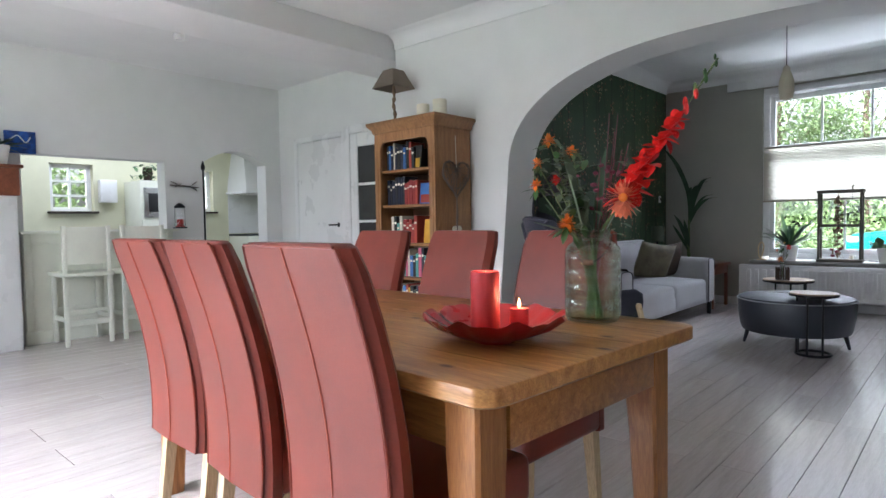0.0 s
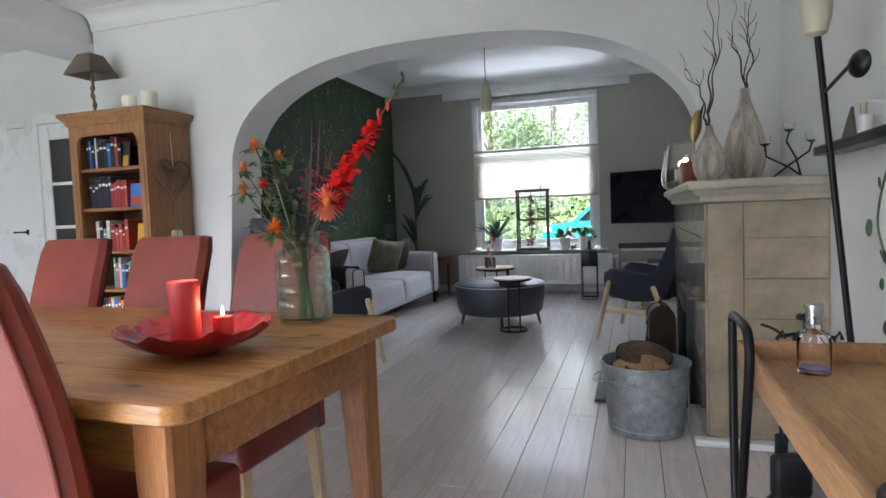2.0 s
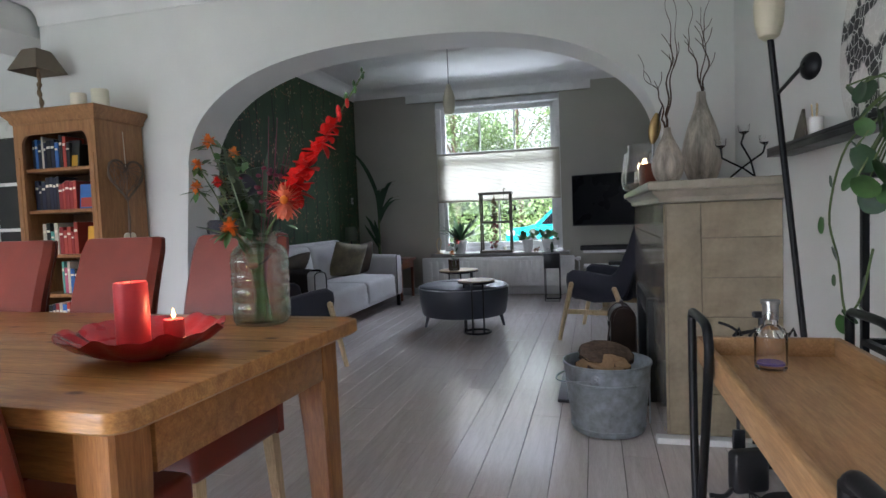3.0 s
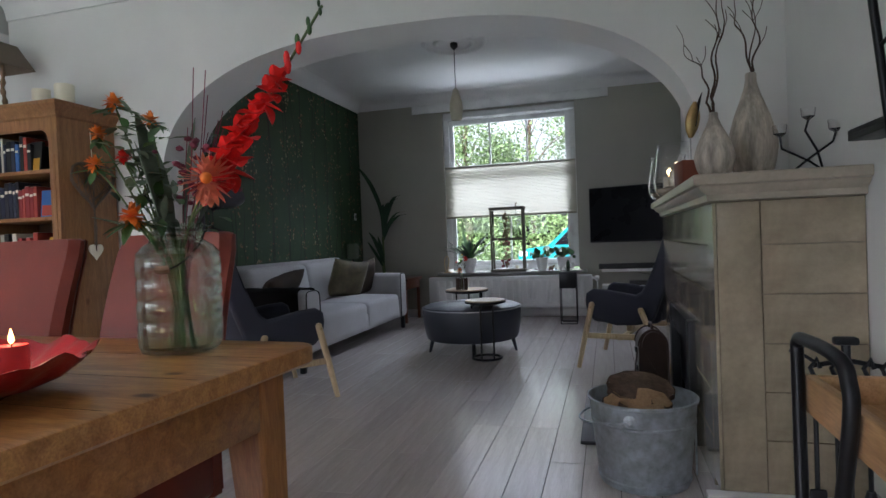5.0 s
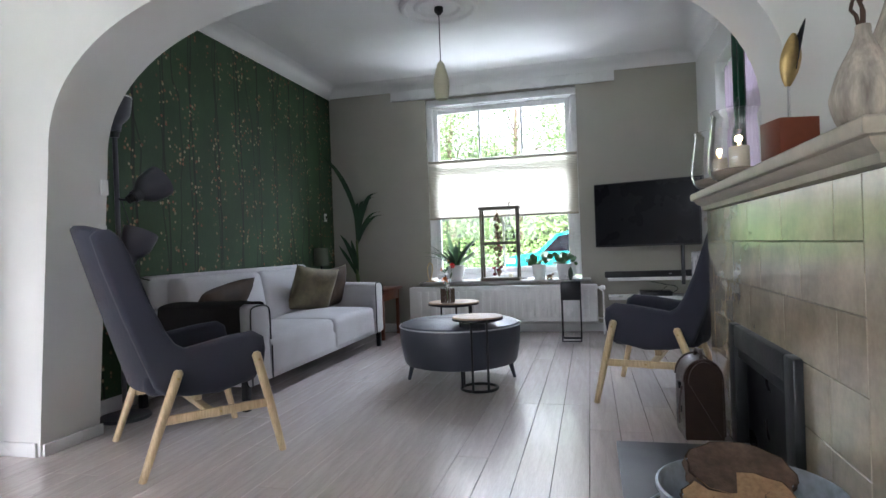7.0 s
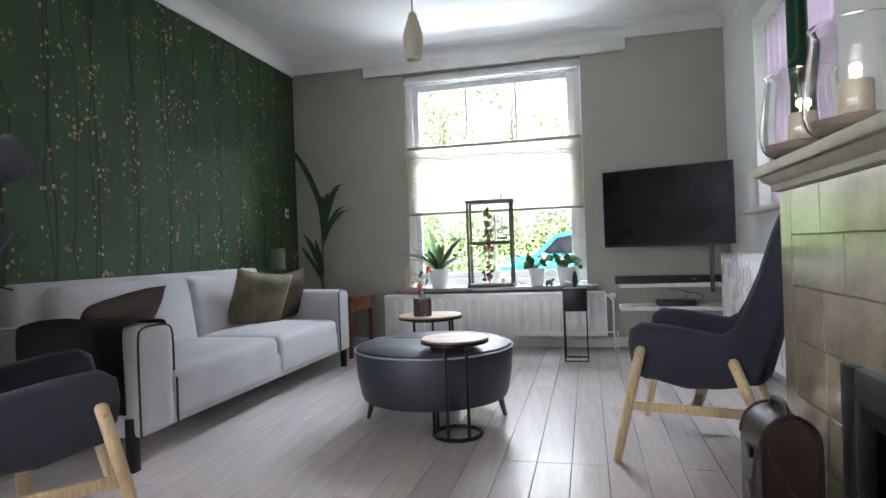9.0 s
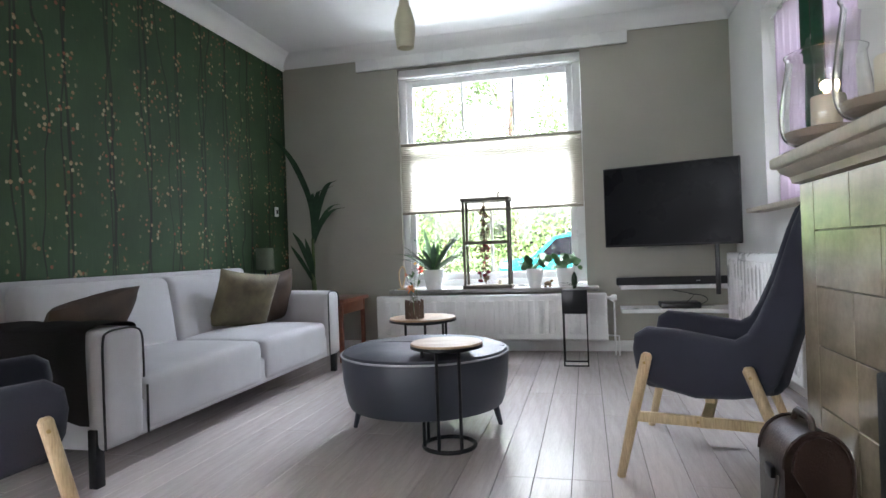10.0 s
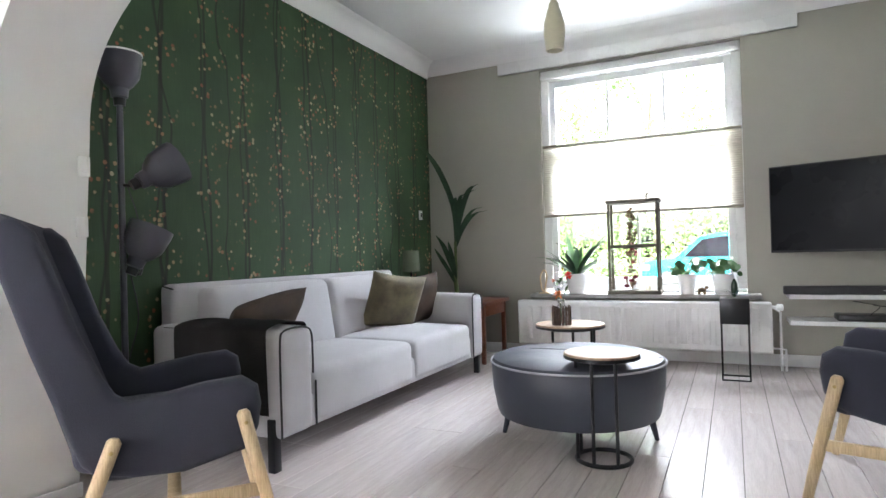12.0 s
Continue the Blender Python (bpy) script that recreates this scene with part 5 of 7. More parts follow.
def posy(m):
    v = thing("bud_vase", "small glass vase in a holder of brown rods", "vase", m)
    part("glass_body", lathe([(0.040, 0.002), (0.043, 0.01), (0.043, 0.08), (0.022, 0.115), (0.020, 0.15), (0.026, 0.158), (0.023, 0.158), (0.018, 0.15), (0.019, 0.116), (0.040, 0.079), (0.040, 0.014), (0.001, 0.010)], 24), "glass", v)
    for k in range(16):
        a = 2 * math.pi * k / 16
        part("rod", tube([(0.053 * math.cos(a), 0.053 * math.sin(a), 0), (0.053 * math.cos(a), 0.053 * math.sin(a), 0.105 + 0.006 * (k % 3))], 0.007, 6), "smoked", v)
    f = thing("posy", "small posy of red and orange flowers", "flowers", m)
    rng = random.Random(8)
    for x, y, z, s, mat in ((0.05, -0.01, 0.30, 0.030, "flared"), (-0.01, -0.03, 0.185, 0.034, "orange"), (-0.045, 0, 0.27, 0.014, "coral"), (0.01, 0.02, 0.34, 0.012, "yellow")):
        part("stem", tube(bend([(0, 0, 0.02), (x * 0.3, y * 0.3, 0.15), (x, y, z)], 4), 0.0018, 5), "stem", f)
        bm = bmesh.new()
        for k in range(30):
            d = Vector((rng.gauss(0, 1), rng.gauss(0, 1), rng.gauss(0.3, 0.8))).normalized()
            leaf_blade(bm, (x, y, z), Vector((x, y, z)) + d * s, s * 0.7, 0, 0.3, 2)
        part("bloom", bm, mat, f)
    bm = bmesh.new()
    for k in range(16):
        p = Vector((rng.gauss(0, 0.015), rng.gauss(0, 0.015), rng.uniform(0.16, 0.28)))
        leaf_blade(bm, p, p + Vector((rng.gauss(0, 0.04), rng.gauss(0, 0.04), rng.uniform(0.0, 0.06))), 0.018, 0.01, 0.2, 3)
    part("foliage", bm, "leaf", f)


posy(pose(-1.315, 6.20, 0.49))


# ---- window side ----
def radiator(name, label, m, w, h, cols, d=0.10):
    r = thing(name, label, "radiator", m)
    part("back_panel", soft_box((0, 0.035, 0), (w, d, h), 0.02, 3), "rad", r)
    bm = soft_box((0, 0, 0), (w, 0.034, h), 0.016, 3)
    part("front_panel", bm, "rad", r)
    for k in range(cols):
        x = 0.07 + (w - 0.14) * (k + 0.5) / cols
        q = (w - 0.14) / cols
        part("rib", soft_box((x - q * 0.30, -0.008, 0.05), (x + q * 0.30, 0.012, h - 0.05), 0.008, 2), "rad", r)
    for x in (0.12, w - 0.12):
        part("bracket", box((x - 0.02, d, h * 0.3), (x + 0.02, d + 0.06, h * 0.7)), "rad", r)
    part("valve", lathe([(0.012, 0), (0.012, 0.03), (0.024, 0.034), (0.024, 0.07), (0.016, 0.076)], 14), "trim", r, "white thermostat knob", at=pose(w, 0.05, h - 0.04, 0, 90, 0))
    part("pipe", tube([(w + 0.02, 0.05, h - 0.05), (w + 0.055, 0.05, h - 0.08), (w + 0.055, 0.05, -0.13)], 0.008, 8), "rad", r)
    part("pipe", tube([(w + 0.0, 0.05, 0.035), (w + 0.085, 0.05, 0.03), (w + 0.085, 0.05, -0.13)], 0.008, 8), "rad", r)
    return r


radiator("radiator", "wide white ribbed panel radiator under the window", pose(-2.10, YB - 0.262, 0.13), 1.99, 0.385, 22)
radiator("radiator", "white panel radiator under the side window", pose(XR - 0.18, 7.45, 0.16, 0, 0, -90), 1.55, 0.66, 16)
setting("heating_pipe", tube([(-2.0, YB - 0.06, 0.10), (-0.1, YB - 0.06, 0.10)], 0.009, 8), "trim", "white heating pipe along the skirting", "pipe")


def television():
    t = thing("television", "large black flat television on a wall arm", "television", pose(0, 0, 0))
    a, b = Vector((-0.115, 7.49, 0)), Vector((0.80, 7.16, 0))
    d = (b - a)
    ang = math.degrees(math.atan2(d.y, d.x))
    t.matrix_basis = pose(a.x, a.y, 0.885, 0, 0, ang)
    w, h = d.length, 0.615
    part("bezel", box((0, 0, 0), (w, 0.035, h), 0.006), "blackplastic", t)
    part("screen", box((0.010, -0.0015, 0.016), (w - 0.010, 0.0, h - 0.010)), "screen", t, "dark glossy screen")
    part("rear_housing", box((0.12, 0.035, 0.08), (w - 0.12, 0.06, h - 0.2), 0.01), "blackplastic", t)
    part("wall_arm", tube([(w * 0.5, 0.06, 0.25), (w * 0.62, 0.18, 0.25), (w * 0.55, 0.34, 0.25)], 0.018, 8), "blackmetal", t)
    part("wall_plate", box((w * 0.5 + 0.30, 0.02, -0.36), (w * 0.5 + 0.33, 0.05, 0.0), 0.004), "blackplastic", t)


television()


def corner_shelf(z, d, label):
    s = thing("wall_shelf", label, "shelf", group="white shelves under the television")
    part("board", prism([(0.0, YB - 0.003), (0.0, YB - d), (0.62, YB - d), (XR - 0.02, YB - d - 0.15), (XR - 0.02, YB - 0.003)], "z", z - 0.03, z), "trim", s)


corner_shelf(0.575, 0.32, "white shelf carrying a black soundbar")
corner_shelf(0.385, 0.32, "white shelf carrying a black media box")
s_ = thing("soundbar", "long black soundbar on a white shelf", "speaker", pose(-0.035, YB - 0.29, 0.5755))
part("housing", box((0, 0, 0), (0.90, 0.09, 0.062), 0.012, 3), "blackplastic", s_)
part("grille", box((0.01, -0.0015, 0.008), (0.89, 0.001, 0.054)), "piping", s_)
part("status_light", box((0.60, -0.003, 0.028), (0.63, -0.0016, 0.033)), "lightpiping", s_)
s_ = thing("media_box", "black media player with trailing cables", "media player", pose(0.30, YB - 0.28, 0.3855))
part("housing", box((0, 0, 0), (0.30, 0.2, 0.045), 0.006), "blackplastic", s_)
part("cable", tube(bend([(0.3, 0.06, 0.02), (0.36, 0.08, 0.06), (0.33, 0.15, 0.09), (0.24, 0.19, 0.10)], 5), 0.003, 6), "blackplastic", s_)
part("cable", tube(bend([(0.2, 0.06, 0.045), (0.26, 0.10, 0.10), (0.18, 0.15, 0.12), (0.12, 0.2, 0.13)], 5), 0.0025, 6), "blackplastic", s_)


def pot(m, name="plant_pot", r=0.075, h=0.16, label="white tapered ceramic plant pot on the sill"):
    p = thing(name, label, "pot", m)
    part("pot", lathe([(r * 0.70, 0), (r * 0.72, 0.006), (r, h - 0.01), (r, h), (r - 0.007, h), (r - 0.012, h - 0.02), (0.001, h - 0.022)], 28), "pot", p)
    part("soil", lathe([(r - 0.014, h - 0.021), (0.002, h - 0.016)], 20), "soil", p)
    return p


SZ = 0.565


def pilea(m, seed, n=32, r=0.075, h=0.16, spread=0.13):
    pot(m, r=r, h=h)
    rng = random.Random(seed)
    p = thing("money_plant", "round-leaved green plant in a white pot", "plant", m @ Matrix.Translation((0, 0, h - 0.018)), "plants on the window sill")
    for k in range(n):
        a = rng.uniform(0, 6.28)
        rr = spread * math.sqrt(rng.uniform(0.08, 1))
        tip = Vector((rr * math.cos(a), rr * math.sin(a) * 0.75, rng.uniform(0.05, 0.155) - rr * 0.3))
        st = part("stalk", tube(bend([(0, 0, 0), tip * 0.5 + Vector((0, 0, 0.03)), tip], 3), 0.0018, 5), "stem", p)
        s = rng.uniform(0.020, 0.034)
        own = bmesh.new()
        m2 = Matrix.Translation(tip) @ pose(0, 0, 0, rng.uniform(20, 80), rng.uniform(-30, 30), rng.uniform(-60, 60))
        rings([[m2 @ Vector((q * s * math.cos(i * 0.5236), q * s * math.sin(i * 0.5236), 0.004 * q * q)) for i in range(12)] for q in (1.0, 0.5, 0.05)], bm=own)
        part("leaf", own, "leaf", p)


pilea(pose(-0.70, YB - 0.12, SZ), 1)
pilea(pose(-0.44, YB - 0.12, SZ), 2, 38, 0.08)


def strap_plant(m, seed):
    pot(m, r=0.095, h=0.175, label="white rounded ceramic pot on the sill")
    rng = random.Random(seed)
    p = thing("strap_leaf_plant", "green plant with long arching strap leaves", "plant", m @ Matrix.Translation((0, 0, 0.157)), "plants on the window sill")
    for k in range(34):
        a = rng.uniform(0, 6.28)
        L = rng.uniform(0.32, 0.52)
        bm = bmesh.new()
        base = Vector((0.02 * math.cos(a), 0.02 * math.sin(a), 0))
        leaf_blade(bm, base, base + Vector((L * 0.85 * math.cos(a), L * 0.25 * math.sin(a), L * rng.uniform(0.45, 0.95))), 0.06, L * rng.uniform(0.05, 0.5), 0.25, 7, 0.7)
        part("leaf", bm, "leafdark" if k % 3 else "leaf", p)
    for x in (-0.13, -0.10):
        part("flower_stalk", tube(bend([(0, 0, 0), (x * 0.6, 0, 0.14), (x, 0.0, 0.26), (x - 0.04, 0, 0.29)], 4), 0.003, 6), "stem", p)


strap_plant(pose(-1.60, YB - 0.11, SZ), 3)


def bent_loop():
    t = thing("wooden_loop_ornament", "pale looped wooden figure on the sill", "ornament", pose(-1.88, YB - 0.13, SZ))
    part("loop", tube(bend([(0.03, 0, 0.006), (-0.025, 0, 0.03), (-0.04, 0, 0.15), (-0.005, 0, 0.21), (0.02, 0, 0.16), (0.0, 0, 0.05), (-0.02, 0, 0.0065)], 5), 0.007, 8), "birch", t)
    part("foot", box((-0.05, -0.03, 0), (0.05, 0.03, 0.01), 0.003), "birch", t)


bent_loop()


def lantern():
    l = thing("display_lantern", "tall weathered wooden lantern frame on the sill", "lantern", pose(-1.31, YB - 0.19, SZ))
    w, d, h = 0.41, 0.17, 0.79
    for x in (0, w - 0.022):
        for y in (0, d - 0.022):
            part("post", box((x, y, 0.03), (x + 0.022, y + 0.022, h - 0.03), 0.003), "greywood", l)
    part("base", box((-0.01, -0.008, 0), (w + 0.01, d + 0.008, 0.03), 0.004), "greywood", l)
    part("roof_frame", box((-0.01, -0.008, h - 0.03), (w + 0.01, d + 0.008, h), 0.004), "greywood", l)
    part("shelf_rail", box((0.022, 0, 0.385), (w - 0.022, 0.02, 0.415), 0.003), "greywood", l)
    part("shelf_rail", box((0.022, d - 0.02, 0.385), (w - 0.022, d, 0.415), 0.003), "greywood", l)
    g = part("pane", box((0.022, d - 0.012, 0.03), (w - 0.022, d - 0.010, 0.384)), "glass", l)
    g.visible_shadow = False
    part("hook", tube(bend([(w * 0.76, d / 2, h), (w * 0.76, d / 2, h + 0.035), (w * 0.80, d / 2, h + 0.05)], 4), 0.009, 6), "greywood", l)
    g = thing("dried_garland", "hanging garland of dried flowers in the lantern", "dried flowers", pose(-1.31 + w * 0.44, YB - 0.105, SZ))
    rng = random.Random(2)
    part("string", tube([(0, 0, h - 0.031), (0.0, 0, 0.06)], 0.004, 6), "dried", g)
    for k in range(90):
        t = rng.random()
        z = 0.06 + 0.66 * t
        rr = 0.035 + 0.045 * (1 - t) * (0.6 + 0.4 * math.sin(t * 30))
        a = rng.uniform(0, 6.28)
        c = Vector((rr * rng.random() * math.cos(a), rr * 0.7 * math.sin(a), z))
        if k % 3 == 0:
            bm = bmesh.new()
            for q in range(3):
                leaf_blade(bm, c, c + Vector((rng.gauss(0, 0.03), rng.gauss(0, 0.02), rng.uniform(-0.05, 0.01))), 0.018, 0.01, 0.3, 3)
            part("dried_leaf", bm, "dried", g)
        else:
            part("dried_bloom", blob(bmesh.new(), c, rng.uniform(0.014, 0.024), (1, 1, 0.8), 0.5, 1, k), "driedred" if (t < 0.55 and k % 2) else "dried", g)
    b = thing("birdcage_ornament", "small dark wire birdcage hanging in the lantern", "ornament", pose(-1.31 + w * 0.76, YB - 0.105, SZ + 0.44))
    bm = bmesh.new()
    for k in range(10):
        a = 2 * math.pi * k / 10
        tube([(0.045 * math.cos(a), 0.045 * math.sin(a), 0)] + [(0.045 * math.cos(a) * math.cos(t), 0.045 * math.sin(a) * math.cos(t), 0.06 + 0.05 * math.sin(t)) for t in (0, 0.5, 1.0, 1.5)], 0.0022, 5, bm)
    part("bars", bm, "blackmetal", b)
    part("tray", lathe([(0.047, -0.006), (0.048, 0.004), (0.001, 0.004)], 18), "blackmetal", b)
    part("chain", tube([(0, 0, 0.11), (0, 0, h - 0.47)], 0.002, 5), "blackmetal", b)


lantern()
for x, z in ((-1.0, SZ + 0.031),):
    candle("tealight", (x, YB - 0.12, z), 0.022, 0.04, "whitewax", "white tealight standing inside the lantern", False)


def figurine():
    f = thing("animal_figurine", "small carved brown animal figure on the sill", "ornament", pose(-0.59, YB - 0.16, SZ))
    bm = blob(bmesh.new(), (0, 0, 0.035), 0.022, (1.5, 0.8, 0.9), 0.2)
    blob(bm, (0.035, 0, 0.055), 0.013, (1.2, 0.8, 1), 0.1)
    blob(bm, (-0.02, 0, 0.012), 0.013, (1, 1, 1), 0.1)
    blob(bm, (0.02, 0, 0.012), 0.013, (1, 1, 1), 0.1)
    part("body", bm, "rawwood", f)


figurine()


def plant_stand():
    t = thing("plant_stand", "slim black metal plant stand with a square box", "plant stand", pose(-0.455, 7.22, 0))
    w = 0.185
    for x in (0, w - 0.010):
        for y in (0, w - 0.010):
            part("leg", box((x, y, 0.0), (x + 0.010, y + 0.010, 0.395), 0.001), "blackmetal", t)
    for lo, hi in (((0.01, 0, 0), (w - 0.01, 0.01, 0.01)), ((0.01, w - 0.01, 0), (w - 0.01, w, 0.01)), ((0, 0.01, 0), (0.01, w - 0.01, 0.01)), ((w - 0.01, 0.01, 0), (w, w - 0.01, 0.01)), ((0.01, 0, 0.035), (w - 0.01, 0.01, 0.045))):
        part("stretcher", box(lo, hi, 0.001), "blackmetal", t)
    part("planter_box", box((-0.002, -0.002, 0.396), (w + 0.002, w + 0.002, 0.575), 0.003), "blackmetal", t)
    p = thing("air_plant", "spiky small green plant in a black stand", "plant", pose(-0.36, 7.31, 0.575), "plants on the window sill")
    rng = random.Random(6)
    part("bud", blob(bmesh.new(), (0, 0, 0.07), 0.028, (0.8, 0.8, 2.4), 0.3), "leafdark", p)
    bm = bmesh.new()
    for k in range(12):
        a = rng.uniform(0, 6.28)
        leaf_blade(bm, (0, 0, 0.02), (0.12 * math.cos(a), 0.12 * math.sin(a), rng.uniform(0.04, 0.1)), 0.012, 0.03, 0.3, 4)
    part("leaves", bm, "leafdark", p)


plant_stand()


def corner_palm():
    st = thing("corner_table", "low mahogany table in the corner behind the sofa", "table", pose(-2.99, 7.24, 0))
    w, d = 0.76, 0.58
    part("tabletop", box((0, 0, 0.498), (w, d, 0.53), 0.006), "redbrown", st)
    for lo, hi in (((0.05, 0.03, 0.40), (w - 0.05, 0.05, 0.4975)), ((0.05, d - 0.05, 0.40), (w - 0.05, d - 0.03, 0.4975)), ((w - 0.05, 0.06, 0.40), (w - 0.03, d - 0.06, 0.4975))):
        part("apron", box(lo, hi, 0.003), "redbrown", st)
    for x in (0.035, w - 0.065):
        for y in (0.025, d - 0.06):
            part("leg", box((x, y, 0), (x + 0.035, y + 0.035, 0.4975), 0.004), "redbrown", st)
    t = thing("plant_tray", "dark low plant bowl on the corner stand", "pot", pose(-2.66, 7.60, 0.53))
    part("bowl", lathe([(0.10, 0), (0.13, 0.012), (0.155, 0.05), (0.15, 0.05), (0.125, 0.02), (0.001, 0.015)], 30), "blackplastic", t)
    part("soil", lathe([(0.145, 0.042), (0.002, 0.052)], 20), "soil", t)
    p = thing("palm_plant", "tall sparse palm with one long arching frond", "plant", pose(-2.66, 7.60, 0.575))
    part("trunk", tube(bend([(0, 0, 0), (-0.01, 0, 0.12), (-0.005, 0, 0.30), (0.0, -0.01, 0.48)], 5), [0.022] * 5 + [0.018] * 5 + [0.014] * 6, 10), "stem", p)
    def frond(pts, w, n):
        line = bend(pts, n)
        rows = []
        for i, q in enumerate(line):
            t = i / (len(line) - 1)
            ww = w * max(0.06, math.sin(math.pi * (0.08 + 0.88 * t)))
            rows.append([q + Vector((-ww, 0, ww * 0.25)), q, q + Vector((ww, 0, ww * 0.25))])
        bm = rings(rows, closed=False)
        part("frond", bm, "leafdark", p)
    frond([(0, 0, 0.40), (0.0, -0.03, 0.78), (-0.08, -0.10, 1.08), (-0.19, -0.14, 1.28), (-0.30, -0.16, 1.40)], 0.030, 7)
    for tip, w in (((0.29, -0.10, 0.98), 0.030), ((0.24, -0.06, 0.94), 0.022), ((0.36, -0.10, 0.74), 0.028), ((0.31, -0.05, 0.78), 0.020), ((0.16, -0.14, 0.90), 0.024), ((0.06, -0.1, 0.88), 0.022)):
        x, y, z = tip
        frond([(0, 0, 0.42), (x * 0.25, y * 0.3, 0.42 + (z - 0.42) * 0.55), (x * 0.62, y * 0.7, 0.42 + (z - 0.42) * 0.92), (x, y, z)], w, 5)
    frond([(0, 0, 0.10), (-0.04, -0.04, 0.28), (-0.09, -0.08, 0.44), (-0.15, -0.1, 0.54)], 0.028, 5)
    frond([(0, 0, 0.06), (-0.05, -0.05, 0.20), (-0.12, -0.08, 0.33), (-0.17, -0.1, 0.42)], 0.024, 5)
    frond([(0, 0, 0.10), (0.0, -0.05, 0.26), (-0.02, -0.08, 0.40), (-0.03, -0.1, 0.48)], 0.022, 5)


corner_palm()
l_ = thing("corner_table_lamp", "small lamp with a dull green shade in the corner", "lamp", pose(-2.86, 7.10, 0.0))
part("shade", lathe([(0.075, 0.80), (0.07, 0.98), (0.067, 0.98), (0.072, 0.80)], 24, caps=False), surface("green_grey_linen", (0.10, 0.12, 0.08), 0.1, 0.9), l_)
part("pole", tube([(0, 0, 0.0), (0, 0, 0.90)], 0.008, 8), "blackmetal", l_)
part("foot", lathe([(0.09, 0), (0.09, 0.012), (0.02, 0.02)], 24), "blackmetal", l_)


def tripod_spots():
    l = thing("floor_lamp", "grey floor lamp with three adjustable spots", "lamp", pose(-2.875, 4.42, 0))
    part("base", lathe([(0.14, 0), (0.145, 0.006), (0.14, 0.02), (0.02, 0.03)], 32), "lampgrey", l)
    part("pole", tube([(0, 0, 0.02), (0, 0, 1.70)], 0.014, 10), "lampgrey", l)
    def spot(z, way, tilt):
        prof = [(0.018, -0.11), (0.03, -0.105), (0.034, -0.07), (0.05, -0.055), (0.072, -0.02), (0.082, 0.05), (0.082, 0.075), (0.076, 0.075), (0.070, 0.0), (0.02, -0.05)]
        s = part("spot_head", lathe([(r * 1.2, z * 1.1) for r, z in prof], 24, caps=True), "lampgrey", l, at=way)
        part("cap", lathe([(0.024, -0.155), (0.027, -0.122), (0.004, -0.122)], 14), "blackplastic", s)
    spot(1.8, pose(0.0, 0.0, 1.82, 0, 0, 0), 0)
    spot(1.4, pose(0.15, 0.10, 1.37, -58, 0, -25), 0)
    spot(1.0, pose(0.07, 0.06, 1.03, -22, 10, 0), 0)
    part("elbow", tube([(0, 0, 1.30), (0.05, 0.02, 1.295), (0.09, 0.05, 1.32)], 0.008, 8), "blackplastic", l)
    part("elbow", tube([(0, 0, 0.90), (0.05, 0.05, 0.89), (0.05, 0.06, 0.92)], 0.008, 8), "blackplastic", l)
    part("cable", tube(bend([(0, 0.03, 1.30), (0.03, 0.06, 1.12), (0, 0.03, 0.95), (0.03, 0.05, 0.7), (0.0, 0.02, 0.5)], 5), 0.003, 6), "blackplastic", l)
    part("rim", lathe([(0.095, 1.899), (0.101, 1.899), (0.101, 1.907), (0.095, 1.907)], 24, caps=False), "pot", l)


tripod_spots()

# pendant and ceiling rose
setting("ceiling_rose", lathe([(0.31, 0), (0.31, -0.020), (0.295, -0.038), (0.275, -0.040), (0.255, -0.020), (0.20, -0.014), (0.185, -0.034), (0.165, -0.036), (0.15, -0.016), (0.002, -0.014)], 56, at=(-1.255, 6.0, HL - 0.001)), "ceiling", "round moulded plaster ceiling rose", "ceiling rose")
p_ = thing("pendant_lamp", "frosted glass pendant lamp on a dark flex", "lamp", pose(-1.255, 6.0, 0))
part("ceiling_cup", lathe([(0.035, HL - 0.017), (0.035, HL - 0.05), (0.012, HL - 0.075), (0.004, HL - 0.08)], 20), "blackplastic", p_)
part("flex", tube([(0, 0, HL - 0.07), (0, 0, 2.38)], 0.004, 8), "blackplastic", p_)
part("shade", lathe([(0.014, 2.40), (0.030, 2.375), (0.030, 2.355), (0.038, 2.34), (0.060, 2.26), (0.062, 2.20), (0.050, 2.105), (0.044, 2.103), (0.054, 2.20), (0.052, 2.26), (0.02, 2.35)], 28), "pendant", p_)
for x, y, z in ((XL + 0.006, 7.70, 1.325),):
    s_ = thing("light_switch", "small white wall thermostat on green wallpaper", "switch", pose(x, y, z, 0, 0, 90))
    part("plate", box((-0.03, -0.006, -0.045), (0.03, 0.005, 0.045), 0.004), "trim", s_)
    part("button", box((-0.012, -0.012, -0.02), (0.012, -0.0062, 0.02), 0.002), "blackplastic", s_)
for z in (1.33, 1.09):
    s_ = thing("light_switch", "white light switch on the arch wall edge", "switch", pose(-2.79 + 0.12 * z / 1.45, 4.115, z))
    part("plate", box((0, -0.024, -0.04), (0.012, 0.024, 0.04), 0.003), "trim", s_)
    part("rocker", box((0.0125, -0.014, -0.025), (0.017, 0.014, 0.025), 0.002), "trim", s_)


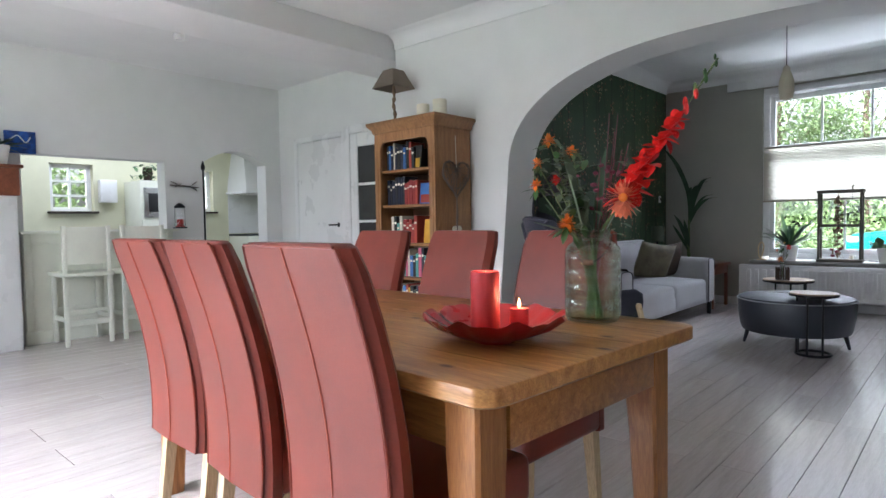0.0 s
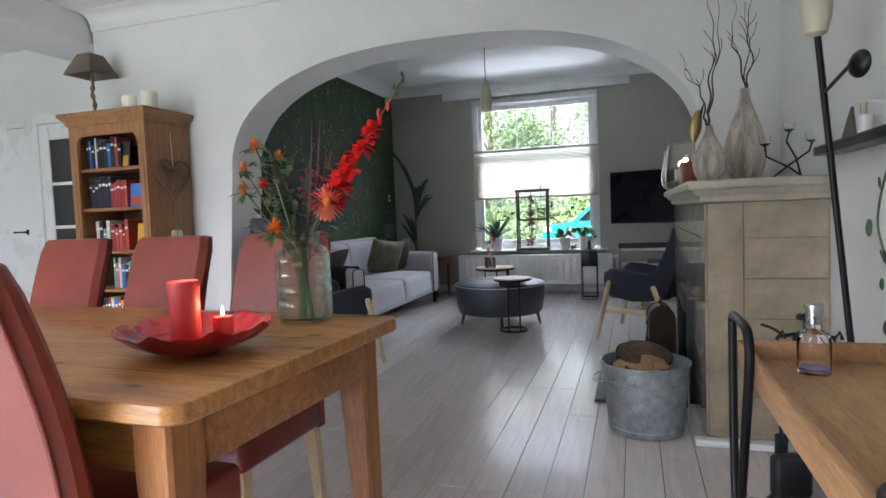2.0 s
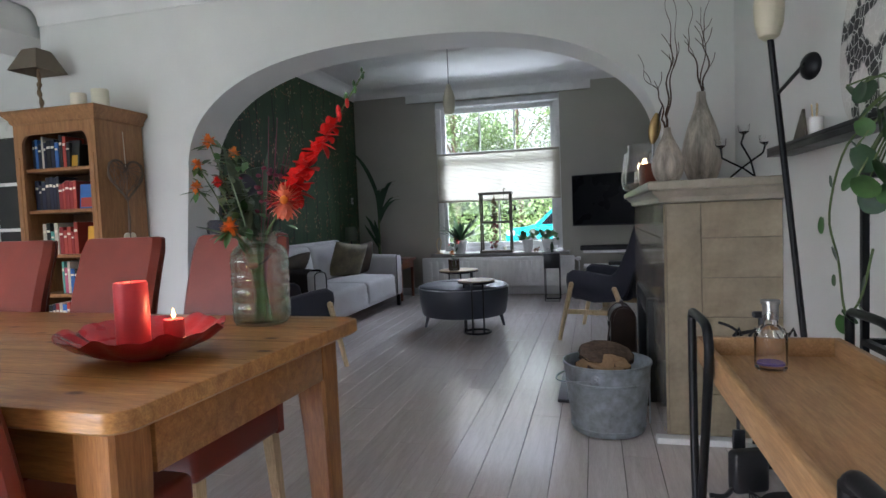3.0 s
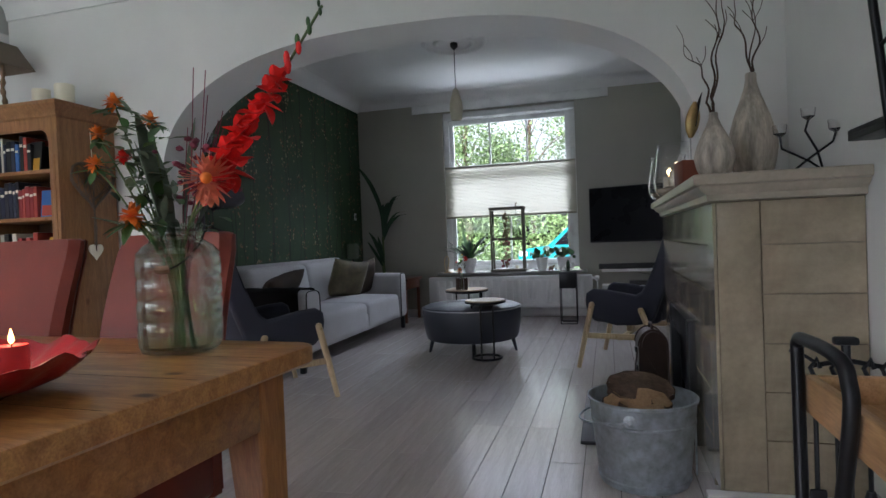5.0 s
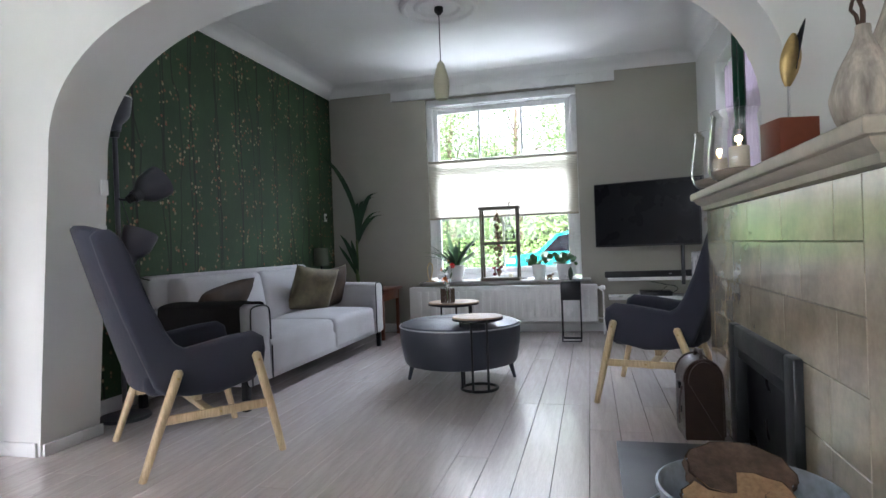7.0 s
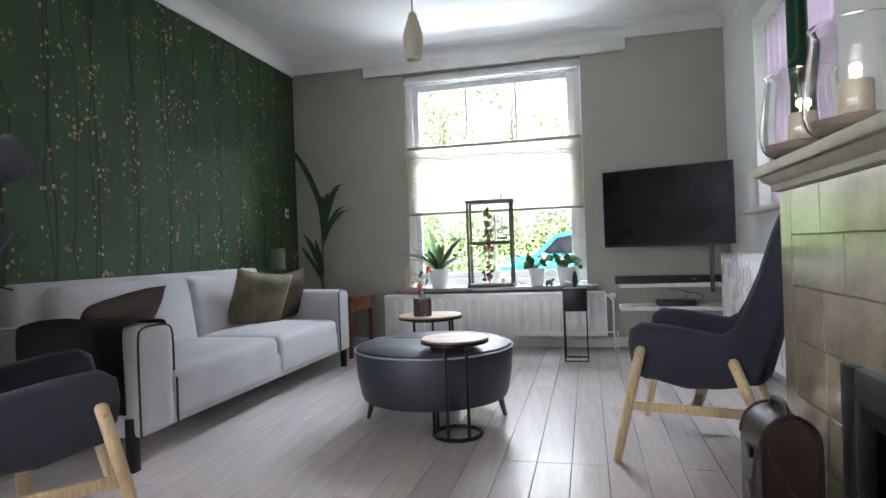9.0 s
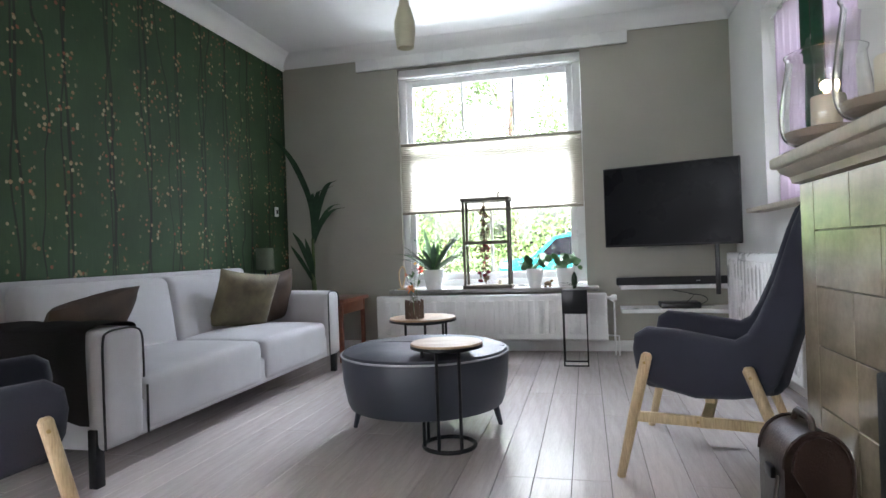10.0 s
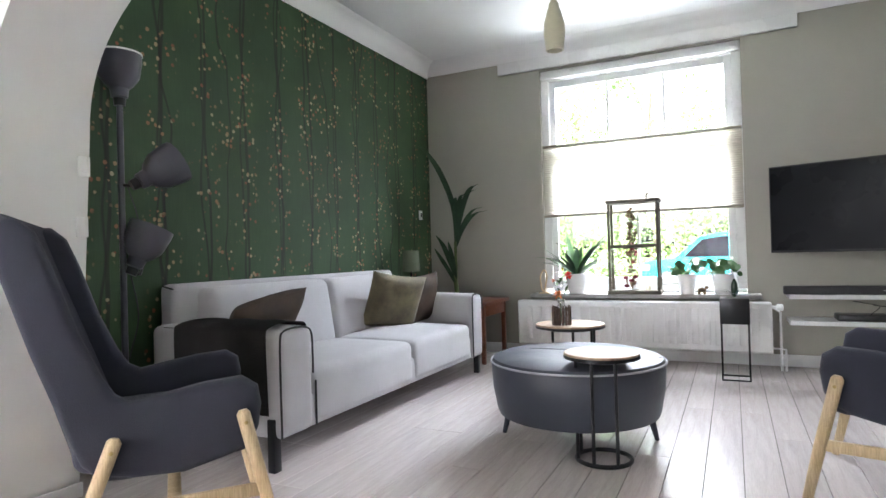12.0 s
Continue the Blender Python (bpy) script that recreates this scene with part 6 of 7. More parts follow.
# ---- by the fireplace ----
def zinc_bucket():
    b = thing("bucket", "galvanised zinc bucket filled with firewood", "bucket", pose(0.185, 3.045, 0) @ Matrix.Diagonal((1.06, 1.06, 1.04, 1)))
    part("body", lathe([(0.155, 0.0), (0.160, 0.004), (0.163, 0.02), (0.168, 0.022), (0.169, 0.03), (0.165, 0.034), (0.186, 0.235), (0.190, 0.238), (0.190, 0.245), (0.187, 0.248), (0.193, 0.312), (0.200, 0.316), (0.200, 0.324), (0.194, 0.326), (0.189, 0.318), (0.160, 0.02), (0.001, 0.016)], 48), "zinc", b)
    for a in (-105, 75):
        x, y = 0.192 * math.cos(radians(a)), 0.192 * math.sin(radians(a))
        e = part("handle_eye", lathe([(0.022, 0), (0.024, 0.004), (0.018, 0.008), (0.008, 0.010), (0.008, 0.016)], 14), "zinc", b, at=pose(x, y, 0.275, 0, 90, a))
    pts = []
    for i in range(21):
        t = math.pi * i / 20
        along_ = Vector((math.cos(radians(-105)), math.sin(radians(-105)), 0)) * 0.205 * math.cos(t)
        out = Vector((-math.cos(radians(-15)), -math.sin(radians(-15)), 0)) * 0.235 * math.sin(t)
        pts.append(along_ + out + Vector((0, 0, 0.275 - 0.045 * math.sin(t))))
    part("bail_handle", tube(pts, 0.0035, 8), "zinc", b, "thin wire bail handle")
    part("side_seam", box((0.182, -0.006, 0.03), (0.188, 0.006, 0.30)), "zinc", b)


zinc_bucket()


def log(m, r, h, label, flat=False, face="logend"):
    l = thing("firewood_log", label, "log", m, "firewood in the bucket")
    rng = random.Random(int(r * 1e4))
    n = 22
    wob = [1 + rng.uniform(-0.06, 0.06) for _ in range(n)]
    def ring(z, k):
        return [(r * k * wob[i] * math.cos(2 * math.pi * i / n), r * k * wob[i] * math.sin(2 * math.pi * i / n) * (0.62 if flat else 1), z) for i in range(n)]
    part("bark", rings([ring(0.002, 1), ring(h * 0.3, 1.02), ring(h * 0.7, 0.99), ring(h - 0.002, 1)], caps=False), "bark", l)
    part("cut_face", rings([ring(h - 0.002, 0.97), ring(h, 0.93), ring(h, 0.01)]), face, l, "sawn face")
    part("cut_face", rings([ring(0.0, 0.01), ring(0.0, 0.93), ring(0.002, 0.97)]), face, l)


log(pose(0.18, 3.13, 0.325, 34, 5, 6), 0.135, 0.04, "wide half-round bark slab leaning in the bucket", True, "bark")
log(pose(0.165, 3.05, 0.29, 32, -3, 2), 0.13, 0.028, "pale sawn wood slice lying on the firewood", True)
for x, y, a, r in ((0.12, 2.955, 20, 0.034), (0.20, 2.945, -5, 0.032), (0.27, 2.965, -25, 0.036), (0.06, 3.0, 40, 0.03), (0.24, 3.06, 10, 0.04)):
    log(Matrix.Translation((x, y, 0.10)) @ pose(0, 0, 0, 12, a * 0.3, a), r, 0.225, "short round log standing in the bucket")


def doctor_bag():
    c = thing("leather_case", "dark brown leather instrument case with a rounded top", "case", pose(0.32, 4.50, 0, 0, 0, 4) @ Matrix.Diagonal((0.80, 1, 0.95, 1)))
    outline = [(-0.105, 0.0), (0.105, 0.0), (0.108, 0.02)] + [(0.105 * math.cos(a) * (1.02), 0.29 + 0.105 * math.sin(a)) for a in [math.pi * k / 12 for k in range(13)]] + [(-0.108, 0.02)]
    part("body", prism(outline, "y", -0.06, 0.13), "case", c)
    for y in (-0.064, 0.122):
        part("edge_binding", tube([(x * 1.01, y + 0.004, z * 1.003) for x, z in outline[2:-1]], 0.007, 6), "case", c)
    part("carry_handle", tube(bend([(0, -0.03, 0.395), (0, -0.02, 0.425), (0, 0.06, 0.428), (0, 0.09, 0.395)], 5), 0.011, 8), "case", c)
    for z in (0.12, 0.24):
        part("buckle", box((-0.125, 0.0, z), (-0.107, 0.05, z + 0.035), 0.004), "blackmetal", c)
    part("strap", tube(bend([(-0.11, -0.02, 0.26), (-0.13, -0.03, 0.16), (-0.135, -0.04, 0.08)], 5), 0.007, 6), "case", c)
    part("upper_shell", prism([(x * 0.8, z * 0.98) for x, z in outline[2:-1]], "y", -0.075, -0.061), "case", c)


doctor_bag()


def fire_tools():
    t = thing("fire_tool_set", "black iron fireplace tools on a stand", "fire tools", pose(0.80, 2.74, 0))
    part("base", lathe([(0.09, 0), (0.095, 0.008), (0.03, 0.02), (0.012, 0.03)], 24), "iron", t)
    part("post", tube([(0, 0, 0.02), (0, 0, 0.60)], 0.014, 8), "iron", t)
    part("head", box((-0.035, -0.02, 0.60), (0.035, 0.02, 0.625), 0.008), "iron", t)
    part("arm", tube([(-0.10, 0, 0.53), (0, 0, 0.55), (0.10, 0, 0.53)], 0.008, 8), "iron", t)
    for k, x in enumerate((-0.10, -0.04, 0.05, 0.10)):
        y = -0.03
        part("tool_shaft", tube([(x, y, 0.08), (x, y, 0.50), (x - 0.012, y, 0.53), (x + 0.008, y, 0.56), (x + 0.016, y, 0.53)], 0.007, 6), "iron", t)
    part("hook", tube(bend([(-0.10, -0.03, 0.55), (-0.13, -0.03, 0.57), (-0.17, -0.03, 0.585)], 4), 0.006, 6), "iron", t)
    part("shovel", box((-0.125, -0.045, 0.04), (-0.075, -0.03, 0.14), 0.01), "iron", t)
    part("brush", lathe([(0.03, 0.03), (0.035, 0.06), (0.012, 0.14)], 14, at=(0.05, -0.03, 0)), "iron", t)


fire_tools()
m_ = thing("floor_device", "black electronic box with cables on the floor", "electronics", pose(0.66, 2.42, 0, 0, 0, 20))
part("housing", box((-0.05, -0.02, 0.0), (0.09, 0.04, 0.16), 0.02, 3), "blackplastic", m_)
part("foot", tube(bend([(-0.05, 0, 0.02), (-0.10, -0.03, 0.012), (-0.15, -0.02, 0.016)], 4), 0.009, 6), "blackplastic", m_)
for k in range(4):
    part("cable", tube(bend([(0.0, -0.02, 0.02), (-0.03 + 0.02 * k, -0.10, 0.006), (0.06, -0.14 - 0.02 * k, 0.005), (0.14, -0.08, 0.005), (0.20, 0.0, 0.006)], 5), 0.0028, 6), "blackplastic", m_)

# ---- on the mantel ----
MZ = 1.184


def bottle_vase(m, r, h, label, twigs, seed):
    v = thing("bottle_vase", label, "vase", m, "vases on the mantel")
    prof = [(r * 0.55, 0), (r * 0.62, 0.006), (r * 0.86, h * 0.14), (r, h * 0.30), (r * 0.97, h * 0.40), (r * 0.74, h * 0.60), (r * 0.40, h * 0.80), (r * 0.24, h * 0.92), (r * 0.22, h), (r * 0.14, h), (r * 0.14, h * 0.9)]
    line = bend([(a, b, 0) for a, b in prof], 3)
    part("body", lathe([(max(0.001, p.x), p.y) for p in line], 32), "vase", v)
    t = thing("willow_twigs", "tall curly brown willow twigs in a vase", "twigs", m)
    rng = random.Random(seed)
    for pts in twigs:
        base = [Vector((0, 0, h * 0.85))] + [Vector(p) for p in pts]
        line = bend(base, 6)
        line = [p + Vector((0.008 * math.sin(i * 0.9 + seed), 0.008 * math.cos(i * 1.1), 0)) if i > 4 else p for i, p in enumerate(line)]
        part("twig", tube(line, [max(0.0012, 0.0055 * (1 - i / len(line))) for i in range(len(line))], 6), "twig", t)
        for k in range(3):
            i = rng.randrange(len(line) // 3, len(line) - 3)
            p = line[i]
            d = Vector((rng.uniform(-0.06, 0.06), rng.uniform(-0.03, 0.03), rng.uniform(0.04, 0.10)))
            part("side_twig", tube(bend([p, p + d * 0.5 + Vector((0.008, 0, 0)), p + d], 4), 0.0016, 5), "twig", t)


bottle_vase(pose(0.49, 3.11, MZ), 0.075, 0.26, "small striated grey-brown bottle vase on the mantel",
            [[(0.0, 0, 0.35), (0.01, 0, 0.50), (0.03, 0, 0.66), (0.005, 0, 0.82), (0.04, 0, 0.98)], [(0.005, 0, 0.34), (0.03, 0.01, 0.52), (0.05, 0, 0.70), (0.03, 0, 0.9)], [(-0.02, 0, 0.32), (-0.03, 0, 0.42), (-0.09, 0, 0.50), (-0.12, 0, 0.62)]], 1)
bottle_vase(pose(0.69, 3.40, MZ), 0.098, 0.465, "tall striated grey-brown bottle vase on the mantel",
            [[(0.0, 0, 0.50), (-0.03, 0, 0.64), (-0.06, 0, 0.72), (-0.04, 0, 0.85), (-0.07, 0, 1.0)], [(0.01, 0, 0.50), (0.035, 0, 0.62), (0.01, 0, 0.76), (0.04, 0, 0.92), (0.02, 0, 1.05)], [(0.0, 0, 0.5), (0.02, 0, 0.70), (0.0, 0.01, 0.9)]], 4)


def twig_candle_holder():
    t = thing("branch_candle_holder", "black branched wire candle holder with three glass cups", "candle holder", pose(0.82, 3.14, MZ))
    part("branch", tube([(-0.06, 0, 0.004), (0.0, 0, 0.055), (0.09, 0, 0.12), (0.10, 0, 0.155)], 0.0045, 7), "blackmetal", t)
    part("branch", tube([(0.065, 0, 0.004), (0.01, 0, 0.05), (-0.085, 0, 0.105), (-0.09, 0, 0.15)], 0.0045, 7), "blackmetal", t)
    part("branch", tube([(0.06, 0.01, 0.004), (0.04, 0.01, 0.09), (0.0, 0.01, 0.17), (0.012, 0.01, 0.21)], 0.0045, 7), "blackmetal", t)
    for x, y, z in ((0.10, 0, 0.155), (-0.09, 0, 0.15), (0.012, 0.01, 0.21)):
        part("glass_cup", lathe([(0.006, 0), (0.022, 0.012), (0.026, 0.045), (0.0245, 0.045), (0.020, 0.014), (0.001, 0.006)], 18), "glass", t, at=pose(x, y, z))


twig_candle_holder()


def hurricane(m, h, r, seed):
    g = thing("hurricane_glass", "clear glass hurricane with sand and a lit candle", "candle holder", m, "hurricane glasses on the mantel")
    prof = [(r * 0.55, 0.0), (r * 0.62, 0.004), (r * 0.9, 0.03), (r, 0.09), (r * 0.93, h * 0.6), (r * 0.82, h * 0.92), (r * 0.86, h)]
    outer = [(p.x, p.y) for p in bend([(a, b, 0) for a, b in prof], 4)]
    part("glass", lathe(outer + [(a - 0.003, max(b, 0.006)) for a, b in outer[::-1]], 36), "glass", g)
    part("sand", lathe([(r * 0.55, 0.008), (r * 0.84, 0.03), (r * 0.9, 0.05), (r * 0.5, 0.062), (0.002, 0.058)], 28), "sand", g)
    candle("pillar_candle", tuple((m @ Matrix.Translation((0, 0, 0.058))).translation), 0.042, 0.098, "whitewax", "lit ivory candle inside a hurricane glass")
    l = new("candle_light", bpy.data.lights.new("candle_light", "POINT"))
    l.data.energy, l.data.color, l.data.shadow_soft_size = 0.5, (1.0, 0.66, 0.32), 0.015
    l.location = m @ Vector((0, 0, 0.19))


hurricane(pose(0.475, 4.72, MZ), 0.29, 0.13, 1)
hurricane(pose(0.48, 4.31, MZ), 0.31, 0.13, 2)


def brass_bird():
    b = thing("bird_sculpture", "brass bird on a rod above a red-brown block", "sculpture", pose(0.468, 3.60, MZ, 0, 0, 12))
    part("block", box((-0.062, -0.062, 0), (0.062, 0.062, 0.13), 0.003), "boxred", b, "red-brown square block")
    part("rod", tube([(0, 0, 0.13), (0, 0, 0.27)], 0.003, 8), "steel", b)
    rows = []
    for t in range(11):
        k = t / 10
        w = 0.034 * math.sin(math.pi * (0.06 + 0.9 * k)) ** 0.8
        z = 0.24 + 0.17 * k
        off = 0.025 * k
        rows.append([(off + w * math.cos(a), 0.55 * w * math.sin(a), z) for a in [2 * math.pi * i / 14 for i in range(14)]])
    part("body", rings(rows), "brass", b)
    bm = bmesh.new()
    leaf_blade(bm, (0.02, -0.02, 0.29), (0.055, -0.018, 0.45), 0.04, 0.0, 0.5, 6)
    part("dark_wing", bm, "blackmetal", b)


brass_bird()

# long printed panel beside the side window
c_ = thing("curtain_panel", "narrow green and brown printed curtain beside the window", "curtain", pose(XR - 0.05, 5.86, 0))
rows = [[(0.018 * math.sin(j * 0.9), 0.33 * j / 16, z) for j in range(17)] for z in np.linspace(1.14, 2.55, 6)]
bm = rings(rows, closed=False)
bmesh.ops.solidify(bm, geom=bm.faces[:], thickness=0.003)
part("cloth", bm, "greenglass", c_)
part("rod", tube([(0, -0.05, 2.555), (0, 0.40, 2.555)], 0.008, 8), "blackmetal", c_)
c_ = thing("net_curtain", "pale lavender net curtain at the side window", "curtain", pose(XR + 0.06, 0, 0))
rows = [[(0.012 * math.sin(j * 1.1), 5.72 + 1.24 * j / 60, z) for j in range(61)] for z in np.linspace(SZ0 + 0.01, SZ1 - 0.08, 4)]
part("cloth", rings(rows, closed=False), M["net"], c_)
part("rod", tube([(0, 5.66, SZ1 - 0.075), (0, 7.02, SZ1 - 0.075)], 0.006, 8), "trim", c_)


# ---- drinks trolley corner ----
def trolley():
    t = thing("bar_trolley", "oak tray trolley with bent black steel handles", "trolley")
    x0, x1, y0, y1, z = 0.395, 0.725, 0.62, 1.72, 0.685
    part("tray_base", box((x0 + 0.012, y0 + 0.012, z - 0.012), (x1 - 0.012, y1 - 0.012, z)), "oaktray", t)
    for lo, hi in (((x0, y0, z - 0.02), (x0 + 0.018, y1, z + 0.045)), ((x1 - 0.018, y0, z - 0.02), (x1, y1, z + 0.045)), ((x0 + 0.018, y0, z - 0.02), (x1 - 0.018, y0 + 0.018, z + 0.045)), ((x0 + 0.018, y1 - 0.018, z - 0.02), (x1 - 0.018, y1, z + 0.045))):
        part("tray_side", box(lo, hi, 0.003), "oaktray", t)
    for x in (x0 - 0.014, x1 + 0.014):
        for yc in (y0 + 0.07, y1 - 0.05):
            pts = bend([(x, yc - 0.05, 0.0), (x, yc + 0.02, 0.40), (x, yc + 0.035, 0.74), (x, yc + 0.03, 0.79), (x, yc - 0.01, 0.80), (x, yc - 0.15, 0.80), (x, yc - 0.19, 0.775), (x, yc - 0.19, 0.70), (x, yc - 0.09, 0.40), (x, yc + 0.06, 0.0)], 5)
            part("bent_leg", tube(pts, 0.0108, 10), "blackmetal", t, "bent black steel leg and handle")
    part("lower_shelf", box((x0, y0 + 0.02, 0.22), (x1, y1 - 0.02, 0.24), 0.003), "oaktray", t)


trolley()
b_ = thing("glass_bottle", "clear glass bottle with a silver cap", "bottle", pose(0.53, 1.57, 0.685) @ Matrix.Diagonal((0.85, 0.85, 1.05, 1)))
part("bottle", lathe([(0.036, 0), (0.040, 0.004), (0.041, 0.02), (0.041, 0.075), (0.034, 0.092), (0.018, 0.10), (0.017, 0.115), (0.014, 0.115), (0.015, 0.098), (0.036, 0.074), (0.036, 0.012), (0.001, 0.010)], 28), "glass", b_)
part("cap", lathe([(0.020, 0.112), (0.020, 0.145), (0.024, 0.146), (0.024, 0.153), (0.001, 0.154)], 24), "steel", b_, "silver cap")
part("liquid", lathe([(0.034, 0.0125), (0.0345, 0.017), (0.001, 0.0172)], 24), surface("violet_liquid", (0.25, 0.2, 0.6), 0.1, 0.2), b_, "trace of violet liquid")


def leaning_lamp():
    l = thing("floor_lamp", "slim black floor lamp with a frosted shade", "lamp")
    part("pole", tube([(0.885, 2.32, 0.0), (0.80, 2.29, 0.8), (0.725, 2.30, 1.62)], 0.0105, 10), "blackmetal", l)
    part("base", lathe([(0.11, 0), (0.11, 0.012), (0.02, 0.02)], 28, at=(0.80, 2.32, 0)), "blackmetal", l)
    part("shade", lathe([(0.015, 1.61), (0.032, 1.622), (0.044, 1.665), (0.047, 1.72), (0.043, 1.76), (0.040, 1.76), (0.042, 1.71), (0.02, 1.63)], 24, at=(0.722, 2.30, 0)), "pendant", l, "frosted white glass shade")
    part("arm", tube([(0.745, 2.298, 1.43), (0.75, 2.05, 1.47)], 0.006, 8), "blackmetal", l)
    part("disc_shade", lathe([(0.001, 0.0), (0.022, 0.004), (0.038, 0.016), (0.040, 0.022), (0.035, 0.019), (0.001, 0.010)], 24), "blackmetal", l, at=pose(0.75, 2.05, 1.465, 0, 90, 25))


leaning_lamp()
s_ = thing("wall_shelf", "narrow black picture ledge on the white wall", "shelf")
part("ledge", box((0.835, 1.55, 1.255), (XR - 0.001, 2.78, 1.275), 0.002), "blackmetal", s_)
part("lip", box((0.835, 1.55, 1.2755), (0.845, 2.78, 1.29), 0.001), "blackmetal", s_)


def round_art():
    m, nt, b = shader("black_white_print", 0.6)
    vo = nt.nodes.new("ShaderNodeTexVoronoi")
    vo.feature = "DISTANCE_TO_EDGE"
    vo.inputs["Scale"].default_value = 34
    v = coords(nt, (1, 1, 1))
    nt.links.new(v, vo.inputs["Vector"])
    big = ramp(nt, noise_of(nt, v, 7.5, 1, 0.4, 0.6), [(0.46, (0.02, 0.02, 0.02)), (0.49, (0.62, 0.60, 0.57))])
    lines = ramp(nt, vo.outputs["Distance"], [(0.03, (0.75, 0.73, 0.70)), (0.06, (0, 0, 0))])
    nt.links.new(mix(nt, 0.75, big, lines, "LIGHTEN"), b.inputs["Base Color"])
    a = thing("round_wall_plate", "large oval black and white patterned plate on the ledge", "wall plate", pose(0.885, 2.02, 1.277, 0, 4, 0))
    part("plate", prism([(0.20 * math.cos(t) , 0.27 + 0.27 * math.sin(t)) for t in [2 * math.pi * i / 48 for i in range(48)]], "x", 0.0, 0.012), m, a)


round_art()
v_ = thing("pencil_cup", "small white cup of pencils on the ledge", "cup", pose(0.885, 2.38, 1.2755))
part("cup", lathe([(0.022, 0), (0.023, 0.08), (0.020, 0.08), (0.019, 0.006), (0.001, 0.005)], 20), "pot", v_)
for dx, dy in ((-0.01, 0.01), (0.01, 0.015), (0.0, -0.012)):
    part("pencil", tube([(dx * 0.3, dy * 0.3, 0.008), (dx, dy, 0.125)], 0.003, 6), "birch", v_)
v_ = thing("small_photo_frame", "small dark triangular frame leaning on the ledge", "frame", pose(0.885, 2.58, 1.2755))
part("frame", prism([(-0.10, 0.0), (0.07, 0.0), (-0.06, 0.13)], "x", 0, 0.01), "greywood", v_)


def pothos():
    st = thing("plant_rack", "black square tube plant rack against the wall", "plant stand", pose(0.80, 1.42, 0))
    for x, y in ((0, 0.36), (0.11, 0.36), (0, 0.0), (0.11, 0.0)):
        part("post", box((x - 0.008, y - 0.008, 0.0), (x + 0.008, y + 0.008, 1.14)), "blackmetal", st)
    for z in (0.70, 1.12):
        for lo, hi in (((-0.008, 0.008, z), (0.008, 0.352, z + 0.016)), ((0.102, 0.008, z), (0.118, 0.352, z + 0.016))):
            part("rail", box(lo, hi), "blackmetal", st)
        part("end_rail", box((0.008, 0.352, z), (0.102, 0.368, z + 0.016)), "blackmetal", st)
    part("shelf_plate", box((-0.008, -0.008, 1.137), (0.118, 0.368, 1.145)), "blackmetal", st)
    pt = thing("plant_pot", "matt black plant pot on the rack", "pot", pose(0.855, 1.62, 1.145))
    part("pot", lathe([(0.06, 0), (0.075, 0.13), (0.07, 0.13), (0.06, 0.11), (0.001, 0.11)], 24), "blackplastic", pt)
    p = thing("pothos_plant", "trailing green pothos with variegated heart leaves", "plant", pose(0.855, 1.62, 1.255))
    rng = random.Random(9)
    def heart(at, s, way):
        own = bmesh.new()
        pts = [(0, 0)] + [(0.52 * math.sin(a) * (1 - 0.15 * math.cos(a)) , 0.5 - 0.62 * math.cos(a)) for a in [0.5 + 5.28 * i / 13 for i in range(14)]]
        m2 = Matrix.Translation(at) @ way
        c = own.verts.new(m2 @ Vector((0, 0.45 * s, -0.10 * s)))
        vs = [own.verts.new(m2 @ Vector((x * s, y * s, 0.06 * s * abs(x)))) for x, y in pts]
        for i in range(len(vs)):
            own.faces.new((c, vs[i], vs[(i + 1) % len(vs)]))
        part("leaf", own, "leaf" if rng.random() < 0.6 else "leafdark", p)
    for k in range(34):
        at = Vector((rng.uniform(-0.12, 0.02), rng.uniform(-0.12, 0.17), rng.uniform(-0.16, 0.10)))
        part("stalk", tube(bend([(0, 0, 0.0), at * 0.5 + Vector((0, 0, 0.05)), at], 3), 0.0025, 5), "stem", p)
        heart(at, rng.uniform(0.035, 0.065), pose(0, 0, 0, rng.uniform(-130, -50), rng.uniform(-30, 30), rng.uniform(40, 150)))
    vine = bend([(-0.03, 0.08, 0.02), (-0.10, 0.14, -0.05), (-0.12, 0.20, -0.22), (-0.11, 0.17, -0.34), (-0.12, 0.10, -0.46), (-0.11, 0.04, -0.42), (-0.10, 0.0, -0.30)], 5)
    part("vine", tube(vine, 0.0028, 6), "stem", p)
    for i in range(4, len(vine), 3):
        heart(vine[i] + Vector((-0.01, rng.uniform(-0.02, 0.03), -0.01)), rng.uniform(0.025, 0.042), pose(0, 0, 0, rng.uniform(-140, -70), rng.uniform(-20, 20), rng.uniform(60, 120)))


pothos()


# ---- kitchen side ----
def bar_counter():
    b = thing("bar_counter", "cream painted panelled breakfast bar", "counter")
    part("body", box((XK + 0.001, 1.47, 0.0), (-6.42, 2.82, 1.02)), "creamwood", b)
    part("worktop", box((XK + 0.001, 1.44, 1.02), (-6.34, 2.86, 1.048), 0.005), "creamwood", b)
    part("plinth", box((-6.42, 1.46, 0.0), (-6.40, 2.82, 0.12), 0.004), "creamwood", b)
    for y in (1.47, 2.12, 2.76):
        part("stile", box((-6.42, y, 0.12), (-6.402, y + 0.06, 1.02), 0.004), "creamwood", b)
    part("rail", box((-6.42, 1.53, 0.93), (-6.404, 2.76, 1.02), 0.003), "creamwood", b)


bar_counter()


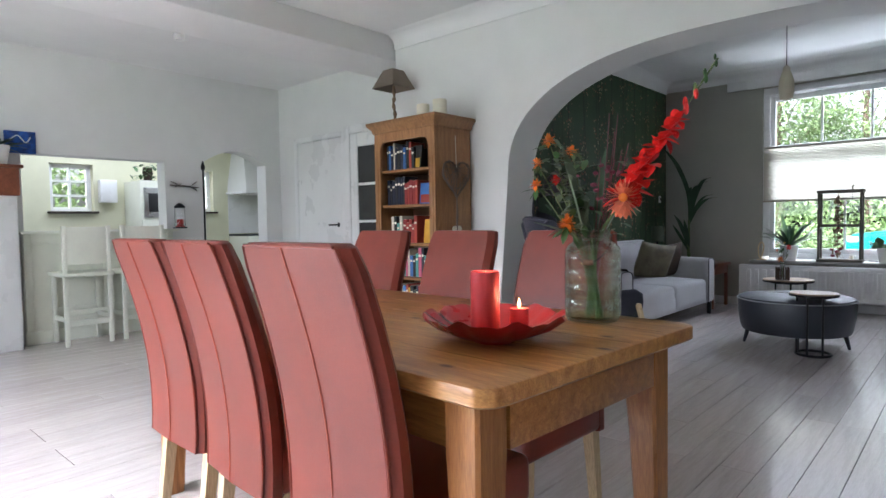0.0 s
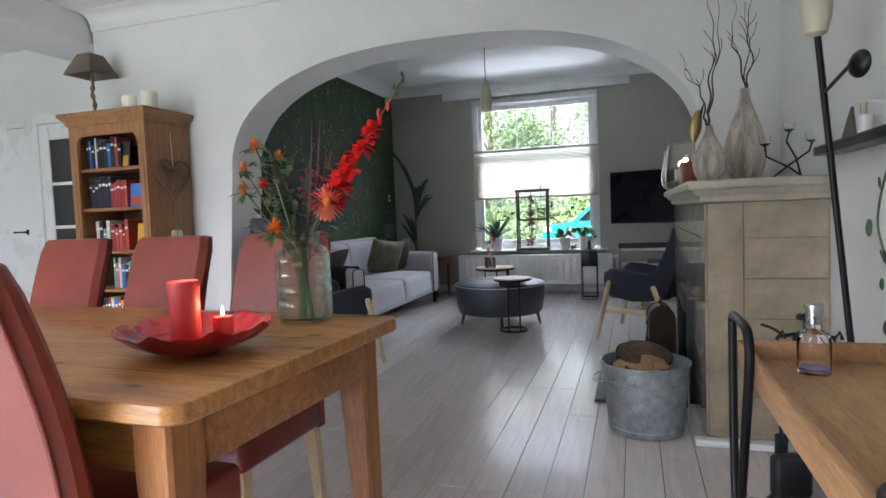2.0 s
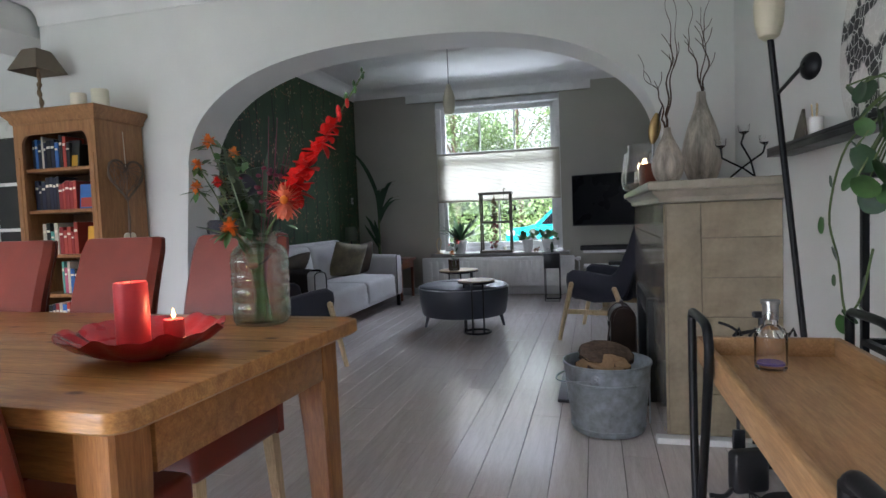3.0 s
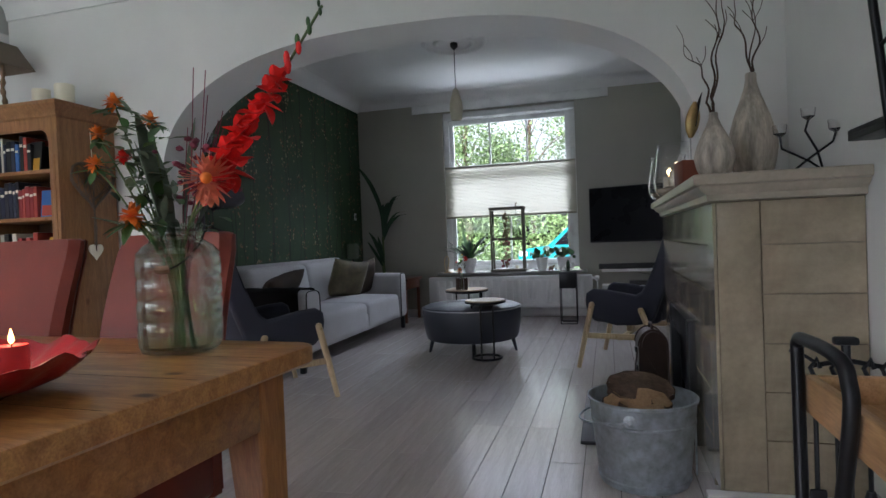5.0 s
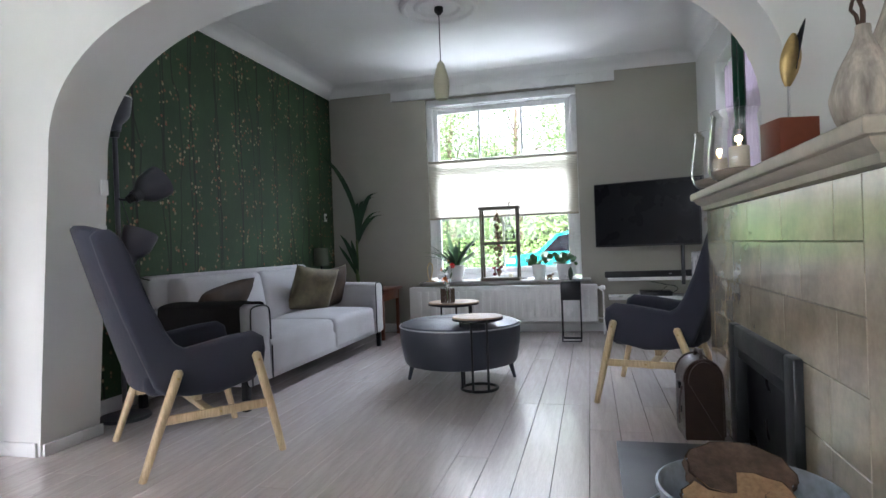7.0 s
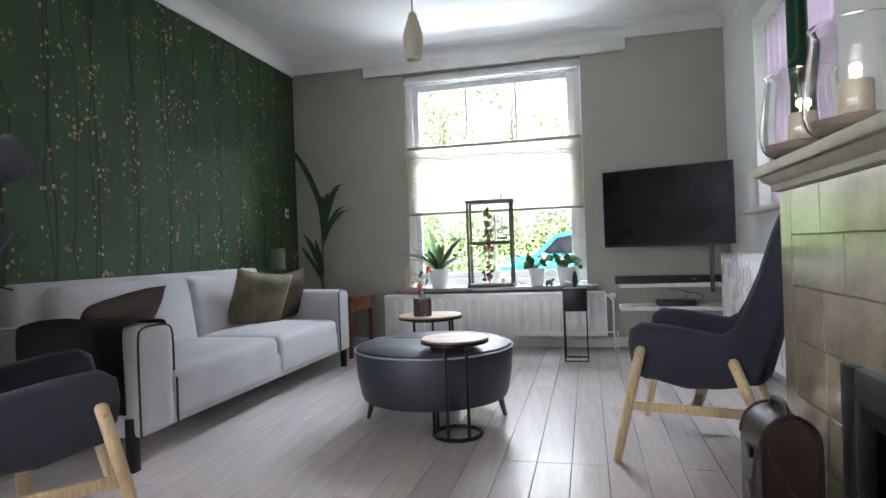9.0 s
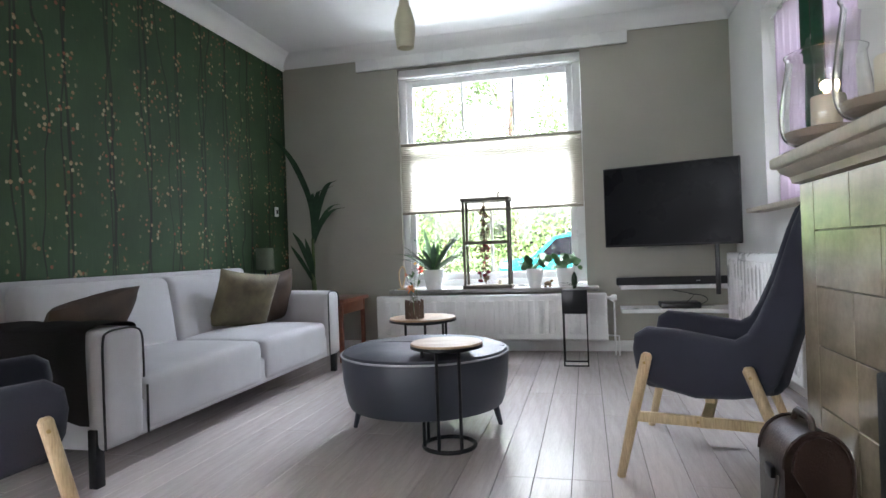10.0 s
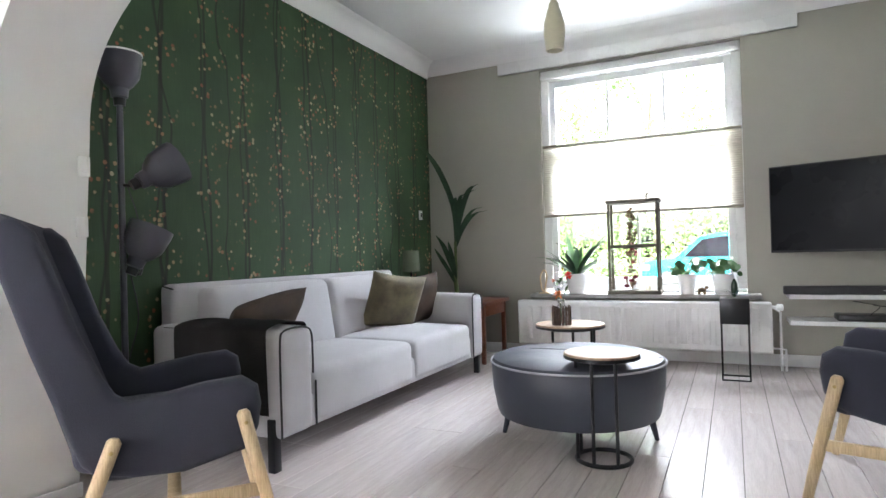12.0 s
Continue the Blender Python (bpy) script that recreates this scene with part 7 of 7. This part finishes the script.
def bar_stool(m):
    s = thing("bar_stool", "white painted wooden bar stool with a panel back", "stool", m, "stools at the breakfast bar")
    w, d = 0.20, 0.19
    for x in (-w, w - 0.035):
        part("front_leg", box((x, d - 0.035, 0), (x + 0.035, d, 0.63), 0.003), "creamwood", s)
        part("back_leg", box((x, -d, 0), (x + 0.035, -d + 0.035, 1.09), 0.003), "creamwood", s)
        part("side_stretcher", box((x + 0.008, -d + 0.035, 0.22), (x + 0.027, d - 0.035, 0.26)), "creamwood", s)
    part("seat", box((-w - 0.02, -d - 0.015, 0.63), (w + 0.02, d + 0.02, 0.665), 0.006), "creamwood", s)
    for z0, z1 in ((0.18, 0.23), (0.30, 0.33)):
        part("stretcher", box((-w + 0.035, -d + 0.008, z0), (w - 0.035, -d + 0.027, z1)), "creamwood", s)
        part("stretcher", box((-w + 0.035, d - 0.027, z0), (w - 0.035, d - 0.008, z1)), "creamwood", s)
    part("back_panel", box((-w + 0.035, -d + 0.008, 0.74), (w - 0.035, -d + 0.025, 1.08), 0.003), "creamwood", s)
    return s


copy_thing(bar_stool(pose(-6.20, 1.87, 0, 0, 0, 90)), pose(-6.20, 2.36, 0, 0, 0, 90))

l_ = thing("red_lantern", "glass lantern with a red candle on the bar", "lantern", pose(-6.40, 2.90, 1.048))
part("frame", box((-0.055, -0.055, 0), (0.055, 0.055, 0.015), 0.003), "blackmetal", l_)
part("glass", lathe([(0.05, 0.016), (0.055, 0.03), (0.052, 0.22), (0.049, 0.22), (0.051, 0.03), (0.001, 0.02)], 20), "glass", l_)
part("red_candle", lathe([(0.035, 0.021), (0.035, 0.10), (0.001, 0.10)], 18), "wax", l_)
part("top", lathe([(0.055, 0.221), (0.055, 0.24), (0.02, 0.27), (0.004, 0.275)], 18), "blackmetal", l_)
o_ = thing("wall_bird_ornament", "dark metal bird and leaf ornament on the wall", "ornament", pose(XK + 0.02, 2.98, 1.52))
bm = bmesh.new()
for a, b in (((0, -0.05, 0), (0, -0.14, 0.04)), ((0, -0.02, 0), (0, 0.10, -0.02)), ((0, 0.06, 0.0), (0, 0.16, -0.06)), ((0, 0.0, 0.02), (0, -0.10, -0.03)), ((0, 0.10, 0.0), (0, 0.17, 0.05))):
    leaf_blade(bm, a, b, 0.05, 0, 0.2, 4)
part("silhouette", bm, "greywood", o_)
part("branch", tube([(0, -0.14, 0.0), (0, 0.18, -0.02)], 0.006, 6), "greywood", o_)
o_ = thing("iron_candle_spike", "tall thin dark iron stake against the wall", "ornament", pose(XK + 0.05, 3.20, 0))
part("stake", tube([(0, 0, 0.0), (0, 0, 1.72)], 0.010, 8), "blackmetal", o_)
part("finial", lathe([(0.02, 1.70), (0.025, 1.73), (0.004, 1.80)], 12), "blackmetal", o_)

# sideboard with painting and plant, left of the bar
c_ = thing("tall_sideboard", "white sideboard with a mahogany upper shelf", "sideboard")
part("body", box((XK + 0.001, 0.70, 0), (-6.22, 1.40, 1.36), 0.006), "trim", c_)
part("upper_shelf", box((XK + 0.001, 0.70, 1.361), (-6.20, 1.42, 1.60), 0.006), "redbrown", c_)
part("shelf_cap", box((XK + 0.001, 0.68, 1.60), (-6.18, 1.45, 1.63), 0.006), "redbrown", c_)
pot(pose(-6.33, 1.28, 1.63), r=0.11, h=0.17, label="white ceramic pot on the sideboard")
p_ = thing("trailing_house_plant", "bushy dark green trailing house plant", "plant", pose(-6.33, 1.28, 1.78))
rng_ = random.Random(21)
for k in range(34):
    a = rng_.uniform(0, 6.28)
    bm = bmesh.new()
    L = rng_.uniform(0.12, 0.32)
    leaf_blade(bm, (0, 0, 0), (L * 0.5 * math.cos(a), L * math.sin(a), rng_.uniform(0.0, 0.14)), 0.05, rng_.uniform(0.0, 0.12), 0.2, 5)
    part("leaf", bm, "leafdark", p_)
a_ = thing("small_painting", "small bright blue abstract canvas on the wall", "painting", pose(XK + 0.001, 1.38, 1.76))
part("canvas", box((0, 0, 0), (0.025, 0.24, 0.20), 0.002), "blue", a_)
part("brush_stroke", tube(bend([(0.026, 0.04, 0.12), (0.026, 0.10, 0.16), (0.026, 0.16, 0.10), (0.026, 0.20, 0.15)], 5), 0.006, 6), "pot", a_)
a_ = thing("small_painting", "small bright blue abstract canvas on the wall", "painting", pose(XK + 0.001, 1.08, 1.78))
part("canvas", box((0, 0, 0), (0.025, 0.22, 0.20), 0.002), "blue", a_)

# kitchen beyond the openings
k_ = thing("kitchen_tall_unit", "cream tall kitchen unit with a built-in microwave", "cabinet", pose(-9.2, 3.35, 0))
part("carcass", box((0, 0, 0), (0.58, 0.62, 1.72), 0.004), "creamwood", k_)
part("microwave", box((0.581, 0.04, 1.20), (0.605, 0.58, 1.62), 0.006), "steel", k_, "steel microwave oven front")
part("oven_window", box((0.606, 0.10, 1.28), (0.611, 0.44, 1.54), 0.004), "blackplastic", k_)
part("door", box((0.581, 0.02, 0.10), (0.60, 0.60, 1.16), 0.005), "creamwood", k_)
p_ = thing("ivy_plant", "leafy green plant on top of the kitchen unit", "plant", pose(-8.85, 3.55, 1.72))
for k in range(40):
    bm = bmesh.new()
    at = Vector((rng_.uniform(-0.1, 0.2), rng_.uniform(-0.25, 0.25), rng_.uniform(0.0, 0.25)))
    leaf_blade(bm, at, at + Vector((rng_.uniform(-0.05, 0.1), rng_.uniform(-0.1, 0.1), rng_.uniform(-0.06, 0.06))), 0.06, 0.02, 0.2, 3)
    part("leaf", bm, "leaf", p_)
part("root_ball", lathe([(0.05, 0), (0.07, 0.12), (0.06, 0.2)], 14), "soil", p_)
k_ = thing("wall_dispenser", "white wall box in the kitchen", "dispenser", pose(-9.2, 3.0, 1.42))
part("box", box((0, 0, 0), (0.12, 0.22, 0.32), 0.01), "trim", k_)
k_ = thing("kitchen_range", "cream range cooker under a white plastered hood", "cooker", pose(-9.2, 4.95, 0))
part("body", box((0, 0, 0), (0.62, 0.84, 0.90), 0.006), "creamwood", k_)
part("hob", box((0.0, 0.0, 0.90), (0.62, 0.84, 0.93), 0.004), "iron", k_)
for y in (0.05, 0.45):
    part("oven_door", box((0.621, y, 0.20), (0.645, y + 0.34, 0.70), 0.01), "creamwood", k_)
k_ = thing("chimney_hood", "white plastered cooker hood with a shelf and blue plate", "hood", pose(-9.2, 4.95, 0))
rows = [[(0, 0, 1.62), (0.60, 0, 1.62), (0.60, 0.87, 1.62), (0, 0.87, 1.62)], [(0, 0, 1.70), (0.60, 0, 1.70), (0.60, 0.87, 1.70), (0, 0.87, 1.70)], [(0, 0.12, 2.49), (0.30, 0.12, 2.49), (0.30, 0.87, 2.49), (0, 0.87, 2.49)]]
part("hood_body", rings(rows), "white", k_)
part("mantel_board", box((-0.0, -0.03, 1.58), (0.64, 0.87, 1.619), 0.004), "trim", k_)
part("plate", lathe([(0.04, 0.0), (0.10, 0.012), (0.098, 0.016), (0.001, 0.006)], 24), "blue", k_, at=pose(0.56, 0.40, 1.82, 0, 70, 0))
part("splashback", box((0.0, 0.0, 0.94), (0.012, 0.87, 1.58)), "trim", k_)
k_ = thing("kitchen_counter", "cream kitchen units with a dark worktop", "cabinet", pose(-9.2, 0.4, 0))
part("carcass", box((0, 0, 0), (0.60, 2.9, 0.88), 0.004), "creamwood", k_)
part("worktop", box((0, 0, 0.88), (0.62, 2.93, 0.92), 0.005), "slate", k_)
c_ = thing("ceiling_spotlight", "small brass and glass ceiling spotlight", "lamp", pose(-4.95, 2.30, HD))
part("rose", lathe([(0.10, -0.001), (0.10, -0.02), (0.04, -0.05)], 20), "brass", c_)
part("glass_shade", lathe([(0.03, -0.05), (0.045, -0.08), (0.04, -0.13), (0.001, -0.135)], 18), "pot", c_)

# ---- outside the front window ----
road = setting("road", box((-60, 17.5, -0.319), (60, 24.0, -0.312)), surface("asphalt", (0.06, 0.06, 0.062), 0.2, 0.9, scale=2, fine=200), "grey asphalt street in front of the house", "road")


def parked_van():
    teal = surface("teal_paint", (0.01, 0.22, 0.24), 0.05, 0.25, fine=10, relief=0, coat=0.8)
    v = thing("parked_car", "turquoise compact car parked along the street", "car", pose(-2.7, 19.6, -0.312))
    L, W, H = 4.3, 1.75, 1.62
    prof = [(0.0, 0.32), (0.0, 0.72), (0.18, 0.88), (0.95, 0.98), (1.55, 1.52), (2.0, H), (3.6, H), (4.1, 1.45), (4.28, 0.95), (L, 0.6), (L, 0.32)]
    part("body", prism(prof, "y", 0.0, W), teal, v)
    for p in ([(1.15, 1.0), (1.62, 1.46), (2.05, 1.53), (2.25, 1.53), (2.25, 1.0)], [(2.33, 1.0), (2.33, 1.53), (3.2, 1.53), (3.2, 1.0)], [(3.28, 1.0), (3.28, 1.53), (3.6, 1.53), (3.95, 1.40), (4.05, 1.0)]):
        part("window", prism(p, "y", -0.008, 0.0), "screen", v)
    part("front_lamp", box((0.02, -0.01, 0.66), (0.30, 0.12, 0.82), 0.03), "pot", v)
    part("rear_lamp", box((4.16, -0.01, 0.8), (4.27, 0.10, 1.15), 0.02), "red", v)
    for x in (0.80, 3.45):
        for y in (-0.01, W - 0.19):
            w = part("wheel", lathe([(0.20, 0.0), (0.31, 0.01), (0.33, 0.04), (0.33, 0.16), (0.31, 0.19), (0.20, 0.20)], 28), "blackplastic", v, at=pose(x, y + 0.2, 0.33, 90, 0, 0))
            part("rim", lathe([(0.19, 0.201), (0.18, 0.206), (0.06, 0.202), (0.002, 0.21)], 20), "steel", w)
    part("door_line", box((2.27, -0.006, 0.40), (2.285, 0.0, 1.5)), "blackplastic", v)


parked_van()


def leaf_cloud(name, parent, centers, per, size, spread, seed, material):
    """Many small leaves scattered round clump centres."""
    rng = np.random.default_rng(seed)
    c = np.repeat(np.array(centers), per, axis=0)
    p = c + rng.normal(0, 1, c.shape) * spread
    n = len(p)
    a = rng.normal(0, 1, (n, 3))
    a /= np.linalg.norm(a, axis=1)[:, None]
    b = np.cross(a, rng.normal(0, 1, (n, 3)))
    b /= np.linalg.norm(b, axis=1)[:, None]
    s = size * rng.uniform(0.6, 1.4, (n, 1))
    verts = np.stack([p - a * s, p + b * s * 0.45, p + a * s, p - b * s * 0.45], axis=1).reshape(-1, 3)
    me = bpy.data.meshes.new(name)
    me.from_pydata(verts.tolist(), [], (np.arange(n)[:, None] * 4 + np.arange(4)).tolist())
    me.materials.append(M[material])
    ob = new(name, me)
    if parent is not None:
        ob.parent = parent
    return ob


M["treeleaf"] = surface("tree_foliage", (0.17, 0.26, 0.09), 0.45, 0.6, scale=0.8, fine=9, relief=0)


def tree(x, y, h, seed):
    t = thing("tree", "leafy broad green street tree with gaps of sky", "tree", pose(x, y, -0.32), "street trees")
    rng = random.Random(seed)
    part("trunk", tube(bend([(0, 0, 0), (0.1, 0, h * 0.25), (-0.05, 0.1, h * 0.5), (0.1, 0, h * 0.8)], 4), [0.22 - 0.013 * i for i in range(13)], 10), "bark", t)
    cs = []
    for k in range(15):
        a, z = rng.uniform(0, 6.28), h * rng.uniform(0.28, 0.95)
        r = h * 0.30 * math.sin(math.pi * min(0.95, (z / h - 0.12)))  * rng.uniform(0.5, 1.1)
        tip = Vector((r * math.cos(a), r * math.sin(a), z))
        part("limb", tube(bend([(0, 0, z * 0.7), tip * 0.5 + Vector((0, 0, z * 0.42)), tip], 4), [0.035, 0.03, 0.026, 0.023, 0.02, 0.018, 0.015, 0.012, 0.01], 6), "bark", t)
        for q in range(6):
            cs.append(tip + Vector((rng.gauss(0, 0.7), rng.gauss(0, 0.7), rng.gauss(0, 0.55))))
    leaf_cloud("crown", t, cs, 120, 0.085, 0.42, seed, "treeleaf")


for x, y, h, s in ((-3.6, 31, 10.5, 1), (-6.5, 29, 9, 2), (2.6, 33, 8.5, 3), (-12, 34, 11, 4)):
    tree(x, y, h, s)
hedge = [Vector((-14 + 0.42 * i, 27.5 + 0.5 * math.sin(i), -0.2 + 0.45 * j)) for i in range(60) for j in range(5 + (i * 7) % 3)]
tagged(leaf_cloud("hedge", None, hedge, 70, 0.09, 0.28, 9, "treeleaf"), "dense green hedge across the street", "hedge", kind="stuff")
hedge2 = [Vector((-11.5 + 0.25 * math.sin(i), 0.6 + 0.32 * i, 0.2 + 0.4 * j)) for i in range(22) for j in range(6)]
tagged(leaf_cloud("hedge", None, hedge2, 90, 0.06, 0.22, 12, "treeleaf"), "dense green hedge outside the kitchen windows", "hedge", kind="stuff")
hedge3 = [Vector((4.5, 4 + 0.4 * i, 0.0 + 0.45 * j)) for i in range(16) for j in range(4)]
tagged(leaf_cloud("hedge", None, hedge3, 70, 0.07, 0.25, 13, "treeleaf"), "green hedge outside the side window", "hedge", kind="stuff")


# ---- floor planks and hearth tiles ----
def plank_mesh(w, length, store={}):
    key = (round(w, 3), round(length, 3))
    if key not in store:
        bm = bmesh.new()
        b = 0.0022
        rings([[(0.0009, 0.0009, -0.012), (w - 0.0009, 0.0009, -0.012), (w - 0.0009, length - 0.0009, -0.012), (0.0009, length - 0.0009, -0.012)],
               [(0.0009, 0.0009, -b), (w - 0.0009, 0.0009, -b), (w - 0.0009, length - 0.0009, -b), (0.0009, length - 0.0009, -b)],
               [(b, b, 0), (w - b, b, 0), (w - b, length - b, 0), (b, length - b, 0)]], bm=bm)
        bmesh.ops.recalc_face_normals(bm, faces=bm.faces)
        me = bpy.data.meshes.new("plank")
        bm.to_mesh(me)
        bm.free()
        me.materials.append(M["plank"])
        store[key] = me
    return store[key]


def lay_planks():
    w, length, rng = 0.1465, 1.38, random.Random(4)
    x = XK
    while x < XR:
        top = YB if x > XL - 0.1 else 4.23
        y = YD - rng.choice((0.0, 0.46, 0.92))
        while y < top:
            a, b = max(y, YD), min(y + length, top)
            if b - a > 0.05:
                ob = new("plank", plank_mesh(min(w, XR - x), b - a))
                ob.location, ob.parent = (x, a, 0), floor
            y += length
        x += w


lay_planks()


def tile_mesh(w, h, store={}):
    key = (round(w, 3), round(h, 3))
    if key not in store:
        bm = box((0.0015, 0, 0.0015), (w - 0.0015, 0.0115, h - 0.0015), 0.0014, 1)
        bmesh.ops.recalc_face_normals(bm, faces=bm.faces)
        me = bpy.data.meshes.new("tile")
        bm.to_mesh(me)
        bm.free()
        me.materials.append(M["tile"])
        store[key] = me
    return store[key]


ROWS_Z = [0.03, 0.222, 0.397, 0.572, 0.749, 0.926, 1.085]
for z0, z1 in zip(ROWS_Z, ROWS_Z[1:]):
    ob = new("tile", tile_mesh(XR - 0.60 - 0.002, z1 - z0))
    ob.location, ob.parent = (0.60, FY0, z0), fire
ob = new("corner_tile", tile_mesh(0.60 - FX - 0.012, 1.055))
ob.location, ob.parent = (FX + 0.012, FY0, 0.03), fire


def front_tile(y0, y1, z0, z1):
    ob = new("tile", tile_mesh(y1 - y0, z1 - z0))
    ob.matrix_basis, ob.parent = Matrix.Translation((FX, y1, z0)) @ pose(0, 0, 0, 0, 0, -90), fire


front_tile(FY0, FY0 + 0.12, 0.03, 1.085)
front_tile(FY1 - 0.12, FY1, 0.03, 1.085)
FZS = [0.0, 0.19, 0.37, OZ + 0.012, 0.749, 0.926, 1.085]
for k, (z0, z1) in enumerate(zip(FZS, FZS[1:])):
    if z1 <= OZ + 0.02:
        spans = [(FY0 + 0.12, 3.26), (3.26, OY0), (OY1, FY1 - 0.39), (FY1 - 0.39, FY1 - 0.12)]
    else:
        n = 4
        a, b = FY0 + 0.12, FY1 - 0.12
        off = 0.17 if k % 2 else 0.0
        cuts = [a] + [a + off + (b - a) * i / n for i in range(0 if off else 1, n)] + [b]
        spans = list(zip(cuts, cuts[1:]))
    for y0, y1 in spans:
        front_tile(y0, y1, z0, z1)
